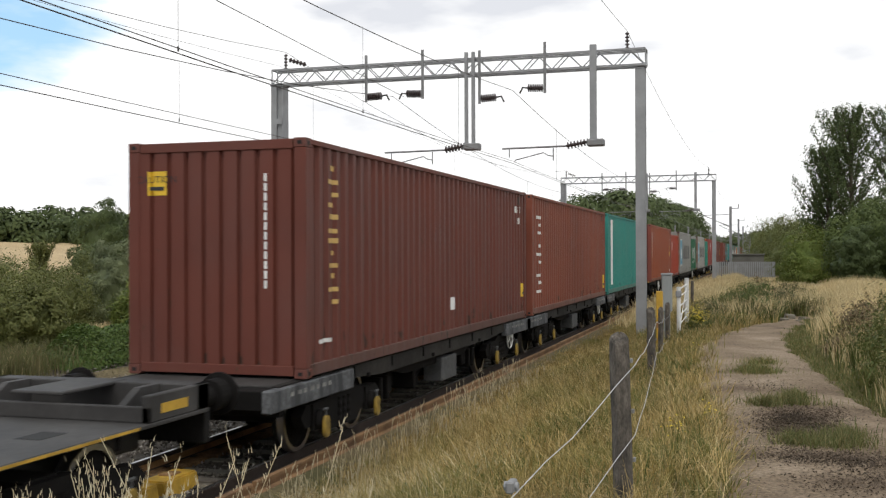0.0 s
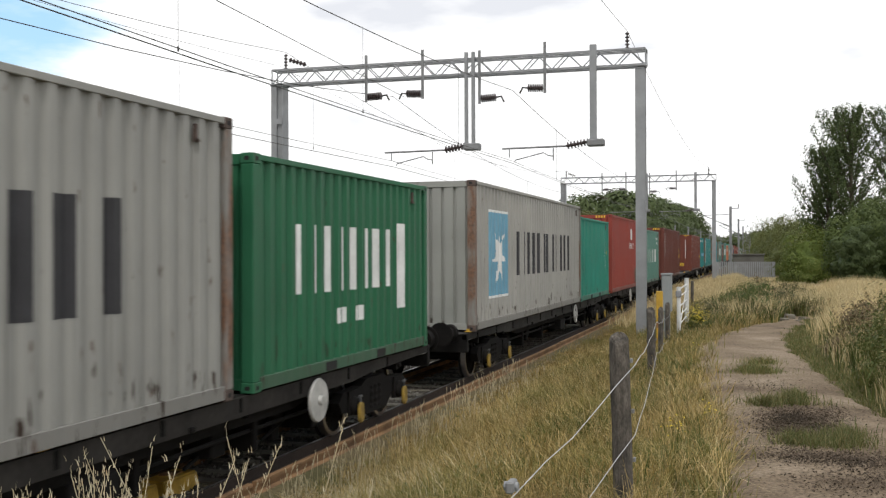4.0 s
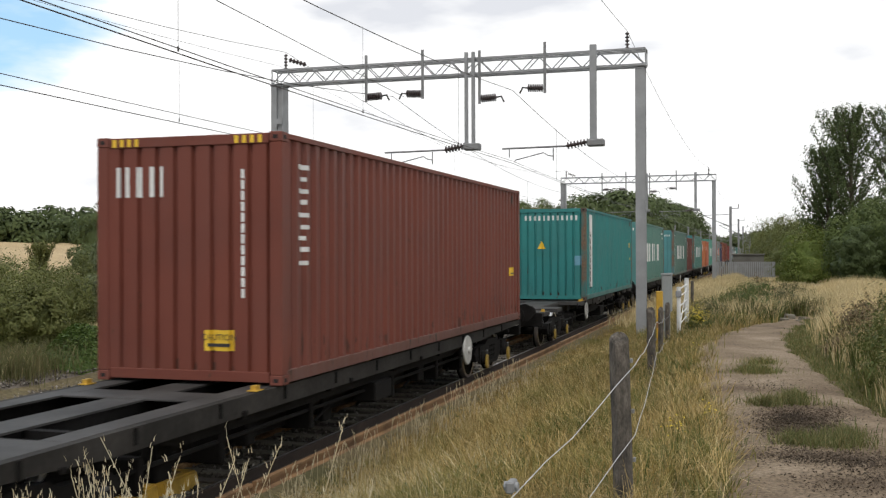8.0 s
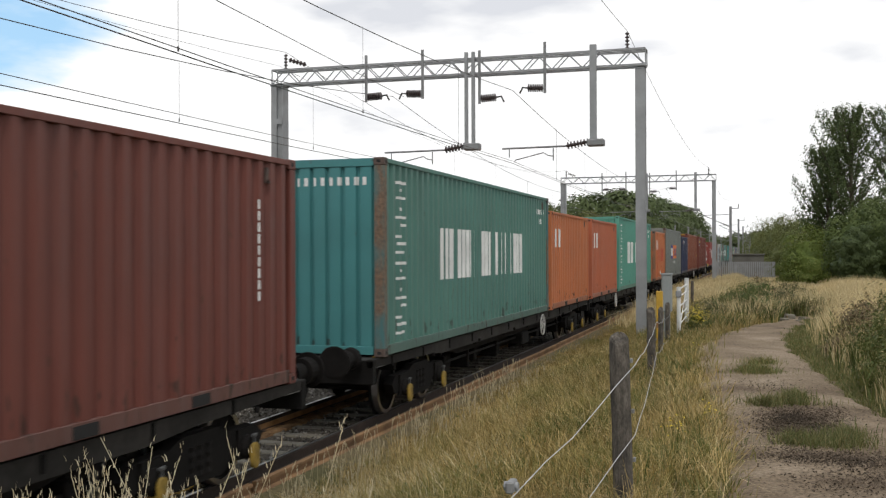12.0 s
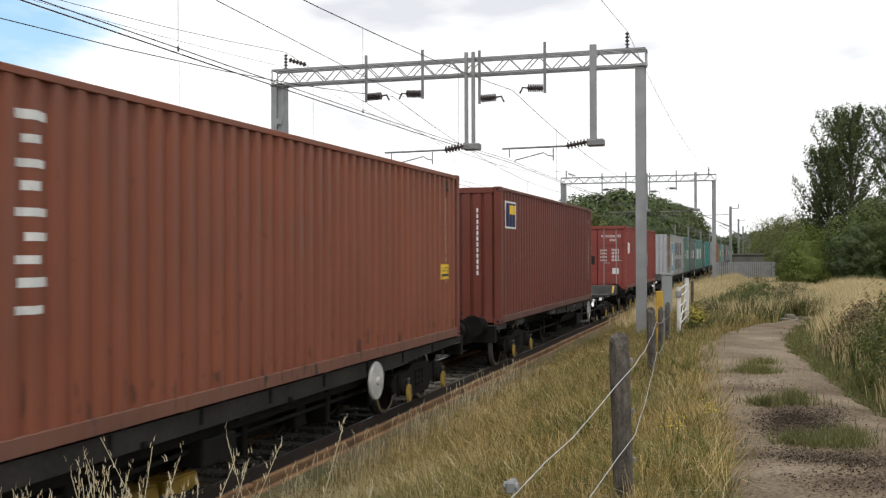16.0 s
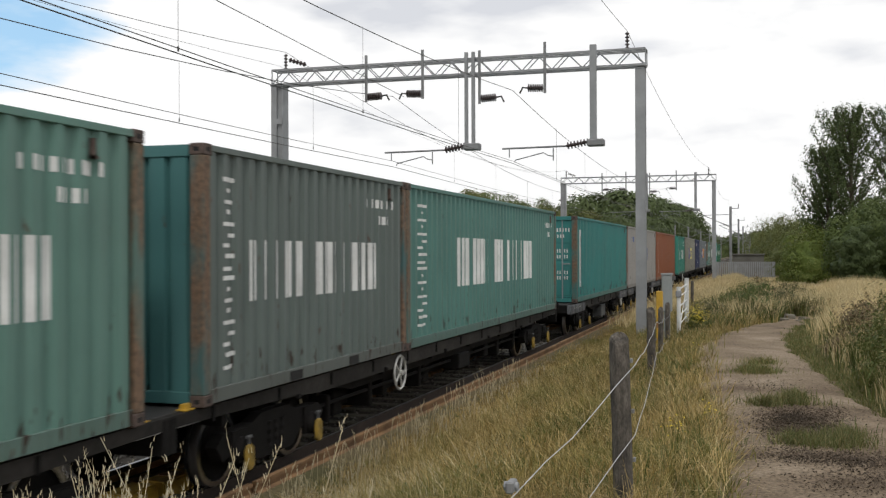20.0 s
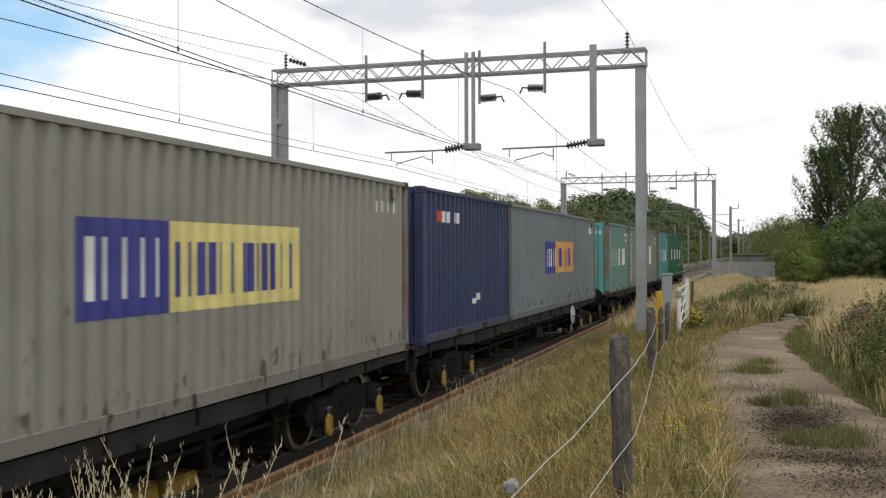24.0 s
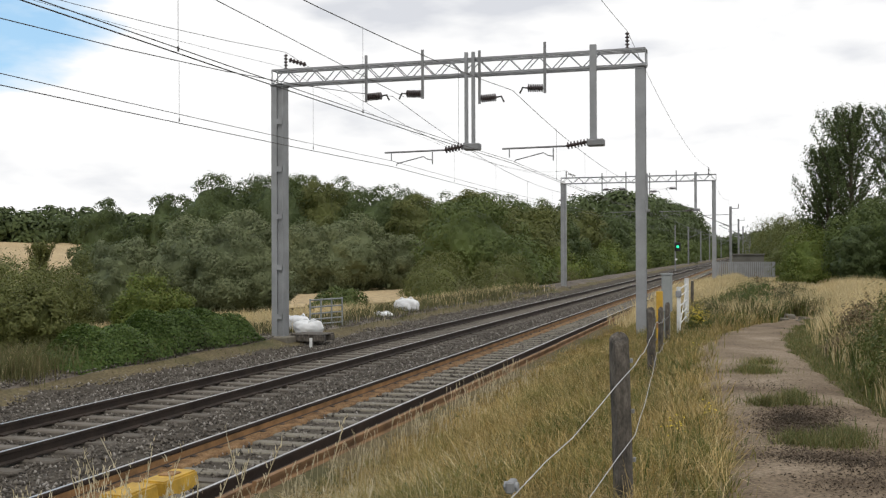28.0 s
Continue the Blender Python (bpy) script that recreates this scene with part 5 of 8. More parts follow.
def add_brake_gear(ob, L):
    """Dark tanks, levers and beams hung between the bogies, partly added to darken the space."""
    for y, x, r in ((4.6, -0.35, 0.17), (L * 0.36, 0.2, 0.2), (L - 5.2, 0.3, 0.17)):
        part("air_tank", turned(bmesh.new(), [(-0.55, 0.05), (-0.5, r), (0.5, r), (0.55, 0.05)], (x, y, 0.44), "y", 14), M_BOGIE, ob, "near-black air tank, darkened for shade")
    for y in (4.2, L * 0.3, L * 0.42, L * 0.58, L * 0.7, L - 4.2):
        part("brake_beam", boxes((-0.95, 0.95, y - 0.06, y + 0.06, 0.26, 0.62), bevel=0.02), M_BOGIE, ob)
    # long beams added to block the light that enters under the wagon
    part("shade_beam", boxes((-0.62, -0.5, 3.8, L - 3.8, 0.16, 0.62), (0.5, 0.6, 4.4, L - 4.4, 0.30, 0.62)), M_BOGIE, ob, "near-black underframe beam added to keep light out")
    part("shade_beam", boxes((-1.05, -0.97, 3.7, L - 3.7, 0.14, 0.64)), M_BOGIE, ob, "near-black underframe beam added to keep light out")
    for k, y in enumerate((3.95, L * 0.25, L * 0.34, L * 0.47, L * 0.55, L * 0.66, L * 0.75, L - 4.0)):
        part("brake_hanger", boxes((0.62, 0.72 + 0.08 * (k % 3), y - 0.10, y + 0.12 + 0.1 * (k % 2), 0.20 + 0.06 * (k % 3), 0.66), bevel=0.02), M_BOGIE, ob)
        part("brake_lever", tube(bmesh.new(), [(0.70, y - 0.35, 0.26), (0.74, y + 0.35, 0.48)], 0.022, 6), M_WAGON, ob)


def add_ribs(ob, L, x):
    """Stiffener plates and rope hooks along the side sill."""
    rib = shared("sill_rib", lambda: boxes((0.0, 0.028, -0.02, 0.02, DECK_Z - 0.17, DECK_Z - 0.02)), M_WAGON)
    hook = shared("rope_hook", lambda: boxes((0.0, 0.05, -0.035, 0.035, DECK_Z - 0.22, DECK_Z - 0.16), bevel=0.01), M_BOGIE)
    for k in range(int(L / 1.5)):
        link_mesh("sill_rib", rib, None, ob).location = (x, 0.8 + 1.5 * k, 0)
        if k % 2:
            link_mesh("rope_hook", hook, None, ob).location = (x, 1.3 + 1.5 * k, 0)


def add_ends(ob, L, near, far):
    add_ribs(ob, L, 1.14)
    add_brake_gear(ob, L)
    for y0, sgn, buffers in ((0.0, -1, near), (L, 1, far)):
        part("headstock", boxes((-1.16, 1.16, min(y0, y0 - sgn * 0.12), max(y0, y0 - sgn * 0.12), 0.62, DECK_Z - 0.02), bevel=0.01), M_WAGON, ob)
        if buffers is not None:
            part("coupler", boxes((-0.13, 0.13, min(y0, y0 + sgn * 0.55), max(y0, y0 + sgn * 0.55), 0.72, 0.92), bevel=0.03), M_BOGIE, ob)
        if buffers:
            for x in (-0.865, 0.865):
                bm = turned(bmesh.new(), [(sgn * a, r) for a, r in ((0.0, 0.16), (0.1, 0.15), (0.12, 0.11), (0.36, 0.11), (0.37, 0.17), (0.58, 0.17), (0.585, 0.225), (0.61, 0.23), (0.62, 0.2))], (x, y0 + sgn * 0.1, 1.0), "y", 18)
                part("buffer", bm, M_BOGIE, ob, "black round buffer")


def flat_wagon(s0, s1, disc="disc", second=0, near=True, far=True):
    """A container flat: sills, plated deck with openings, cross beams, two bogies."""
    L = s1 - s0
    ob = thing("container_wagon", "grimy dark steel container flat wagon on two bogies", "railway wagon", "wagons of the train")
    TRAIN.append((ob, s0, 0.0))
    for s in (-1, 1):
        sole_bar(ob, s, L, 0.16, 0.36)
    z0, z1 = DECK_Z - 0.03, DECK_Z - 0.008
    plates = [(0.0, 3.0), (L / 2 - 1.3, L / 2 + 1.3), (L - 3.0, L)]
    for a, b in plates:
        part("deck_plate", boxes((-1.06, 1.06, a, b, z0, z1), bevel=0.006), M_DECK, ob, "worn grey deck plate")
    for a, b in ((3.0, L / 2 - 1.3), (L / 2 + 1.3, L - 3.0)):
        for x0, x1, dz in ((-1.06, -0.78, 0.0), (0.78, 1.06, 0.0), (-0.22, 0.22, 0.01)):
            part("deck_strip", boxes((x0, x1, a, b, z0 - dz, z1 - dz)), M_DECK, ob, "worn grey deck strip")
        m = 0.5 * (a + b)
        part("cross_beam", boxes((-0.78, 0.78, m - 0.28, m + 0.28, z0, z1), bevel=0.006), M_DECK, ob)
    part("centre_sill", boxes((-0.18, 0.18, 0.1, L - 0.1, 0.60, z0 - 0.012)), M_WAGON, ob)
    for k in range(int(L / 2.4)):
        y = 1.2 + 2.4 * k
        part("under_beam", boxes((-1.06, 1.06, y - 0.05, y + 0.05, 0.70, z0 - 0.014)), M_WAGON, ob)
    for y in (0.35, L - 0.35):
        part("panel_mark", boxes((1.141, 1.144, y - 0.2, y + 0.2, DECK_Z - 0.14, DECK_Z - 0.06)), M_GREYMARK, ob, "pale data panel as a plain bar")
    for y in (L * 0.45, L * 0.62):
        part("brake_cylinder", turned(bmesh.new(), [(-0.3, 0.1), (-0.28, 0.14), (0.28, 0.14), (0.3, 0.1)], (0.55, y, 0.52), "y", 14), M_BOGIE, ob)
    part("equipment_box", boxes((0.72, 1.08, L * 0.52, L * 0.52 + 0.7, 0.34, 0.62), bevel=0.02), M_WAGON, ob)
    part("brake_pipe", tube(bmesh.new(), [(0.9, 3.4, 0.5), (0.9, L - 3.4, 0.5)], 0.025, 6), M_WAGON, ob)
    if disc == "disc":
        link_mesh("hand_wheel", shared("hand_wheel", wheel_disc_mesh, M_DISC), None, ob, "pale round hand-brake disc").location = (1.16, L - 4.6 if second else 4.55, 0.68)
    else:
        link_mesh("hand_wheel", shared("hand_wheel_spoked", wheel_spoke_mesh, M_DISC), None, ob, "pale spoked hand-brake wheel").location = (1.17, 6.4 if second else L - 7.3, 0.68)
    for y in (0.4, 6.2, L / 2, L - 6.2, L - 0.4):
        for x in (-1.08, 1.08):
            spigot(ob, x, y)
    add_bogie(ob, 2.35)
    add_bogie(ob, L - 2.35)
    add_ends(ob, L, near, far)
    return ob


def spine_wagon(s0, s1, block_end=False):
    """A lower spine wagon with outriggers over the wheels and a raised platform at one end."""
    L = s1 - s0
    ob = thing("container_wagon", "grimy steel spine wagon with raised end platform", "railway wagon", "wagons of the train")
    TRAIN.append((ob, s0, 0.0))
    part("spine", boxes((-0.48, 0.48, 0.2, L - 0.2, 0.55, DECK_Z - 0.02), bevel=0.02), M_DECK, ob, "worn grey central spine")
    arms = [(0.15, 1.0), (1.95, 2.75), (6.0, 6.6), (L / 2 - 0.3, L / 2 + 0.3), (L - 6.6, L - 6.0)]
    if block_end is not True:
        arms += [(L - 2.75, L - 1.95), (L - 1.15, L - 0.12)]
    for y0, y1 in arms:
        for s in (-1, 1):
            part("cross_arm", arm_mesh(s, y0, y1, 1.17), M_DECK, ob, "worn grey cross arm")
    for s in (-1, 1):
        sole_bar(ob, s, L - 12.2, 0.18, 0.42, 6.1)
    if block_end == "platform":
        y0, y1 = L - 1.2, L - 0.1
        bm = boxes((-1.2, 1.2, y0, y1, DECK_Z - 0.10, DECK_Z + 0.24), bevel=0.02)
        for v in bm.verts:
            if v.co.z > DECK_Z + 0.1 and v.co.y < y0 + 0.2:
                v.co.y += 0.22
        part("end_platform", bm, M_DECK, ob, "raised grey end platform")
        for x in (-1.2, 1.13):
            bm = boxes((x, x + 0.07, y0 - 0.006, y0 + 0.02, DECK_Z, DECK_Z + 0.25))
            for v in bm.verts:
                if v.co.z > DECK_Z + 0.1:
                    v.co.y += 0.215
            part("edge_stripe", bm, M_YELLOW, ob, "yellow edge stripe")
    elif block_end:
        # plated end with a low box frame, pockets and a drawgear housing
        top = DECK_Z + 0.24
        part("deck_plate", boxes((-1.2, 1.2, L - 4.3, L - 0.1, DECK_Z - 0.05, DECK_Z - 0.006), bevel=0.01), M_DECK, ob, "worn grey deck plate")
        part("deck_opening", boxes((0.55, 0.8, L - 2.1, L - 1.75, DECK_Z - 0.006, DECK_Z - 0.003)), M_DARK, ob, "dark square opening")
        y0, y1 = L - 1.15, L - 0.1
        for x0, x1, ya, yb in ((-1.2, 1.2, y0, y0 + 0.05), (-1.2, 1.2, y1 - 0.22, y1), (-1.2, -1.12, y0, y1), (1.12, 1.2, y0, y1)):
            part("frame_wall", boxes((x0, x1, ya, yb, DECK_Z - 0.006, top if ya > y0 or x1 - x0 < 1 else top - 0.1), bevel=0.01), M_DECK, ob)
        part("frame_top", boxes((-0.28, 0.28, y0, y1, top - 0.03, top + 0.004), bevel=0.01), M_DECK, ob, "worn grey top plate")
        for x in (-0.75, 0.75):
            bm = boxes((x - 0.04, x + 0.04, y0 + 0.05, y1 - 0.2, DECK_Z - 0.006, top))
            for v in bm.verts:
                if v.co.z > DECK_Z + 0.1 and v.co.y < y0 + 0.1:
                    v.co.y += 0.45
            part("gusset", bm, M_DECK, ob)
        part("side_mark", boxes((1.2, 1.204, L - 0.95, L - 0.5, DECK_Z + 0.06, DECK_Z + 0.15)), M_YELLOW, ob, "yellow mark as a plain bar")
        part("edge_stripe", boxes((1.2, 1.204, L - 4.2, L - 1.3, DECK_Z - 0.04, DECK_Z - 0.015)), M_YELLOW, ob, "faded yellow edge line")
    part("equipment_box", boxes((0.62, 1.08, L * 0.55, L * 0.55 + 0.8, 0.3, 0.62), bevel=0.02), M_WAGON, ob)
    part("brake_pipe", tube(bmesh.new(), [(0.9, 3.4, 0.5), (0.9, L - 3.4, 0.5)], 0.025, 6), M_WAGON, ob)
    link_mesh("hand_wheel", shared("hand_wheel_spoked", wheel_spoke_mesh, M_DISC), None, ob, "pale spoked hand-brake wheel").location = (1.17, L - 6.9 if block_end else 6.9, 0.66)
    for y in (0.5, 6.2, 6.6, L - 6.6, L - 6.2, L - 0.5):
        for x in (-1.08, 1.08):
            spigot(ob, x, y)
    add_bogie(ob, 2.35)
    add_bogie(ob, L - 2.35)
    add_ends(ob, L, True, True)
    return ob


M_GREYMARK = surface("grey_stencil", (0.22, 0.22, 0.21), 0.8, 0, 0.5, 6.0, 30.0, 0.0)


def low_wagon(s0, s1):
    """A shorter carrier for one long container, with painted side panels at its ends."""
    L = s1 - s0
    ob = thing("container_wagon", "low black container wagon with chipped grey end panels", "railway wagon", "wagons of the train")
    TRAIN.append((ob, s0, 0.0))
    for s in (-1, 1):
        sole_bar(ob, s, L, 0.18, 0.40)
        for y0, y1 in ((-0.30, 2.15), (L - 2.15, L + 0.30)):
            part("end_panel", boxes((min(s * 1.08, s * 1.21), max(s * 1.08, s * 1.21), y0, y1, DECK_Z - 0.29, DECK_Z - 0.03), bevel=0.015), M_CHIPPED, ob, "grey side panel with chipped whitish paint")
            for k in range(7):
                part("stencil_bar", boxes((min(s * 1.21, s * 1.213), max(s * 1.21, s * 1.213), y0 + 0.5 + 0.18 * k, y0 + 0.58 + 0.18 * k + 0.03 * (k % 2), DECK_Z - 0.15, DECK_Z - 0.10)), M_GREYMARK, ob)
        part("equipment_box", boxes((min(s * 0.75, s * 1.1), max(s * 0.75, s * 1.1), L * 0.5, L * 0.5 + 0.9, 0.25, 0.66), bevel=0.02), M_EQUIP, ob, "grimy grey equipment box")
    part("deck_plate", boxes((-1.06, 1.06, 0.0, L, DECK_Z - 0.05, DECK_Z - 0.008), bevel=0.006), M_DECK, ob)
    for y0, y1 in ((-0.29, 0.0), (L, L + 0.29)):
        part("end_step", boxes((-1.08, 1.08, y0, y1, DECK_Z - 0.26, DECK_Z - 0.034), bevel=0.012), M_WAGON, ob, "dark end step plate")
    part("centre_sill", boxes((-0.25, 0.25, 0.1, L - 0.1, 0.55, DECK_Z - 0.055)), M_WAGON, ob)
    link_mesh("hand_wheel", shared("hand_wheel_spoked", wheel_spoke_mesh, M_DISC), None, ob, "pale spoked hand-brake wheel").location = (1.17, L - 1.7, 0.66)
    add_bogie(ob, 2.1)
    add_bogie(ob, L - 2.1)
    add_ends(ob, L, False, False)
    return ob


M_CHIPPED = patchy("chipped_grey_paint", (0.028, 0.030, 0.034), (0.10, 0.105, 0.112))
M_EQUIP = surface("grimy_grey_box", (0.07, 0.073, 0.075), 0.7, 0, 0.4, 4.0, 25.0, 0.2)


def build_wagons():
    spine_wagon(-9.65, 9.20, True)
    for a, b in ((10.75, 23.79), (23.99, 36.82), (36.79, 49.95), (401.94, 414.75), (414.88, 427.25), (427.38, 440.33)):
        low_wagon(a, b)
    flats = ((52.25, 71.23), (71.44, 90.78), (93.06, 112.25), (112.20, 131.30), (133.89, 152.97), (152.91, 172.00), (196.11, 215.54), (215.58, 234.68), (236.95, 256.19), (256.38, 275.92), (277.62, 296.70), (296.83, 315.99), (361.32, 380.47), (380.46, 399.61), (442.56, 461.69), (461.96, 480.96), (483.45, 502.47), (502.52, 521.72))
    for k, (a, b) in enumerate(flats):
        flat_wagon(a, b, ("disc", "spoke", "disc", "spoke", "spoke", "disc", "spoke", "disc", "spoke")[k // 2], k % 2, True if k % 2 == 0 else None, None if k % 2 == 0 else True)
    spine_wagon(174.47, 193.56)
    spine_wagon(318.43, 337.52, "platform")
    spine_wagon(339.99, 359.01, "platform")


build_train_load()
build_wagons()


# ---- overhead line ----
SPACING, FIRST = 46.6, 28.0


def mast_mesh(x, y, z0, z1, w, d):
    """A rolled steel column: flanges and a set-back web."""
    return boxes((x - w / 2, x + w / 2, y - d / 2, y - d / 2 + 0.03, z0, z1), (x - w / 2, x + w / 2, y + d / 2 - 0.03, y + d / 2, z0, z1), (x - w / 2 + 0.02, x + w / 2 - 0.09, y - d / 2 + 0.03, y + d / 2 - 0.03, z0, z1))


def insulator(bm, a, b, r=0.115, n=7):
    """A ribbed rod turned round the line from a to b."""
    a, b = Vector(a), Vector(b)
    d = b - a
    side = d.cross(Vector((0, 1, 0.1))).normalized()
    up = side.cross(d).normalized()
    prof = [(0.0, 0.35)]
    for k in range(n):
        prof += [((k + 0.2) / n, 0.4), ((k + 0.3) / n, 1.0), ((k + 0.6) / n, 0.95), ((k + 0.75) / n, 0.4)]
    prof.append((1.0, 0.35))
    rings = [[bm.verts.new(a + d * f + r * q * (math.cos(t) * side + math.sin(t) * up)) for t in [2 * math.pi * j / 10 for j in range(10)]] for f, q in prof]
    for p, q in zip(rings, rings[1:]):
        for j in range(10):
            bm.faces.new((p[j], q[j], q[(j + 1) % 10], p[(j + 1) % 10]))
    bm.faces.new(list(reversed(rings[0])))
    bm.faces.new(rings[-1])
    return bm


def portal(y, full=True):
    ob = thing("catenary_portal", "grey lattice steel gantry carrying the overhead wires", "overhead gantry", "gantries along the line")
    for x, w, d, base in ((-7.2, 0.37, 0.40, -0.2), (3.38, 0.26, 0.30, -0.3)):
        part("mast", mast_mesh(x, y, base, 7.42, w, d) if x > 0 else boxes((x - w / 2, x - 0.01, y - d / 2, y + d / 2, base, 7.42), (x + w / 2 - 0.03, x + w / 2, y - d / 2, y + d / 2, base, 7.42), (x - 0.01, x + w / 2 - 0.03, y - 0.13, y - 0.09, base, 7.42)), M_GALV, ob, "grey steel mast")
        if x < 0:
            part("mast_foot", boxes((x - 0.45, x + 0.45, y - 0.45, y + 0.45, -0.6, 0.05), bevel=0.03), M_SLEEPER, ob, "concrete mast foot")
            for z in (0.55, 2.0, 3.5, 4.9, 6.3):
                part("mast_batten", boxes((x - 0.01, x + 0.18, y - 0.2, y - 0.185, z, z + 0.16)), M_GALV, ob, "riveted batten plate")
        part("mast_cap", boxes((x - w / 2 - 0.02, x + w / 2 + 0.02, y - d / 2 - 0.02, y + d / 2 + 0.02, 7.42, 7.47)), M_GALV, ob)
    # lattice beam
    x0, x1, zb, zt = -7.36, 3.53, 7.47, 7.89
    for yy in (-0.19, 0.19):
        for z in (zb, zt):
            part("beam_chord", boxes((x0, x1, y + yy - 0.03, y + yy + 0.03, z - 0.03, z + 0.03)), M_GALV, ob)
        n = 26
        bm = bmesh.new()
        for k in range(n):
            a, b = x0 + (x1 - x0) * k / n, x0 + (x1 - x0) * (k + 1) / n
            lo, hi = (zb, zt) if k % 2 == 0 else (zt, zb)
            tube(bm, [(a, y + yy, lo), (b, y + yy, hi)], 0.016, 5)
        tagged(part("beam_lacing", bm, M_GALV, ob, "zigzag lattice bars"), kind="stuff")
    bm = bmesh.new()
    for k in range(27):
        a = x0 + (x1 - x0) * k / 26
        for z in (zb, zt):
            tube(bm, [(a, y - 0.19, z), (min(a + 0.42, x1), y + 0.19, z)], 0.012, 5)
    tagged(part("beam_cross_lacing", bm, M_GALV, ob), kind="stuff")
    for x in (x0, x1):
        part("beam_end", boxes((x - 0.02, x + 0.02, y - 0.21, y + 0.21, zb - 0.02, zt + 0.02)) if False else tube(bmesh.new(), [(x, y - 0.19, zb), (x, y - 0.19, zt), (x, y + 0.19, zt), (x, y + 0.19, zb)], 0.02, 5), M_GALV, ob)
    # uprights and insulator arms for the catenary wires
    for x, zt2, zb2, arm in ((-4.37, 8.16, 6.82, 1), (-2.67, 8.22, 6.84, -1), (-1.01, 8.1, 6.62, 1), (0.83, 8.22, 6.83, -1)):
        up = part("upright", boxes((x - 0.035, x + 0.035, y - 0.25, y - 0.20, zb2, zt2)), M_GALV_DARK, ob, "dark steel upright")
        part("insulator", insulator(bmesh.new(), (x + arm * 0.05, y - 0.22, zb2 + 0.14), (x + arm * 0.48, y - 0.22, zb2 + 0.16)), M_INSUL, up, "brown ribbed insulator")
        part("wire_clamp", tube(bmesh.new(), [(x + arm * 0.48, y - 0.22, zb2 + 0.16), (x + arm * 0.62, y - 0.22, zb2 + 0.18), (x + arm * 0.70, y - 0.22, zb2 + 0.02)], 0.025, 6), M_WIRE, up)
    # drop tubes with registration arms
    for x, pair in ((-1.28, True), (2.15, False)):
        for dx in ((-0.1, 0.1) if pair else (0.0,)):
            w = 0.045 if pair else 0.09
            part("drop_tube", boxes((x + dx - w, x + dx + w, y - 0.3, y - 0.21, 5.5, 8.06)), M_GALV, ob, "grey steel drop tube")
        part("arm_bracket", boxes((x - 0.16, x + 0.3, y - 0.42, y - 0.12, 5.33, 5.52), bevel=0.03), M_GALV_DARK, ob, "dark arm bracket")
        part("insulator", insulator(bmesh.new(), (x - 0.1, y - 0.3, 5.46), (x - 0.72, y - 0.3, 5.36), 0.1), M_INSUL, ob, "brown ribbed insulator")
        part("registration_arm", tube(bmesh.new(), [(x - 0.7, y - 0.3, 5.36), (x - 2.5, y - 0.3, 5.34)], 0.028, 6), M_GALV_DARK, ob, "thin registration arm")
        part("arm_drop", tube(bmesh.new(), [(x - 2.3, y - 0.3, 5.34), (x - 2.3, y - 0.3, 5.1)], 0.016, 5), M_GALV_DARK, ob)
        part("steady_arm", tube(bmesh.new(), [(x - 2.15, y - 0.3, 4.96), (x - 2.13, y - 0.3, 5.02), (x - 1.35, y - 0.3, 5.20), (x - 1.22, y - 0.3, 5.12), (x - 1.1, y - 0.3, 5.1)], 0.016, 5), M_GALV_DARK, ob)
        part("steady_post", tube(bmesh.new(), [(x - 1.08, y - 0.3, 5.32), (x - 1.08, y - 0.3, 4.98)], 0.018, 5), M_GALV_DARK, ob)
    # feeder pins on top
    for x in (-7.0, 3.03):
        part("pin_insulator", insulator(bmesh.new(), (x, y, 7.92), (x, y, 8.4), 0.06, 5), M_INSUL, ob, "brown pin insulator")
        if x < 0:
            part("arm_insulator", insulator(bmesh.new(), (x + 0.15, y - 0.1, 8.2), (x + 0.7, y - 0.1, 8.02), 0.07, 5), M_INSUL, ob, "brown ribbed insulator")
    return ob


def cantilever(x, y, lean):
    ob = thing("catenary_mast", "single grey steel mast with a wire bracket", "overhead mast", "single masts along the line")
    part("mast", boxes((x - 0.14, x + 0.14, y - 0.15, y + 0.15, -0.4, 7.6)), M_GALV_DARK, ob, "dull steel mast")
    part("bracket", tube(bmesh.new(), [(x, y, 5.3), (x + lean * 2.9, y, 6.6)], 0.05, 6), M_GALV_DARK, ob)
    part("bracket", tube(bmesh.new(), [(x, y, 6.7), (x + lean * 2.9, y, 6.65)], 0.04, 6), M_GALV_DARK, ob)
    part("insulator", insulator(bmesh.new(), (x + lean * 0.1, y, 5.35), (x + lean * 0.8, y, 5.66), 0.1, 5), M_INSUL, ob, "brown ribbed insulator")
    part("top_arm", boxes((min(x, x - lean * 0.9), max(x, x - lean * 0.9), y - 0.04, y + 0.04, 7.35, 7.42)), M_GALV_DARK, ob)
    part("pin_insulator", tube(bmesh.new(), [(x - lean * 0.85, y, 7.42), (x - lean * 0.85, y, 7.85)], 0.05, 6), M_INSUL, ob)


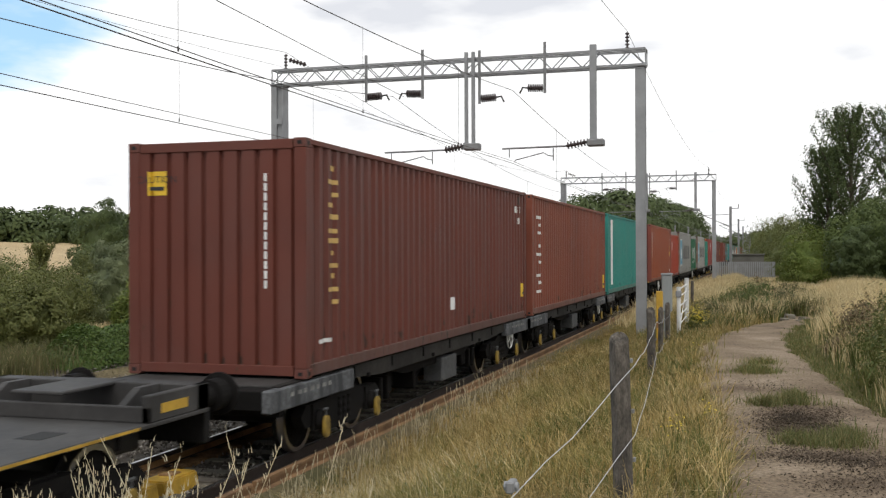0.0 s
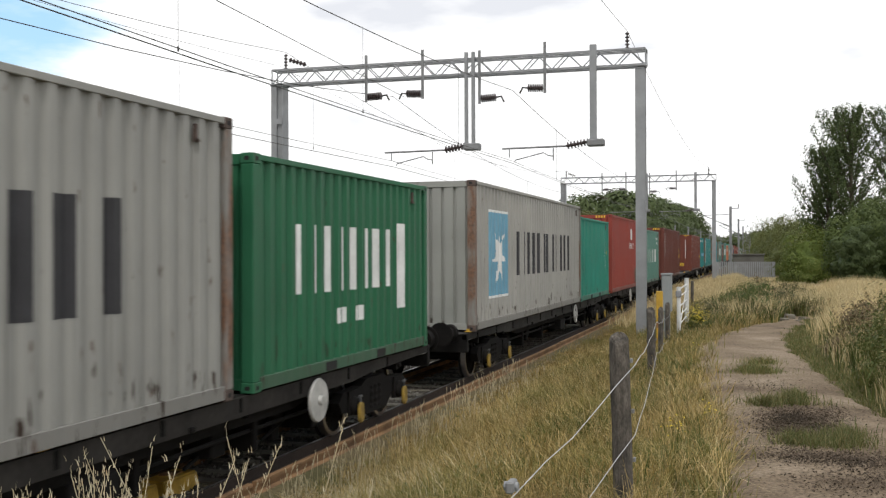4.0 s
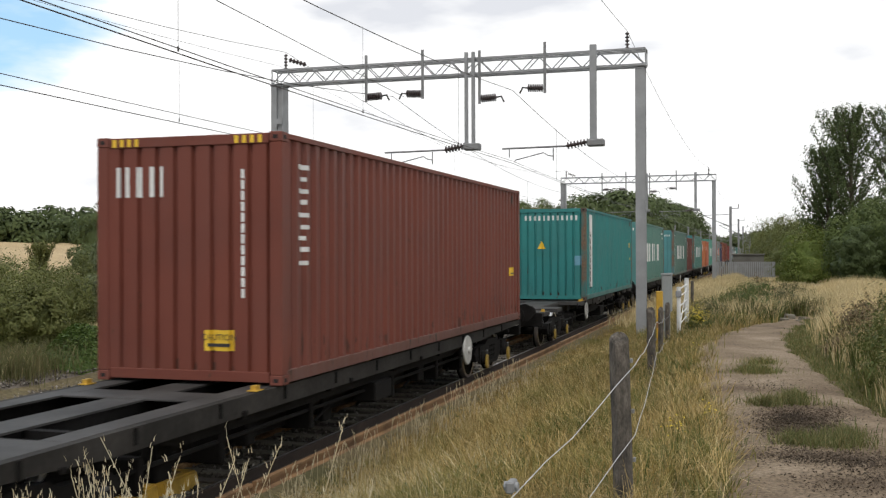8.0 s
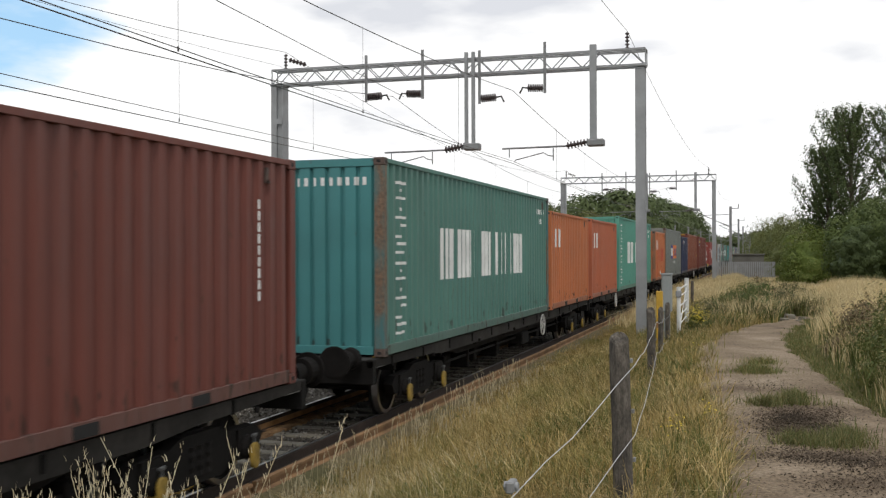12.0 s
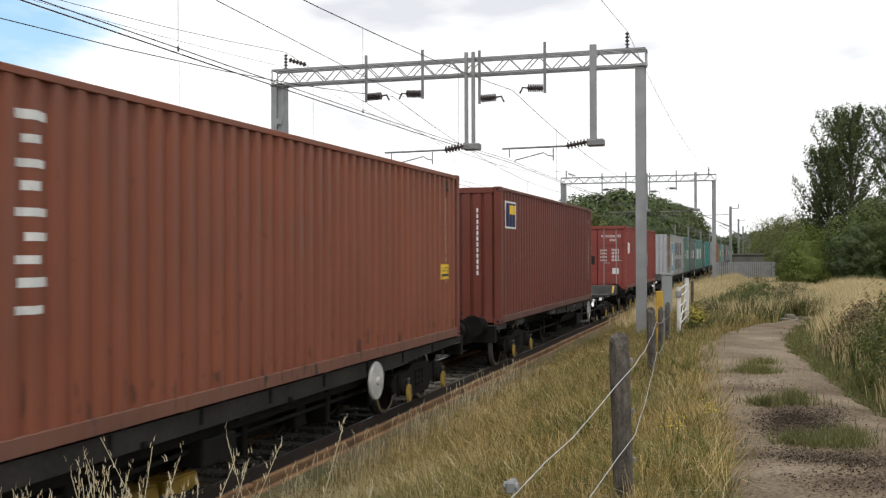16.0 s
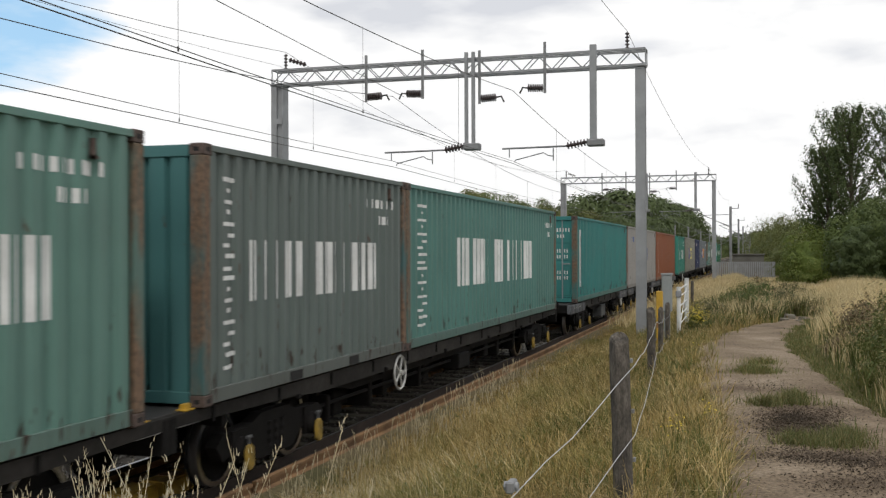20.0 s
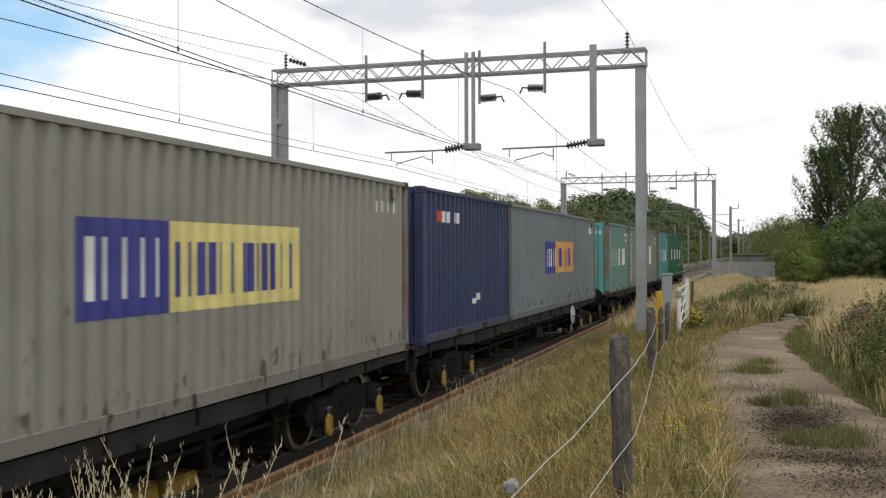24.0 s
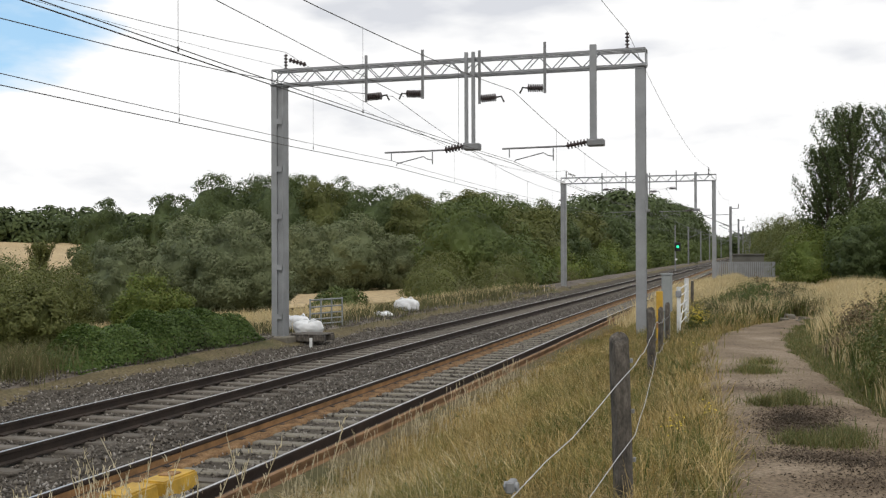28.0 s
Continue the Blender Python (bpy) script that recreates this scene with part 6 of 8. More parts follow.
def wires():
    supports = [FIRST + SPACING * k for k in range(-2, 12)]

    def line(name, x, z_sup, sag, r, label, stagger=0.0, steps=14, last=None):
        bm, pts = bmesh.new(), []
        ss = supports if last is None else supports[:last]
        for k, (a, b) in enumerate(zip(ss, ss[1:])):
            for i in range(steps):
                f = i / steps
                side = stagger * (1 if k % 2 else -1) * (1 - 2 * f)
                pts.append((x + side, a + (b - a) * f, z_sup - sag * 4 * f * (1 - f)))
        tube(bm, pts, r, 5)
        return tagged(part(name, bm, M_WIRE, None), label, "overhead wire", "overhead wires")

    for x, low in ((0.0, 6.10), (-3.52, 5.60)):
        cat = line("catenary_wire", x, 6.98, 6.98 - low, 0.0085, "dark stranded catenary wire above the track", 0.12)
        line("auxiliary_wire", x, 5.03 if x == 0.0 else 5.13, 0.17, 0.0065, "thin auxiliary wire above the contact wire", 0.15)
        line("contact_wire", x, 4.97, 0.17, 0.008, "dark copper contact wire above the track", 0.15)
        bm = bmesh.new()
        for a in supports[:6]:
            for i in range(1, 8):
                f = i / 8
                top = 6.98 - (6.98 - low) * 4 * f * (1 - f)
                foot = 4.98 - 0.17 * 4 * f * (1 - f)
                tube(bm, [(x, a + SPACING * f, foot), (x, a + SPACING * f, top)], 0.004, 3)
                box(bm, x - 0.008, x + 0.008, a + SPACING * f - 0.008, a + SPACING * f + 0.008, foot, foot + 0.06)
        tagged(part("dropper_wires", bm, M_WIRE, None), "thin vertical dropper wires", "overhead wire", kind="stuff")
    line("feeder_wire", -7.0, 8.45, 1.25, 0.0075, "thin feeder wire along the mast tops")
    line("feeder_wire", 3.03, 8.42, 0.75, 0.0065, "thin feeder wire along the mast tops")
    line("return_wire", -7.2, 8.05, 0.81, 0.005, "thin earth wire along the masts")
    bm = tube(bmesh.new(), [(-3.3, 28.0, 6.95), (-3.3, 17.3, 7.23), (-3.3, 0.0, 7.75), (-3.3, -18.6, 8.3)], 0.0085, 5)
    tagged(part("anchor_wire", bm, M_WIRE, None), "dark catenary wire rising to its anchor", "overhead wire", "overhead wires")


portal(FIRST)
portal(FIRST + SPACING)
for k in range(2, 9):
    cantilever(3.3, FIRST + SPACING * k, -1)
    if k > 3:
        cantilever(-7.3, FIRST + SPACING * k, 1)
wires()


# ---- lineside things ----
def lineside():
    # signal
    ob = thing("railway_signal", "slim signal post with a lit green lamp", "railway signal", at=(-6.0, 163.0, 0))
    part("post", boxes((-0.09, 0.09, -0.09, 0.09, -0.4, 6.6)), M_GALV_DARK, ob)
    part("head", boxes((-0.05, 0.85, -0.3, -0.05, 2.6, 4.0), bevel=0.1), M_RUBBER, ob, "black signal head")
    m, n, l, p = node_mat("green_signal_light")
    p.inputs["Base Color"].default_value = (0.05, 0.8, 0.5, 1)
    p.inputs["Emission Color"].default_value, p.inputs["Emission Strength"].default_value = (0.02, 1.0, 0.40, 1), 1.1
    part("lamp", turned(bmesh.new(), [(0.0, 0.2), (-0.06, 0.18), (-0.09, 0.1)], (0.4, -0.31, 3.3), "y", 16), m, ob, "lit green lamp")
    part("foot_plate", boxes((-0.05, 0.3, -0.1, 0.1, 1.2, 1.5)), M_WHITE, ob)

    # yellow magnet ramp between the rails
    ob = thing("track_magnet", "yellow boxed warning magnet between the rails", "track magnet", at=(0.0, 9.0, 0))
    for y0, y1, x0, x1 in ((0.25, 0.85, -0.22, 0.18), (0.93, 1.62, -0.16, 0.22)):
        bm = boxes((x0, x1, y0, y1, -0.2, 0.0))
        for v in bm.verts:
            if v.co.z > -0.1:
                v.co.x *= 0.82
        bmesh.ops.bevel(bm, geom=list(bm.edges), offset=0.02, segments=2, affect="EDGES")
        part("yellow_box", bm, M_YELLOW, ob, "dirty yellow box")
    part("hatch", boxes((-0.07, 0.09, 1.2, 1.42, 0.0, 0.012)), M_RUST, ob)
    part("base_board", boxes((-0.5, 0.5, 0.1, 0.24, -0.21, -0.15), (-0.5, 0.6, 1.66, 1.85, -0.21, -0.14)), M_SLEEPER_OLD, ob, "grey mounting board")

    # palisade enclosure with a low cabin
    ob = thing("palisade_fence", "grey steel palisade fence round an equipment cabin", "fence")
    for x in np.arange(3.1, 7.5, 0.155):
        part("pale", boxes((float(x), float(x) + 0.115, 84.0, 84.03, 0.1, 1.72)), M_GALV, ob)
    for y in np.arange(84.1, 92.0, 0.3):
        part("pale", boxes((7.5, 7.53, float(y), float(y) + 0.14, 0.1, 1.62)), M_GALV, ob)
        part("pale", boxes((3.07, 3.1, float(y), float(y) + 0.14, 0.1, 1.62)), M_GALV, ob)
    for z in (0.45, 1.3):
        part("rail", boxes((3.05, 7.55, 84.04, 84.08, z, z + 0.05)), M_GALV, ob)
    for x in (3.1, 4.6, 6.1, 7.5):
        part("post", boxes((x - 0.05, x + 0.05, 84.08, 84.18, -0.1, 1.5)), M_GALV, ob)
    ob = thing("equipment_cabin", "low olive-grey flat-roofed equipment cabin behind the fence", "cabin")
    part("wall", boxes((4.3, 6.75, 89.0, 91.6, -0.2, 2.2)), M_CABIN, ob)
    part("roof", boxes((4.2, 6.85, 88.9, 91.7, 2.2, 2.32), bevel=0.02), M_CABIN, ob)
    part("door", boxes((4.7, 5.5, 88.97, 89.0, 0.1, 2.0)), M_CABIN, ob, "drab steel door")


def fence_post(x, y, h, w, lean, pointed=False):
    z0 = float(ground_z(x, y))
    ob = thing("fence_post", "weathered grey wooden fence post with stapled wires", "fence post", "wooden fence posts", at=(x, y, z0))
    bm = bmesh.new()
    rng = random.Random(int(x * 100 + y * 10))
    rings = []
    for k in range(9):
        f = k / 8
        rings.append([bm.verts.new((w / 2 * (1 + 0.06 * rng.uniform(-1, 1)) * math.cos(a) * (1.08 if j % 2 else 0.95) + lean * f * h, w / 2 * (1 + 0.06 * rng.uniform(-1, 1)) * math.sin(a), -0.3 + (h + 0.3) * f + (0.02 * math.cos(2 * a) if k == 8 else 0))) for j, a in enumerate([2 * math.pi * q / 10 for q in range(10)])])
    for a, b in zip(rings, rings[1:]):
        for k in range(10):
            bm.faces.new((a[k], a[(k + 1) % 10], b[(k + 1) % 10], b[k]))
    last = rings[-1]
    for shrink, rise in ((0.86, 0.022), (0.55, 0.02), (0.2, 0.008)):
        ring = [bm.verts.new((lean * h + (v.co.x - lean * h) * shrink, v.co.y * shrink, v.co.z + rise)) for v in last]
        for k in range(10):
            bm.faces.new((last[k], last[(k + 1) % 10], ring[(k + 1) % 10], ring[k]))
        last = ring
    bm.faces.new(last)
    part("post", bm, M_WOOD, ob, "weathered grey wood")
    for z in (0.35, 0.62, 0.9):
        part("staple", boxes((w / 2 + lean * z - 0.004, w / 2 + lean * z + 0.012, -0.02, 0.02, z * h - 0.012, z * h + 0.012)), M_GALV_DARK, ob)
    return z0 + h


def fences():
    line = ((5.58, 6.6, 1.13, 0.122, -0.03), (4.94, 14.9, 1.02, 0.115, -0.02), (4.72, 18.6, 0.9, 0.09, 0.01), (4.62, 21.2, 0.9, 0.09, 0.01), (4.4, 30.5, 1.1, 0.11, 0.0), (4.2, 36.0, 1.05, 0.1, 0.02))
    tops = [(x, y, fence_post(x, y, h, w, lean)) for x, y, h, w, lean in line]
    near = (5.045, 3.6, fence_post(5.045, 3.6, 0.70, 0.12, 0.0))
    for drop, r in ((0.14, 0.0028), (0.58, 0.0025)):
        bm = bmesh.new()
        pts = []
        chain = [near] + tops[:4]
        for (x1, y1, z1), (x2, y2, z2) in zip(chain, chain[1:]):
            for k in range(8):
                f = k / 8
                pts.append((x1 + (x2 - x1) * f + 0.06, y1 + (y2 - y1) * f, z1 + (z2 - z1) * f - drop - 0.05 * 4 * f * (1 - f) + 0.012 * math.sin(k * 2.1)))
        tube(bm, pts, r, 5)
        tagged(part("fence_wire", bm, M_FENCEWIRE, None), "slack galvanised fence wire between posts", "fence wire", "fence wires")
    ob = thing("wire_strainer", "small grey steel strainer on the fence wire", "wire strainer", at=(5.24, 4.9, 1.36))
    part("body", boxes((-0.02, 0.02, -0.05, 0.05, -0.03, 0.03), bevel=0.008), M_GALV_DARK, ob)
    part("spool", turned(bmesh.new(), [(-0.035, 0.022), (0.035, 0.022)], (0, 0, 0), "x", 10), M_GALV, ob)

    # yellow marker post and grey cabinet
    ob = thing("marker_post", "dull yellow marker post by the fence", "post", at=(4.58, 20.0, 0.45))
    part("post", boxes((-0.06, 0.06, -0.06, 0.06, -0.2, 1.3), bevel=0.01), M_YELLOW, ob)
    part("band", boxes((-0.062, 0.062, -0.062, 0.062, 0.6, 0.72)), M_RUST, ob)
    ob = thing("line_cabinet", "slim grey steel lineside cabinet on a post", "cabinet", at=(4.55, 22.0, 0.4))
    part("case", boxes((-0.1, 0.1, -0.14, 0.14, 0.85, 1.62), bevel=0.015), M_GREYPOST, ob)
    part("stand", boxes((-0.06, 0.06, -0.06, 0.06, -0.2, 0.85)), M_GREYPOST, ob)
    part("lid", boxes((-0.115, 0.115, -0.155, 0.155, 1.62, 1.65)), M_GREYPOST, ob)

    # white field gate
    ob = thing("field_gate", "white painted steel field gate along the fence", "gate", at=(0, 0, 0))
    y0, y1, xa, xb, zb = 23.2, 27.0, 4.70, 4.62, 0.55
    for y, x, t in ((y0, xa, 1.18), (y1, xb, 1.28)):
        part("gate_post", tube(bmesh.new(), [(x, y, zb - 0.5), (x, y, zb + t)], 0.045 if y == y0 else 0.055, 10), M_GATE, ob, "white gate post")
    for k, z in enumerate((0.15, 0.33, 0.52, 0.73, 0.95, 1.12)):
        part("gate_bar", tube(bmesh.new(), [(xa, y0, zb + z), (xb, y1, zb + z)], 0.014, 8), M_GATE, ob)
    for f in (0.04, 0.96):
        y, x = y0 + (y1 - y0) * f, xa + (xb - xa) * f
        part("gate_stile", boxes((x - 0.02, x + 0.02, y - 0.025, y + 0.025, zb + 0.1, zb + 1.14)), M_GATE, ob)
    part("gate_brace", tube(bmesh.new(), [(xa, y0, zb + 0.15), (xb, y1, zb + 1.1)], 0.010, 8), M_GATE, ob)
    part("latch", boxes((xa - 0.06, xa + 0.06, y0 - 0.08, y0 + 0.05, zb + 0.95, zb + 1.1), bevel=0.02), M_GALV, ob)

    # green field gate and white sacks on the far side
    ob = thing("field_gate", "grey-green steel field gate standing open by the far track", "gate")
    gx0, gy0, gx1, gy1, gz = -8.0, 31.9, -7.55, 33.6, -0.1
    for z in (0.05, 0.2, 0.37, 0.56, 0.78, 1.02):
        part("gate_bar", tube(bmesh.new(), [(gx0, gy0, gz + z), (gx1, gy1, gz + z)], 0.026, 8), M_GREYPOST, ob)
    for f in (0.0, 0.33, 0.66, 1.0):
        x, y = gx0 + (gx1 - gx0) * f, gy0 + (gy1 - gy0) * f
        part("gate_stile", tube(bmesh.new(), [(x, y, gz - 0.1), (x, y, gz + 1.06)], 0.03, 8), M_GREYPOST, ob)


def sack(x, y, lx, ly, lz, turn, label):
    """A slumped bulk bag with folds and lifting loops."""
    ob = thing("bulk_bag", label, "bulk bag", "white bulk bags", at=(x, y, float(ground_z(x, y)) + 0.03))
    ob.rotation_euler = (0, 0, radians(turn))
    bm = bmesh.new()
    bmesh.ops.create_icosphere(bm, subdivisions=4, radius=1.0)
    for v in bm.verts:
        c = v.co
        k = max(abs(c.x), abs(c.y), abs(c.z))
        p = c / (0.45 * k + 0.55)
        p = p * (1 + 0.10 * noise.noise(c * 2.2 + Vector((x, y, 0))) + 0.05 * noise.noise(c * 6))
        v.co = Vector((p.x * lx / 2, p.y * ly / 2, max(0.0, (p.z + 0.8) * lz / 1.9)))
    part("bag", bm, M_BAG, ob, "slumped white woven fabric")
    for s in (-1, 1):
        part("loop", tube(bmesh.new(), [(s * lx * 0.3, -ly * 0.2, lz * 0.85), (s * lx * 0.33, 0, lz * 1.05), (s * lx * 0.3, ly * 0.2, lz * 0.85)], 0.025, 6), M_BAG, ob)
    for f in ob.children:
        for poly in f.data.polygons:
            poly.use_smooth = True


def left_side_things():
    sack(-8.2, 31.2, 0.8, 1.3, 0.5, 40, "white bulk bag slumped beside a gate")
    sack(-7.15, 29.9, 0.75, 0.9, 0.46, -30, "white bulk bag slumped beside a gate")
    sack(-7.9, 41.5, 0.8, 1.1, 0.55, 65, "full white bulk bag on the stony strip")
    sack(-7.9, 38.6, 0.6, 0.85, 0.18, 60, "flat empty white bulk bag on the ground")
    ob = thing("timber_baulk", "weathered timber platform at the mast foot", "timber baulk", at=(-6.6, 28.6, 0.0))
    part("beam", boxes((-0.35, 0.75, -0.5, -0.3, -0.12, 0.06), bevel=0.02), M_WOOD, ob)
    part("beam", boxes((-0.35, 0.75, 0.1, 0.32, -0.12, 0.06), bevel=0.02), M_WOOD, ob)
    part("board", boxes((-0.3, 0.7, -0.5, 0.4, 0.06, 0.1), bevel=0.01), M_WOOD, ob)
    ob = thing("marker_peg", "short white marker peg in the ballast", "marker peg", at=(-5.95, 27.4, -0.25))
    part("peg", boxes((-0.04, 0.04, -0.02, 0.02, 0, 0.3), bevel=0.005), M_WHITE, ob)


lineside()
fences()
left_side_things()


# ---- plants ----
def limbs(bm, base, h, r, rng, n=7, spread=0.5, start=0.25):
    top = Vector(base) + Vector((rng.uniform(-0.03, 0.03) * h, rng.uniform(-0.03, 0.03) * h, h))
    pts = [Vector(base) + (top - Vector(base)) * k / 5 + Vector((rng.uniform(-1, 1), rng.uniform(-1, 1), 0)) * 0.012 * h * (0 < k < 5) for k in range(6)]
    tube(bm, pts, r, 8, r * 0.25)
    for k in range(n):
        f = start + (0.92 - start) * k / max(1, n - 1)
        p = Vector(base) + (top - Vector(base)) * f
        a = 2.4 * k + rng.uniform(-0.4, 0.4)
        ln = spread * h * (1.05 - f) * rng.uniform(0.7, 1.1)
        q = p + Vector((math.cos(a), math.sin(a), rng.uniform(0.5, 1.0))) * ln * 0.6
        e = p + Vector((math.cos(a), math.sin(a), rng.uniform(0.9, 1.4))) * ln
        tube(bm, [p, q, e], r * 0.45 * (1.1 - f), 6, r * 0.08)


def lumps(q, size, rng):
    """Rounded billows with creases between them, and their slope, at the points q."""
    out, slope = np.zeros(len(q)), np.zeros_like(q)
    for wave, share, count in ((size * 1.5, 0.42, 4), (size * 0.6, 0.36, 4), (size * 0.27, 0.22, 4)):
        for _ in range(count):
            k = rng.normal(size=3)
            k *= math.pi / wave / np.linalg.norm(k)
            ph = q @ k + rng.uniform(0, 6.28)
            out += share / count * np.abs(np.sin(ph))
            slope += (share / count * np.sign(np.sin(ph)) * np.cos(ph))[:, None] * k[None, :]
    return out, slope


def crown(name, base, h, rad, z_low, leaf, n_clump, per, material, parent, rng, shape="round", lift=1.0, core=0.9, bumpy=0.62, fuzz=0.12):
    """An uneven billowing crown: small leaves over lumpy boughs, with loose sprays at its outline."""
    bx, by, bz = base
    n = n_clump * per
    mid = z_low + (0.45 if shape != "dome" else 0.12) * (h - z_low)
    lump_seed = int(rng.integers(1 << 30))

    def skin(d):
        radii = np.stack([np.full(len(d), rad), np.full(len(d), rad), np.where(d[:, 2] > 0, h - mid, mid - z_low + 0.05)], 1)
        wide = 1 + 0.16 * np.sin(2 * np.arctan2(d[:, 1], d[:, 0]) + bx + lump_seed % 7) * (1 - np.abs(d[:, 2]))
        q = d * radii * wide[:, None]
        b, g = lumps(q, rad * 0.62, np.random.default_rng(lump_seed))
        q = q * (1 + bumpy * (b - 0.62))[:, None]
        nrm = d / radii
        nrm /= np.linalg.norm(nrm, axis=1)[:, None]
        nrm = nrm - bumpy * rad * 0.5 * g
        return q, nrm / np.linalg.norm(nrm, axis=1)[:, None]

    # boughs: leafy knobs of several sizes set over the lumpy outline
    count = int(min(110, max(26, n / 210)))
    i = np.arange(count) + 0.5
    up, turn = 1 - 2 * i / count, 2.39996 * i + rng.uniform(0, 6.28)
    bd = np.stack([np.cos(turn) * np.sqrt(1 - up * up), np.sin(turn) * np.sqrt(1 - up * up), up], 1) + 0.16 * rng.normal(size=(count, 3))
    bd /= np.linalg.norm(bd, axis=1)[:, None]
    bq, bn = skin(bd)
    knob = rad * rng.uniform(0.7, 1.2, count) * 2.3 / math.sqrt(count)
    bq = bq * rng.uniform(0.80, 0.96, count)[:, None]
    j = rng.choice(count, n, p=knob ** 2 / np.sum(knob ** 2))
    d = rng.normal(size=(n, 3)) + 0.75 * bn[j] + np.array([0, 0, 0.35])
    d /= np.linalg.norm(d, axis=1)[:, None]
    loose = rng.random(n) ** 5
    q = bq[j] + d * (knob[j] * (1 - 0.30 * rng.random(n) ** 2) + loose * fuzz * rad)[:, None]
    q[:, 2] = np.maximum(q[:, 2], z_low - mid)
    nrm = d + rng.normal(scale=0.2, size=(n, 3))
    nrm /= np.linalg.norm(nrm, axis=1)[:, None]
    if core:
        bm = bmesh.new()
        bmesh.ops.create_icosphere(bm, subdivisions=4, radius=1.0)
        cd = np.array([list(v.co) for v in bm.verts])
        cq, _ = skin(cd / np.linalg.norm(cd, axis=1)[:, None])
        for v, c in zip(bm.verts, cq * core * 0.86 + np.array([bx, by, bz + mid])):
            v.co = Vector(c)
        link_mesh("inner_crown", mesh_of("inner_crown", bm), material, parent)
    me = leaves_mesh(name, q + np.array([bx, by, bz + mid]), nrm, leaf * rng.uniform(0.6, 1.4, n), rng)
    return link_mesh(name, me, material, parent)


TREE_SEED = [10]


def tree(x, y, h, rad, material, label, leaf=0.3, clumps=90, per=70, low=0.15, shape="round", category="tree", group="", trunk=None, n_limbs=7, core=0.9, fuzz=0.10):
    TREE_SEED[0] += 1
    rng, rnd = np.random.default_rng(TREE_SEED[0]), random.Random(TREE_SEED[0])
    z = float(ground_z(x, y))
    ob = thing("tree" if category == "tree" else "bush", label, category, group, at=(x, y, z - 0.05))
    bm = bmesh.new()
    limbs(bm, (0, 0, -0.2), h * 0.88, trunk or 0.028 * h, rnd, n_limbs, 0.42 if shape != "tall" else 0.3)
    part("trunk", bm, M_BARK, ob, "grey-brown bark")
    crown("crown", (0, 0, 0), h, rad, low * h, leaf, clumps, per, material, ob, rng, shape, 1.0, core, fuzz=fuzz)
    return ob


def poplar(x, y, h, rad, low, label="tall poplar with airy upright branches of small leaves", group="poplars", n_limb=112, material=None, leaf=0.12):
    """Steep limbs in a rounded outline, with small leaf tufts strung along them."""
    TREE_SEED[0] += 1
    rng, rnd = np.random.default_rng(TREE_SEED[0]), random.Random(TREE_SEED[0])
    z = float(ground_z(x, y))
    ob = thing("tree", label, "tree", group, at=(x, y, z - 0.05))
    bm, tufts = bmesh.new(), []
    tube(bm, [(0, 0, -0.2), (0.05, 0.05, h * 0.5), (0, 0, h * 0.95)], 0.02 * h, 8, 0.003 * h)
    for k in range(n_limb):
        f = rnd.random() ** 0.8
        a = 2.4 * k + rnd.uniform(-0.5, 0.5)
        start = low * 0.75 + (h * 0.86 - low * 0.75) * f
        reach = rad * (1 - max(0.0, (start - low) / (h - low)) ** 2.4) * rnd.uniform(0.3, 1.05)
        rise = min(h - start, reach * rnd.uniform(0.55, 1.35) + 0.3 + 1.4 * f)
        p0, dirv = Vector((0, 0, start)), Vector((math.cos(a), math.sin(a), 0))
        p1, p2 = p0 + dirv * reach * 0.55 + Vector((0, 0, rise * 0.4)), p0 + dirv * reach + Vector((0, 0, rise))
        if k % 2 == 0:
            tube(bm, [p0, p1, p2], 0.045, 4, 0.012)
        for g in (0.3, 0.42, 0.53, 0.63, 0.72, 0.8, 0.88, 0.95, 1.0):
            tufts.append(p0 * (1 - g) ** 2 + p1 * 2 * g * (1 - g) + p2 * g * g)
    part("trunk", bm, M_BARK, ob, "grey-brown bark")
    c = np.array([list(t) for t in tufts])
    per = 19
    d = rng.normal(size=(len(c), per, 3))
    p = c[:, None] + d * np.array([0.10, 0.10, 0.17]) * rng.uniform(0.7, 1.5, (len(c), 1, 1))
    nrm = d + np.array([0, 0, 0.4]) + 0.3 * c[:, None] * np.array([1, 1, 0])
    nrm /= np.linalg.norm(nrm, axis=2)[..., None]
    link_mesh("crown", leaves_mesh("crown", p.reshape(-1, 3), nrm.reshape(-1, 3), leaf * rng.uniform(0.65, 1.35, len(c) * per), rng), material or M_LEAF, ob)


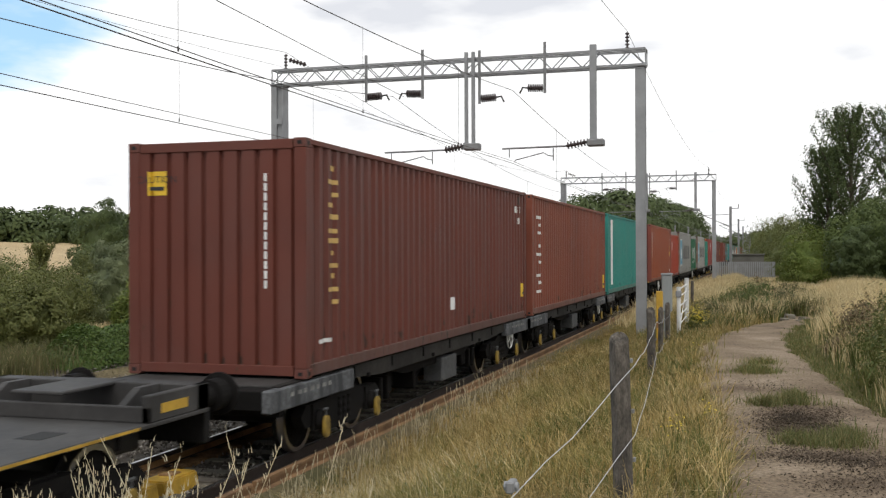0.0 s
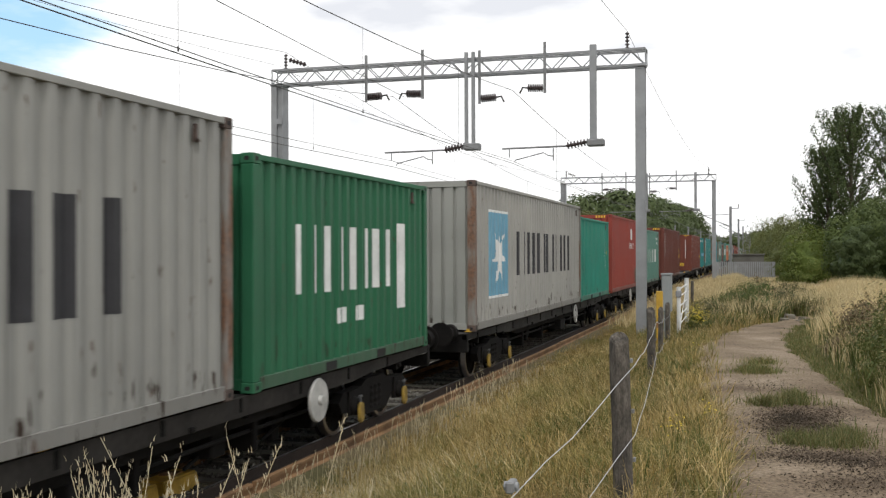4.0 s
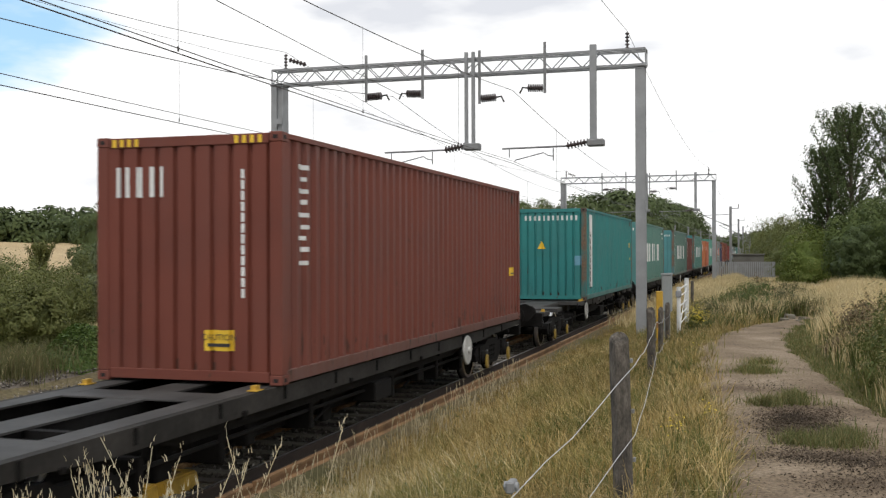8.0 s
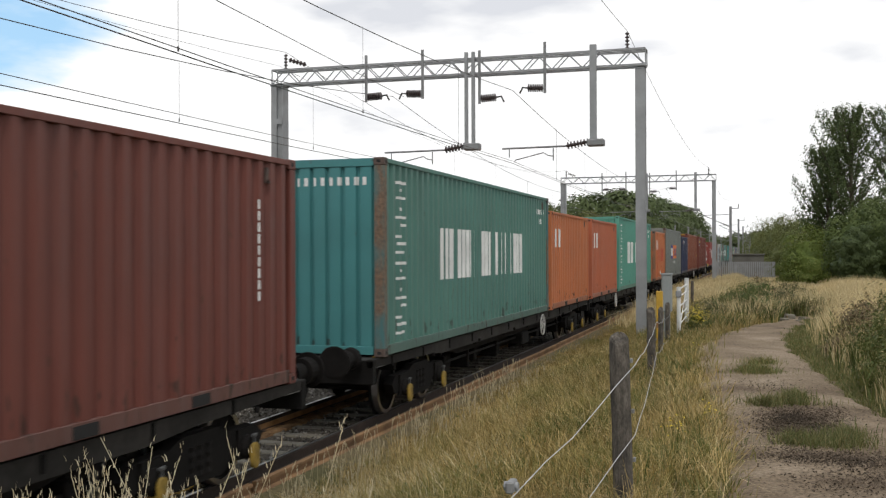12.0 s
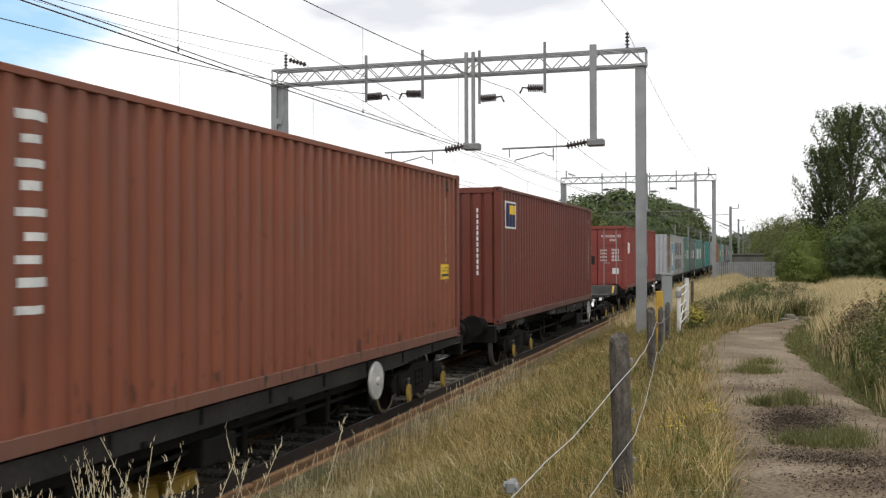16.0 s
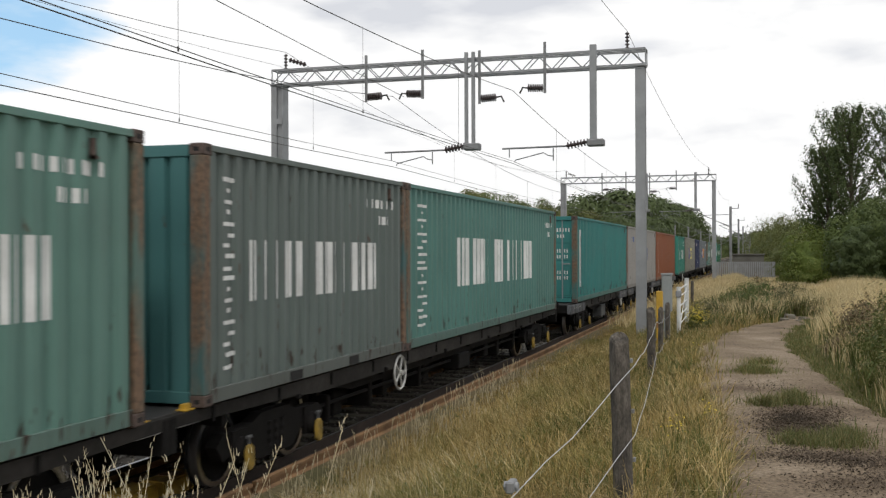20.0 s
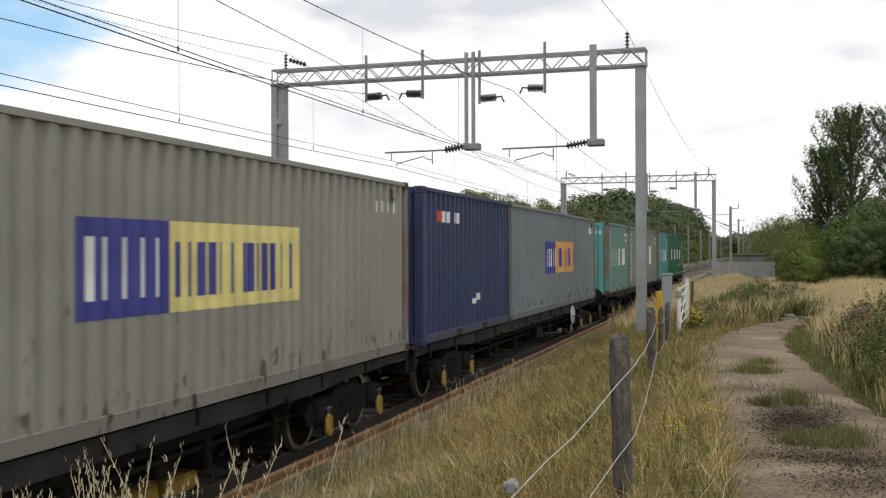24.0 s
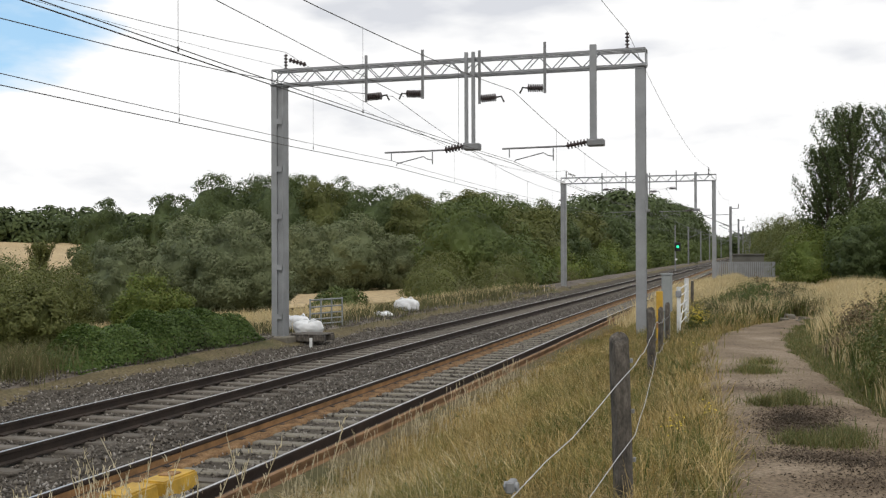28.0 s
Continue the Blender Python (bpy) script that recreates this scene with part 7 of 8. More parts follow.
def woods():
    # willows and thickets between the line and the field
    for x, y, h, r in ((-20.9, 46.5, 5.0, 2.5), (-17.7, 45.0, 4.9, 2.3), (-19.2, 48.5, 5.3, 2.2)):
        tree(x, y, h, r, M_LEAF_GREY, "rounded grey-green willow in the hedge", 0.10, 300, 100, 0.0, group="willows")
    tree(-22.1, 42.0, 4.3, 1.6, M_LEAF_GREY, "small pale grey-green willow in the hedge", 0.085, 200, 110, 0.0, group="willows")
    for x, y, h, r in ((-38.2, 100.0, 7.3, 3.8), (-33.6, 99.0, 7.5, 4.0), (-29.3, 101.0, 5.6, 3.0), (-42.5, 102.0, 6.8, 3.6)):
        tree(x, y, h, r, M_LEAF_GREY, "dark grey-green willow beside a field", 0.18, 280, 70, 0.02, group="willows")
    for x, y, h, r in ((-13.1, 30.0, 2.4, 0.85), (-12.3, 30.6, 1.6, 0.55), (-13.9, 30.4, 1.4, 0.5)):
        tree(x, y, h, r, M_LEAF_YELLOW, "yellow-green young shrub by the hedge", 0.075, 110, 80, 0.0, "round", "bush", "hedge shrubs", fuzz=0.4, core=0.7)
    for x, y, h, r in ((-19.5, 30.5, 2.9, 2.0), (-17.2, 27.5, 2.4, 1.2), (-22.5, 34.0, 2.8, 2.0), (-15.4, 27.5, 2.1, 0.85), (-22.0, 37.0, 2.8, 1.6), (-25.5, 44.0, 3.3, 1.9), (-26.0, 39.0, 3.2, 1.9)):
        tree(x, y, h, r, M_LEAF_OLIVE, "olive-green shrub in the field hedge", 0.08, 170, 90, 0.0, "round", "bush", "hedge shrubs", fuzz=0.32, core=0.75)
    for x, y, h, r in ((-14.3, 66.5, 2.5, 2.3), (-15.6, 71.0, 2.9, 2.2), (-12.6, 45.5, 1.1, 1.2), (-13.0, 80.0, 2.6, 2.4)):
        tree(x, y, h, r, M_LEAF_OLIVE if y > 60 else M_LEAF, "rounded green shrub beside the line", 0.11, 150, 70, 0.0, "dome", "bush", "hedge shrubs")

    # wood behind, from the field edge to the line
    k = 0
    for px, py, h, n in ((-55.5, 106.0, 9.5, 2), (-51.0, 107.0, 13.6, 3), (-46.0, 110.0, 13.9, 3), (-41.0, 111.0, 12.7, 2), (-36.0, 112.0, 11.3, 3), (-31.5, 111.0, 10.6, 2), (-27.0, 110.0, 10.1, 3), (-22.5, 104.0, 9.6, 2)):
        for j in range(n):
            x, y = px + 1.6 * math.sin(2.1 * k), py + 6.0 * j + 2.0 * math.cos(1.7 * k)
            tree(x, y, h + 0.25 * math.sin(3.3 * k), 4.2 + 0.9 * math.cos(2.6 * k), (M_LEAF_DARK, M_LEAF, M_LEAF_DARK, M_LEAF_OLIVE, M_LEAF)[k % 5], "tall dense tree in the wood", 0.20, 300, 60, 0.0, group="wood trees")
            k += 1
    for i in range(22):
        y = 90 + 8.0 * i
        x = -17.5 - 2.5 * math.sin(1.9 * i) - 0.012 * y
        h = 4.9 + 0.4 * math.sin(2.3 * i) + 0.0355 * min(y, 95) + 0.03 * max(0, y - 175)
        tree(x, y, h, 3.9 + 0.5 * math.cos(2.9 * i), (M_LEAF, M_LEAF_DARK, M_LEAF_OLIVE, M_LEAF)[i % 4] if i < 8 else M_LEAF_DARK, "dense green tree beside the line", 0.22 + 0.010 * i, 260, 42, 0.0, group="lineside trees")
    for i in range(10):
        y = 58 + 5.5 * i
        tree(-11.6 - 0.7 * math.sin(2.3 * i), y, 0.9 + 0.4 * math.cos(1.7 * i), 1.1 + 0.4 * math.sin(i), M_COARSE if i % 2 else M_LEAF_OLIVE, "low scrubby bush beside the line", 0.09, 60, 60, 0.0, "dome", "bush", "lineside scrub", fuzz=0.4, core=0.7)
    for i in range(8):
        y = 84 + 17 * i
        tree(-12.3 - 0.6 * math.sin(3 * i), y, 3.4 + 0.8 * math.cos(2 * i), 2.4, M_LEAF_YELLOW if i % 2 else M_LEAF, "low shrub at the foot of the wood", 0.2, 70, 60, 0.0, "dome", "bush", "hedge shrubs")
    # far wood as one body of leaves
    rng = np.random.default_rng(77)
    holder = thing("far_wood", "distant dark green wood along the line", "wood", kind="stuff")
    for i in range(20):
        y = 260 + 26 * i
        crown("crown", (-22 - 0.03 * y + 4 * math.sin(2.2 * i), y, -0.5), 15.0 + 0.8 * math.sin(1.3 * i) + 0.034 * (y - 260), 11.0, 0.0, 1.0, 130, 45, M_LEAF_DARK, holder, rng)

    # trees round the wheat field
    for x, y, h, r in ((-80.5, 124.0, 12.4, 3.3), (-75.5, 128.0, 10.6, 3.0), (-70.5, 124.0, 13.2, 3.4), (-66.0, 123.0, 11.6, 3.4), (-61.0, 120.0, 11.0, 3.6)):
        tree(x, y, h, r, M_LEAF_DARK if h > 8 else M_LEAF, "dark hedgerow tree beside the wheat field", 0.28, 200, 42, 0.05, group="hedgerow trees")
    poplar(-55.1, 78.0, 5.5, 1.55, 2.6, "small open-crowned tree before the wheat field", "hedgerow trees", 60, M_LEAF_OLIVE, 0.13)
    tree(-52.5, 81.0, 5.3, 1.25, M_LEAF_DARK, "small dark round tree before the field", 0.14, 80, 60, 0.5, group="hedgerow trees", fuzz=0.2)
    holder = thing("far_treeline", "faint distant tree line beyond the tracks", "wood", kind="stuff")
    for i in range(26):
        x = -170 + 15 * i
        crown("crown", (x, 900 + 40 * math.sin(2.1 * i), -1.0), 15.0 + 3.0 * math.sin(1.7 * i), 13.0, 0.0, 2.6, 60, 26, M_LEAF_DARK, holder, rng)
    for i in range(16):
        crown("crown", (-13.5 - 1.5 * math.sin(2.4 * i), 185 + 22 * i, -0.5), 5.0 + 1.2 * math.sin(1.9 * i), 4.0, 0.0, 0.45, 60, 40, M_LEAF, holder, rng, "dome")
        crown("crown", (12.5 + 2.0 * math.sin(2.4 * i), 165 + 24 * i, -0.5), 6.0 + 1.5 * math.sin(1.9 * i), 5.0, 0.0, 0.5, 60, 40, M_LEAF_DARK, holder, rng, "dome")
    holder = thing("far_hedge", "distant dark tree line above the wheat field", "wood", kind="stuff")
    for i in range(30):
        a = radians(28 + 1.2 * i)
        d = 430 + 25 * math.sin(2.7 * i)
        x, y = 6 - d * math.sin(a), d * math.cos(a)
        crown("crown", (x, y, float(ground_z(x, y)) - 1), 11.0 + 2.2 * math.sin(1.9 * i), 9.0, 0.0, 1.5, 70, 40, M_LEAF_DARK, holder, rng)

    # right side: poplars over a dark hedge
    for x, y, h, r, low in ((12.3, 75.0, 11.7, 3.7, 3.0), (15.8, 76.5, 11.8, 3.7, 3.0), (19.5, 75.0, 12.0, 3.4, 3.0), (10.9, 76.0, 9.2, 2.3, 2.8)):
        poplar(x, y, h, r, low, material=M_LEAF_DARK)
    for x, y, h, r in ((12.8, 64.0, 4.6, 2.4), (16.6, 62.0, 5.6, 3.2), (14.6, 55.0, 4.2, 2.2), (17.6, 50.0, 4.6, 2.6), (13.6, 70.0, 5.2, 2.6), (17.6, 70.0, 6.2, 3.2)):
        tree(x, y, h, r, M_LEAF if y in (64.0, 50.0, 70.0) else M_LEAF_DARK, "dark dense tree in the hedge", 0.13, 240, 70, 0.0, group="hedge trees")
    tree(11.5, 60.0, 3.3, 1.15, M_LEAF_DARK, "dark rounded conifer-like bush at the hedge foot", 0.10, 200, 60, 0.0, group="hedge trees")
    for x, y, h, r in ((9.6, 72.0, 3.2, 2.0), (10.4, 79.0, 3.4, 2.4), (11.8, 86.0, 4.4, 2.8), (9.4, 97.0, 4.6, 2.5), (8.8, 106.0, 5.4, 3.0), (8.5, 120.0, 5.4, 3.4), (8.0, 150.0, 5.8, 4.0)):
        tree(x, y, h, r, M_LEAF_YELLOW if y < 82 else M_LEAF_OLIVE, "rounded green bush in the hedge", 0.13, 180, 60, 0.0, "dome", "bush", "hedge bushes", fuzz=0.2)


def ivy_bank():
    rng = np.random.default_rng(31)
    n = 70000
    y = rng.uniform(18.6, 27.2, n)
    w = rng.uniform(-1, 1, n)
    hgt = np.interp(y, [18.6, 19.6, 21, 24, 26.5, 27.2], [0.1, 0.4, 0.7, 0.85, 0.75, 0.2])
    x = -8.5 + w * 1.25
    hill = hgt * np.sqrt(np.clip(1 - w * w, 0, 1)) * (1 + 0.2 * np.sin(2.2 * y) + 0.15 * np.sin(4.7 * y + 3 * w))
    z = ground_z(x, y) + hill * rng.uniform(0.75, 1.08, n)
    nrm = np.stack([w, 0.3 * rng.normal(size=n), np.ones(n)], 1) + rng.normal(scale=0.45, size=(n, 3))
    nrm /= np.linalg.norm(nrm, axis=1)[:, None]
    me = leaves_mesh("ivy_mound", np.stack([x, y, z], 1), nrm, rng.uniform(0.035, 0.085, n), rng)
    tagged(link_mesh("ivy_mound", me, M_IVY), "long low mound of dark green ivy by the track", "ivy", kind="stuff")


def on_path(x, y):
    return (x > np.interp(y, PATH_Y, PATH_LEFT) + 0.1) & (x < np.interp(y, PATH_Y, PATH_RIGHT) - 0.1) & (y < 28)


def grass_patch(name, label, n, sampler, hmin, hmax, width, lean, material, seed):
    rng = np.random.default_rng(seed)
    x, y, k = sampler(rng, n)
    z = np.where(on_path(x, y), 0.895, np.where((x > 0.9) & (x < 2.2), shoulder_z(x, y), ground_z(x, y))) - 0.02
    h = rng.uniform(hmin, hmax, len(x)) * k
    w = width * rng.uniform(0.7, 1.4, len(x)) * (1 + 0.05 * np.maximum(y - 8, 0))
    me = blades_mesh(name, np.stack([x, y, z], 1), h, w, rng.uniform(0.1, lean, len(x)), rng)
    return tagged(link_mesh(name, me, material), label, "grass", kind="stuff")


def clumped(rng, n, x0, x1, y0, y1, power=1.6, tufts=700):
    ty = y0 + (y1 - y0) * rng.random(tufts) ** power
    tx = x0 + (x1 - x0) * rng.random(tufts)
    i = rng.integers(0, tufts, n)
    s = 0.10 + 0.010 * ty[i]
    return tx[i] + rng.normal(size=n) * s, ty[i] + rng.normal(size=n) * s, 0.75 + 0.5 * rng.random(tufts)[i]


def off_path(x, y, k):
    keep = ~((x > 5.75) & (x < 8.3) & (y < 26)) & (x > 1.75)
    return x[keep], y[keep], k[keep]


def grasses():
    def verge(rng, n):
        x, y, k = clumped(rng, n, 1.4, 6.4, 2.5, 42, 1.7, 1800)
        edge = np.interp(y, PATH_Y + (42.0,), PATH_LEFT + (7.0,)) + 0.03 + 0.10 * rng.normal(size=len(y))
        keep = (x < edge) & (x > 1.35 + 0.10 * np.sin(3 * y))
        k = k * np.interp(x, [1.4, 1.8, 2.4, 4.0, 5.6, 6.3], [0.2, 0.42, 0.85, 1.0, 0.8, 0.5])
        return x[keep], y[keep], k[keep]
    grass_patch("verge_grass", "long dry straw-coloured grass on the verge", 150000, verge, 0.14, 0.48, 0.0065, 1.35, M_STRAW, 1)
    def green_patches(rng, n):
        x, y, k = clumped(rng, n, 2.6, 5.9, 4.0, 40, 1.5, 230)
        keep = (x < np.interp(y, PATH_Y, PATH_LEFT) - 0.15) & (x > 2.2)
        return x[keep], y[keep], k[keep]
    grass_patch("verge_weeds", "green weeds among the dry verge grass", 24000, verge, 0.08, 0.26, 0.010, 0.9, M_GREEN, 2)
    grass_patch("green_patches", "patches of green grass and vetch in the dry verge", 42000, green_patches, 0.14, 0.40, 0.008, 1.2, M_GREEN, 57)

    def far_verge(rng, n):
        x, y, k = clumped(rng, n, 1.9, 8.5, 36, 84, 1.0, 500)
        return x, y, k * np.interp(x, [2, 4.8, 5.6, 9], [1.1, 1.0, 0.4, 0.3])
    grass_patch("far_verge_grass", "pale dry grass further along the verge", 40000, far_verge, 0.3, 0.75, 0.010, 0.7, M_PALE, 3)

    def right_bank(rng, n):
        x, y, k = clumped(rng, n, 7.6, 12.5, 9, 42, 1.2, 700)
        edge = np.interp(y, PATH_Y, PATH_RIGHT) + 0.22 + 0.25 * smooth_step(y, 13, 17)
        keep = x > edge + 0.12 * rng.normal(size=len(y))
        k = k * np.interp(x - edge, [-0.2, 0.7], [0.55, 1.0]) * np.interp(y, [10, 14, 18, 26, 42], [0.7, 0.85, 1.0, 1.0, 0.8])
        return x[keep], y[keep], k[keep]
    grass_patch("bank_grass", "tall pale dry grass beside the path", 95000, right_bank, 0.35, 0.85, 0.006, 0.6, M_PALE, 4)
    grass_patch("bank_weeds", "dark green nettles and stalks beside the path", 36000, lambda r, n: (lambda t: (t[0][t[1] < 20], t[1][t[1] < 20], t[2][t[1] < 20]))(right_bank(r, n)), 0.3, 0.8, 0.018, 0.5, M_GREEN, 5)

    def path_tufts(rng, n):
        c = np.array([(6.38, 14.3, 0.15, 0.10), (6.30, 14.5, 0.08, 0.16), (6.42, 15.4, 0.10, 0.10), (6.86, 9.0, 0.15, 0.07), (6.68, 9.15, 0.06, 0.10), (7.12, 9.5, 0.07, 0.13), (7.0, 9.25, 0.12, 0.12), (6.62, 11.5, 0.17, 0.06), (6.75, 11.9, 0.06, 0.12), (6.45, 11.3, 0.05, 0.05)])
        i = rng.integers(0, len(c), n)
        far = 1 + 1.6 * rng.random(n) ** 6
        return c[i, 0] + rng.normal(size=n) * c[i, 2] * far, c[i, 1] + rng.normal(size=n) * c[i, 3] * far, rng.uniform(0.5, 1.2, n)
    grass_patch("path_tufts", "short green tufts growing on the path", 9000, path_tufts, 0.04, 0.17, 0.006, 0.9, M_TUFT, 6)

    def left_strip(rng, n):
        x, y, k = clumped(rng, n, -12.5, -7.9, 14, 70, 1.1, 600)
        keep = ~((np.abs(x + 8.5) < 1.1) & (y > 19.0) & (y < 27.2))
        return x[keep], y[keep], k[keep]
    grass_patch("lineside_grass", "coarse brown and green grass between the far track and the hedge", 60000, left_strip, 0.10, 0.42, 0.010, 0.7, M_COARSE, 7)
    grass_patch("lineside_pale_grass", "pale seeding grass by the hedge", 5000, left_strip, 0.3, 0.65, 0.007, 0.5, M_PALE, 8)

    def cess_strip(rng, n):
        return clumped(rng, n, 1.7, 2.4, 4, 60, 1.5, 300)
    grass_patch("cess_grass", "sparse dry grass at the ballast edge", 12000, cess_strip, 0.05, 0.2, 0.005, 0.7, M_STRAW, 9)


def extra_grasses():
    def rail_edge(rng, n):
        x, y, k = clumped(rng, n, 1.15, 2.6, 3, 70, 1.5, 1500)
        keep = x > 1.12
        return x[keep], y[keep], k[keep] * np.interp(x[keep], [1.1, 1.4, 1.7, 2.1, 2.6], [0.08, 0.18, 0.42, 0.85, 1.05])
    grass_patch("rail_edge_grass", "dry straw grass creeping up to the near rail", 80000, rail_edge, 0.12, 0.36, 0.006, 1.3, M_STRAW, 48)

    def bent(rng, n):
        x, y, k = clumped(rng, n, 1.5, 6.3, 2.5, 26, 1.6, 520)
        keep = (x < np.interp(y, PATH_Y, PATH_LEFT)) & (x > 1.5)
        return x[keep], y[keep], k[keep] * np.interp(x[keep], [1.5, 2.4, 6], [0.4, 1.0, 0.9])
    grass_patch("bent_straw", "bleached bent straw among the verge grass", 30000, bent, 0.22, 0.55, 0.0048, 1.9, M_BENT, 46)
    grass_patch("verge_leaves", "broad green leaves low in the verge grass", 14000, bent, 0.08, 0.3, 0.016, 1.3, M_LEAF_OLIVE, 47)

    def path_end(rng, n):
        x, y, k = clumped(rng, n, 4.8, 7.9, 25.6, 38, 1.0, 150)
        keep = x > np.interp(y, [25.6, 27, 30], [4.8, 4.9, 4.6])
        keep &= ~((x > np.interp(y, PATH_Y, PATH_LEFT) - 0.1) & (y < 27.4))
        return x[keep], y[keep], k[keep]
    grass_patch("path_end_weeds", "grey-green weeds and dock leaves at the path end", 15000, path_end, 0.14, 0.5, 0.016, 0.8, M_COARSE, 52)
    grass_patch("path_end_greens", "dark green nettles at the path end", 7000, path_end, 0.12, 0.45, 0.02, 0.8, M_GREEN, 53)
    grass_patch("path_end_straw", "pale dry grass among the weeds at the path end", 9000, path_end, 0.25, 0.65, 0.007, 0.8, M_PALE, 54)

    def front(rng, n):
        x, y, k = clumped(rng, n, 1.6, 4.6, 4.5, 10.5, 1.2, 160)
        keep = (x < np.interp(y, [4.5, 8, 17], [3.6, 3.9, 3.4]) + 0.4 * rng.normal(size=len(x))) & (x > 1.45)
        return x[keep], y[keep], k[keep] * np.interp(x[keep], [1.5, 2.2, 3.5], [0.45, 1.0, 0.9])
    grass_patch("pale_straw", "pale bleached straw heads along the verge front", 9000, front, 0.2, 0.5, 0.0042, 1.5, M_OAT, 51)

    def hedge_gap(rng, n):
        return clumped(rng, n, -18.5, -10.5, 30.5, 42.0, 1.0, 260)
    grass_patch("hedge_gap_grass", "pale uncut grass between the hedge shrubs", 22000, hedge_gap, 0.3, 0.8, 0.010, 0.6, M_PALE, 44)

    def cess_weeds(rng, n):
        return clumped(rng, n, -9.6, -7.3, 12.0, 60.0, 1.2, 160)
    grass_patch("cess_weeds", "small scattered weeds on the stony strip", 9000, cess_weeds, 0.04, 0.16, 0.008, 0.9, M_COARSE, 45)

    def path_edge(rng, n):
        y = rng.uniform(9, 26, n)
        edge = np.interp(y, PATH_Y, PATH_RIGHT)
        return edge + np.abs(rng.normal(size=n)) * np.interp(y, [9, 14, 20, 26], [0.2, 0.3, 0.42, 0.4]) - 0.05 + 0.06 * np.sin(5 * y), y, 0.6 + 0.6 * rng.random(n)
    grass_patch("path_edge_grass", "short green grass along the path edge", 22000, path_edge, 0.03, 0.12, 0.007, 0.9, M_TUFT, 41)

    def brown_bank(rng, n):
        x, y, k = clumped(rng, n, -13.5, -7.8, 12.5, 22.0, 1.0, 320)
        return x, y, k
    grass_patch("bank_dead_grass", "brown dead grass and docks by the ivy", 30000, brown_bank, 0.2, 0.7, 0.009, 0.6, M_COARSE, 42)


def seed_stalks():
    """Tall oat stalks with drooping heads in front of the track."""
    rng = np.random.default_rng(21)
    ob = thing("oat_stalks", "tall pale oat grass stalks with drooping seed heads", "grass", kind="stuff")
    n = 700
    ty = np.concatenate([rng.uniform(2.2, 3.3, 260), rng.uniform(6.0, 22.0, n - 260)])
    tx = np.concatenate([4.2 + 0.24 * rng.normal(size=260), np.interp(ty[260:], [5, 7.5, 22], [1.9, 1.7, 1.5]) + np.abs(rng.normal(size=n - 260)) * 0.5 - 0.2])
    keep = tx > 1.1
    tx, ty = tx[keep], ty[keep]
    n = len(tx)
    z = np.where(tx < 2.2, shoulder_z(tx, ty), ground_z(tx, ty))
    h = np.where(ty < 3.5, rng.uniform(0.95, 1.45, n), rng.uniform(0.15, 0.5, n))
    a = rng.uniform(0, 2 * np.pi, n)
    lean = rng.uniform(0.05, 0.3, n) * h
    base = np.stack([tx, ty, z], 1)
    dirv = np.stack([np.cos(a), np.sin(a), np.zeros(n)], 1)
    verts, quads = [], []
    w = np.array([0.0016, 0.0, 0.0])
    levels = [0.0, 0.4, 0.75, 1.0]
    pts = [base + dirv * (lean * f * f)[:, None] + np.array([0, 0, 1.0]) * (h * f * (1 - 0.06 * f))[:, None] for f in levels]
    v = np.stack([q for p in pts for q in (p - w, p + w)], 1)
    i = 8 * np.arange(n)[:, None, None]
    stems = np_mesh("stems", v, (i + np.array([[0, 1, 3, 2], [2, 3, 5, 4], [4, 5, 7, 6]])[None]).reshape(-1, 4))
    link_mesh("stems", stems, M_OAT, ob)
    m = 26
    f = rng.uniform(0.74, 1.03, (n, m))
    p = base[:, None] + dirv[:, None] * (lean[:, None] * f * f)[..., None] + np.array([0, 0, 1.0]) * (h[:, None] * f * (1 - 0.06 * f))[..., None]
    p = p + rng.normal(scale=0.0045, size=p.shape)
    nr = rng.normal(size=(n * m, 3))
    nr /= np.linalg.norm(nr, axis=1)[:, None]
    q = p.reshape(-1, 3)
    heads = blades_mesh("seed_heads", q, rng.uniform(0.014, 0.030, len(q)), rng.uniform(0.003, 0.0055, len(q)), rng.uniform(0.1, 0.6, len(q)), rng)
    link_mesh("seed_heads", heads, M_OAT, ob)


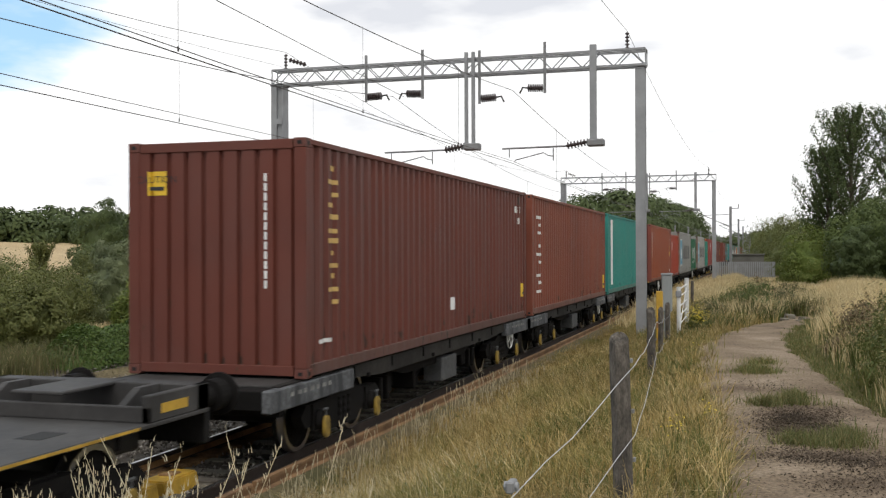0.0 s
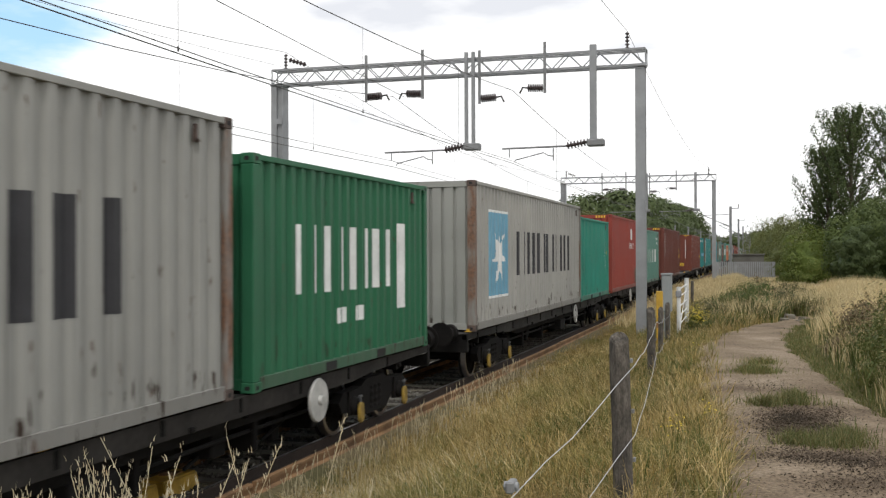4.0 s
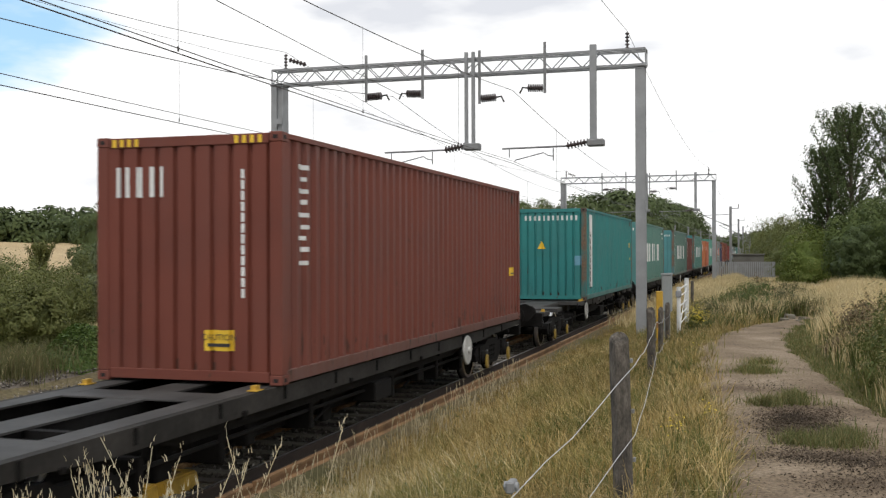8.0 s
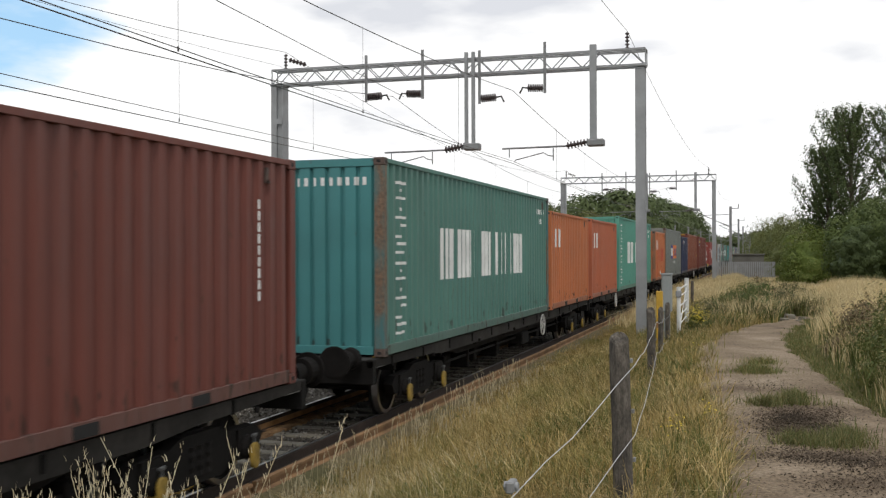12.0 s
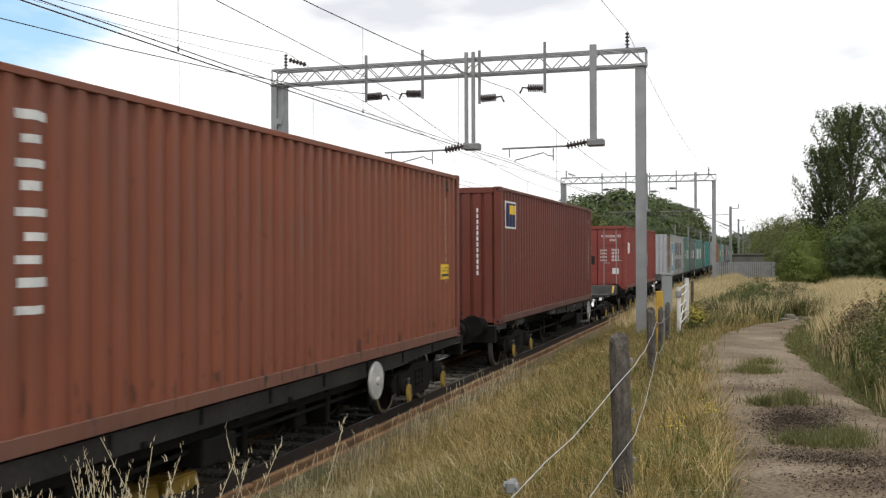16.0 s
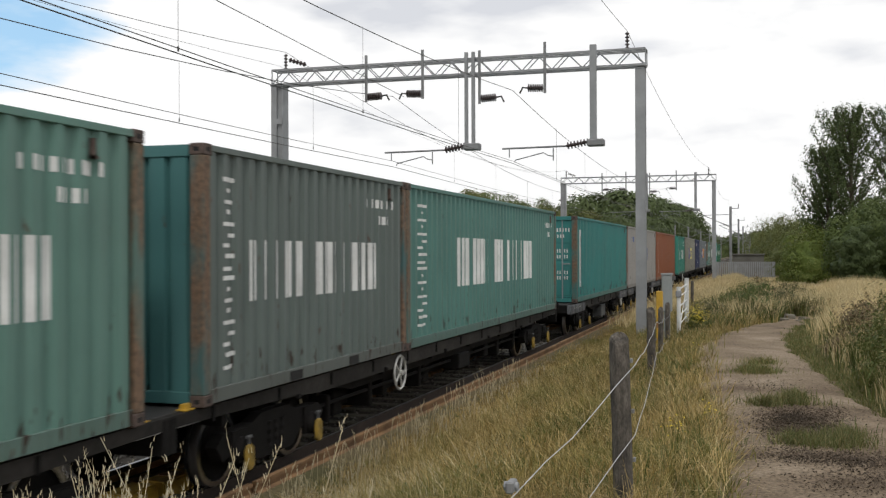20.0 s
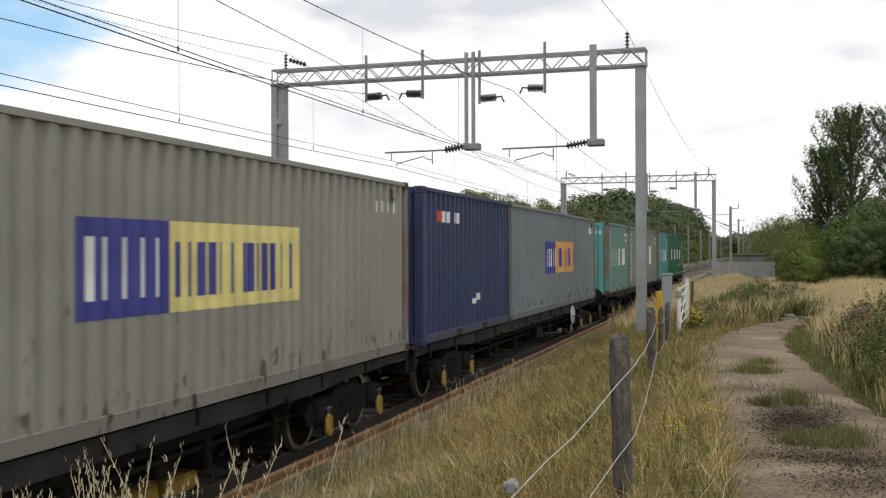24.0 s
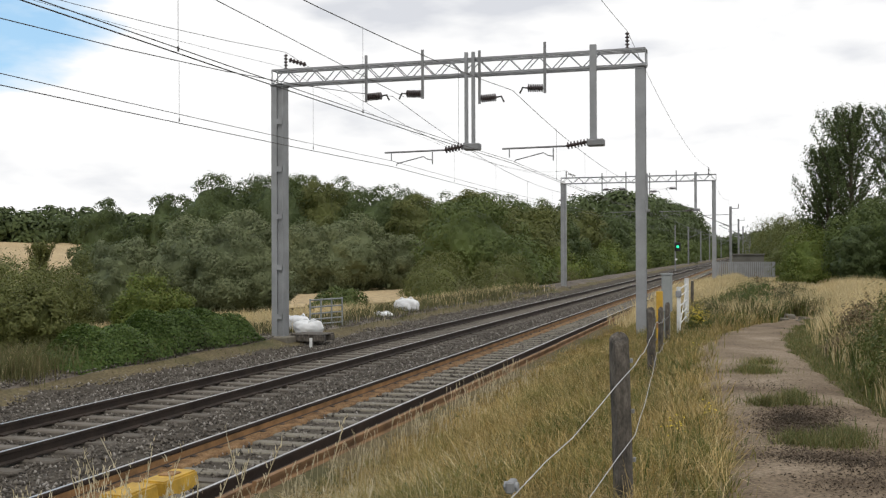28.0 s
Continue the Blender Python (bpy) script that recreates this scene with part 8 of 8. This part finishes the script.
def weeds():
    for x, y, h, r, mat_, lab in ((5.15, 22.6, 0.5, 0.2, M_GREEN, "green ragwort plant with yellow flowers"), (5.3, 26.0, 0.55, 0.4, M_COARSE, "brownish weed clump beside the path"), (5.6, 28.0, 0.6, 0.4, M_LEAF_OLIVE, "grey-green weed bush on the verge"), (6.35, 27.6, 0.75, 0.4, M_LEAF, "dark green weed bush on the verge"), (5.0, 29.5, 0.55, 0.4, M_COARSE, "grey-green weed bush on the verge"), (6.0, 30.5, 0.7, 0.5, M_LEAF_OLIVE, "grey-green weed bush on the verge"), (7.0, 29.5, 0.55, 0.4, M_COARSE, "yellowish weed bush at the path end"), (6.4, 34.0, 0.75, 0.6, M_BROWN, "reddish brown dead docks on the verge"), (7.3, 34.5, 0.6, 0.5, M_COARSE, "brownish weed bush at the path end"), (8.15, 13.0, 0.9, 0.5, M_GREEN, "leafy nettle clump beside the path"), (8.3, 15.5, 1.0, 0.6, M_GREEN, "leafy nettle clump beside the path"), (8.6, 11.0, 1.0, 0.5, M_GREEN, "leafy nettle clump beside the path"), (8.0, 17.5, 0.8, 0.45, M_BROWN, "brown dead dock stalks on the verge")):
        tree(x, y, h, r, mat_, lab, 0.036, 90, 90, 0.0, "dome", "weeds", "weed clumps", trunk=0.012, core=0.7, fuzz=0.55)
    rng = np.random.default_rng(8)
    for x, y, n, s in ((5.13, 22.5, 300, 0.12), (5.8, 7.9, 16, 0.04), (5.98, 8.7, 14, 0.04), (5.5, 15.0, 10, 0.05)):
        z = float(ground_z(x, y)) + (0.5 if y > 20 else 0.42)
        p = np.array([x, y, z]) + rng.normal(size=(n, 3)) * s * np.array([1, 1, 0.9])
        me = leaves_mesh("ragwort_flowers", p, np.tile(np.array([[0.0, -0.3, 0.95]]), (n, 1)), rng.uniform(0.02, 0.045, n) * (1 if y > 20 else 0.6), rng)
        tagged(link_mesh("ragwort_flowers", me, M_FLOWER), "small yellow ragwort flowers on the verge", "flowers", kind="stuff")


def rubble():
    rnd = random.Random(12)
    for x, y, w in ((6.75, 26.2, 0.26), (7.1, 26.6, 0.34), (6.95, 25.8, 0.2), (7.35, 26.1, 0.24), (7.25, 25.6, 0.14)):
        ob = thing("concrete_lump", "broken pale concrete lump at the end of the path", "rubble", "concrete lumps", at=(x, y, 0.84))
        bm = boxes((-w / 2, w / 2, -w * 0.35, w * 0.35, 0.0, w * 0.38), bevel=w * 0.08)
        for v in bm.verts:
            v.co += Vector((rnd.uniform(-1, 1), rnd.uniform(-1, 1), rnd.uniform(-0.6, 0.6))) * w * 0.06
        part("lump", bm, M_SLEEPER, ob)
        ob.rotation_euler = (0, 0, rnd.uniform(0, 3))


def dirt_patch():
    """Dark earth crumbs and litter thrown over the worn middle of the path; the nearest also stand in for shade."""
    rng = np.random.default_rng(4)
    p = []
    for cx, cy, sx, sy, n in ((6.72, 10.4, 0.20, 0.48, 6800), (7.0, 8.45, 0.34, 0.18, 3600), (7.45, 8.0, 0.25, 0.5, 900), (7.1, 7.6, 0.30, 0.22, 1500), (6.68, 9.6, 0.16, 0.40, 3600), (6.5, 12.9, 0.22, 0.35, 500), (7.0, 10.9, 0.16, 0.3, 900), (6.7, 11.0, 0.4, 2.4, 500)):
        x, y = cx + sx * rng.normal(size=n), cy + sy * rng.normal(size=n)
        p.append(np.stack([x, y, 0.903 + 0.012 * np.sin(2.1 * x + 0.8 * y) + 0.008 * rng.random(n)], 1))
    p = np.concatenate(p)
    nr = np.array([0, 0, 1.0]) + 0.35 * rng.normal(size=p.shape)
    nr /= np.linalg.norm(nr, axis=1)[:, None]
    me = leaves_mesh("earth_litter", p, nr, rng.uniform(0.008, 0.026, len(p)), rng)
    tagged(link_mesh("earth_litter", me, M_DIRT), "dark earth crumbs scattered on the path", "earth", kind="stuff")


def bank_seed_heads():
    """Pale flower heads on the stalks beside the path."""
    rng = np.random.default_rng(61)
    n = 1700
    y = rng.uniform(9.5, 22.0, n)
    x = np.interp(y, PATH_Y, PATH_RIGHT) + 0.35 + np.abs(rng.normal(size=n)) * 0.9
    p = np.stack([x, y, ground_z(x, y) + rng.uniform(0.35, 0.95, n)], 1)
    nr = rng.normal(size=(n, 3))
    nr /= np.linalg.norm(nr, axis=1)[:, None]
    me = leaves_mesh("seed_heads", p, nr, rng.uniform(0.010, 0.024, n), rng)
    tagged(link_mesh("seed_heads", me, M_PALE), "pale seed heads on the stalks beside the path", "grass", kind="stuff")


bank_seed_heads()
woods()
ivy_bank()
dirt_patch()
rubble()
weeds()
grasses()
extra_grasses()
seed_stalks()


# ---- what moves ----
def motions():
    """The whole train rolls by at one speed; each wheelset turns while it is near."""
    for ob, s, z in TRAIN:
        walk(ob, [(t, pose(0, s - SPEED * t, z)) for t in (0.0, SECONDS / 2, SECONDS)])
    start = {ob: s for ob, s, z in TRAIN}
    turn = SPEED / WR
    for w, y, wagon in WHEELS:
        s = start[wagon] + y
        f0 = max(0, math.ceil((s - 55.0) / SPEED * FPS))
        f1 = min(int(SECONDS * FPS), math.floor((s + 4.0) / SPEED * FPS))
        if f1 <= f0:
            walk(w, [(0.0, pose(0, y, WR)), (SECONDS, pose(0, y, WR))])
            continue
        rows = [] if f0 == 0 else [(0.0, pose(0, y, WR))]
        for f in range(f0, f1 + 1):
            rows.append((f / FPS, pose(0, y, WR) @ Matrix.Rotation(turn * (f - f0) / FPS, 4, "X")))
        if f1 < SECONDS * FPS:
            rows.append((SECONDS, rows[-1][1]))
        walk(w, rows)


motions()
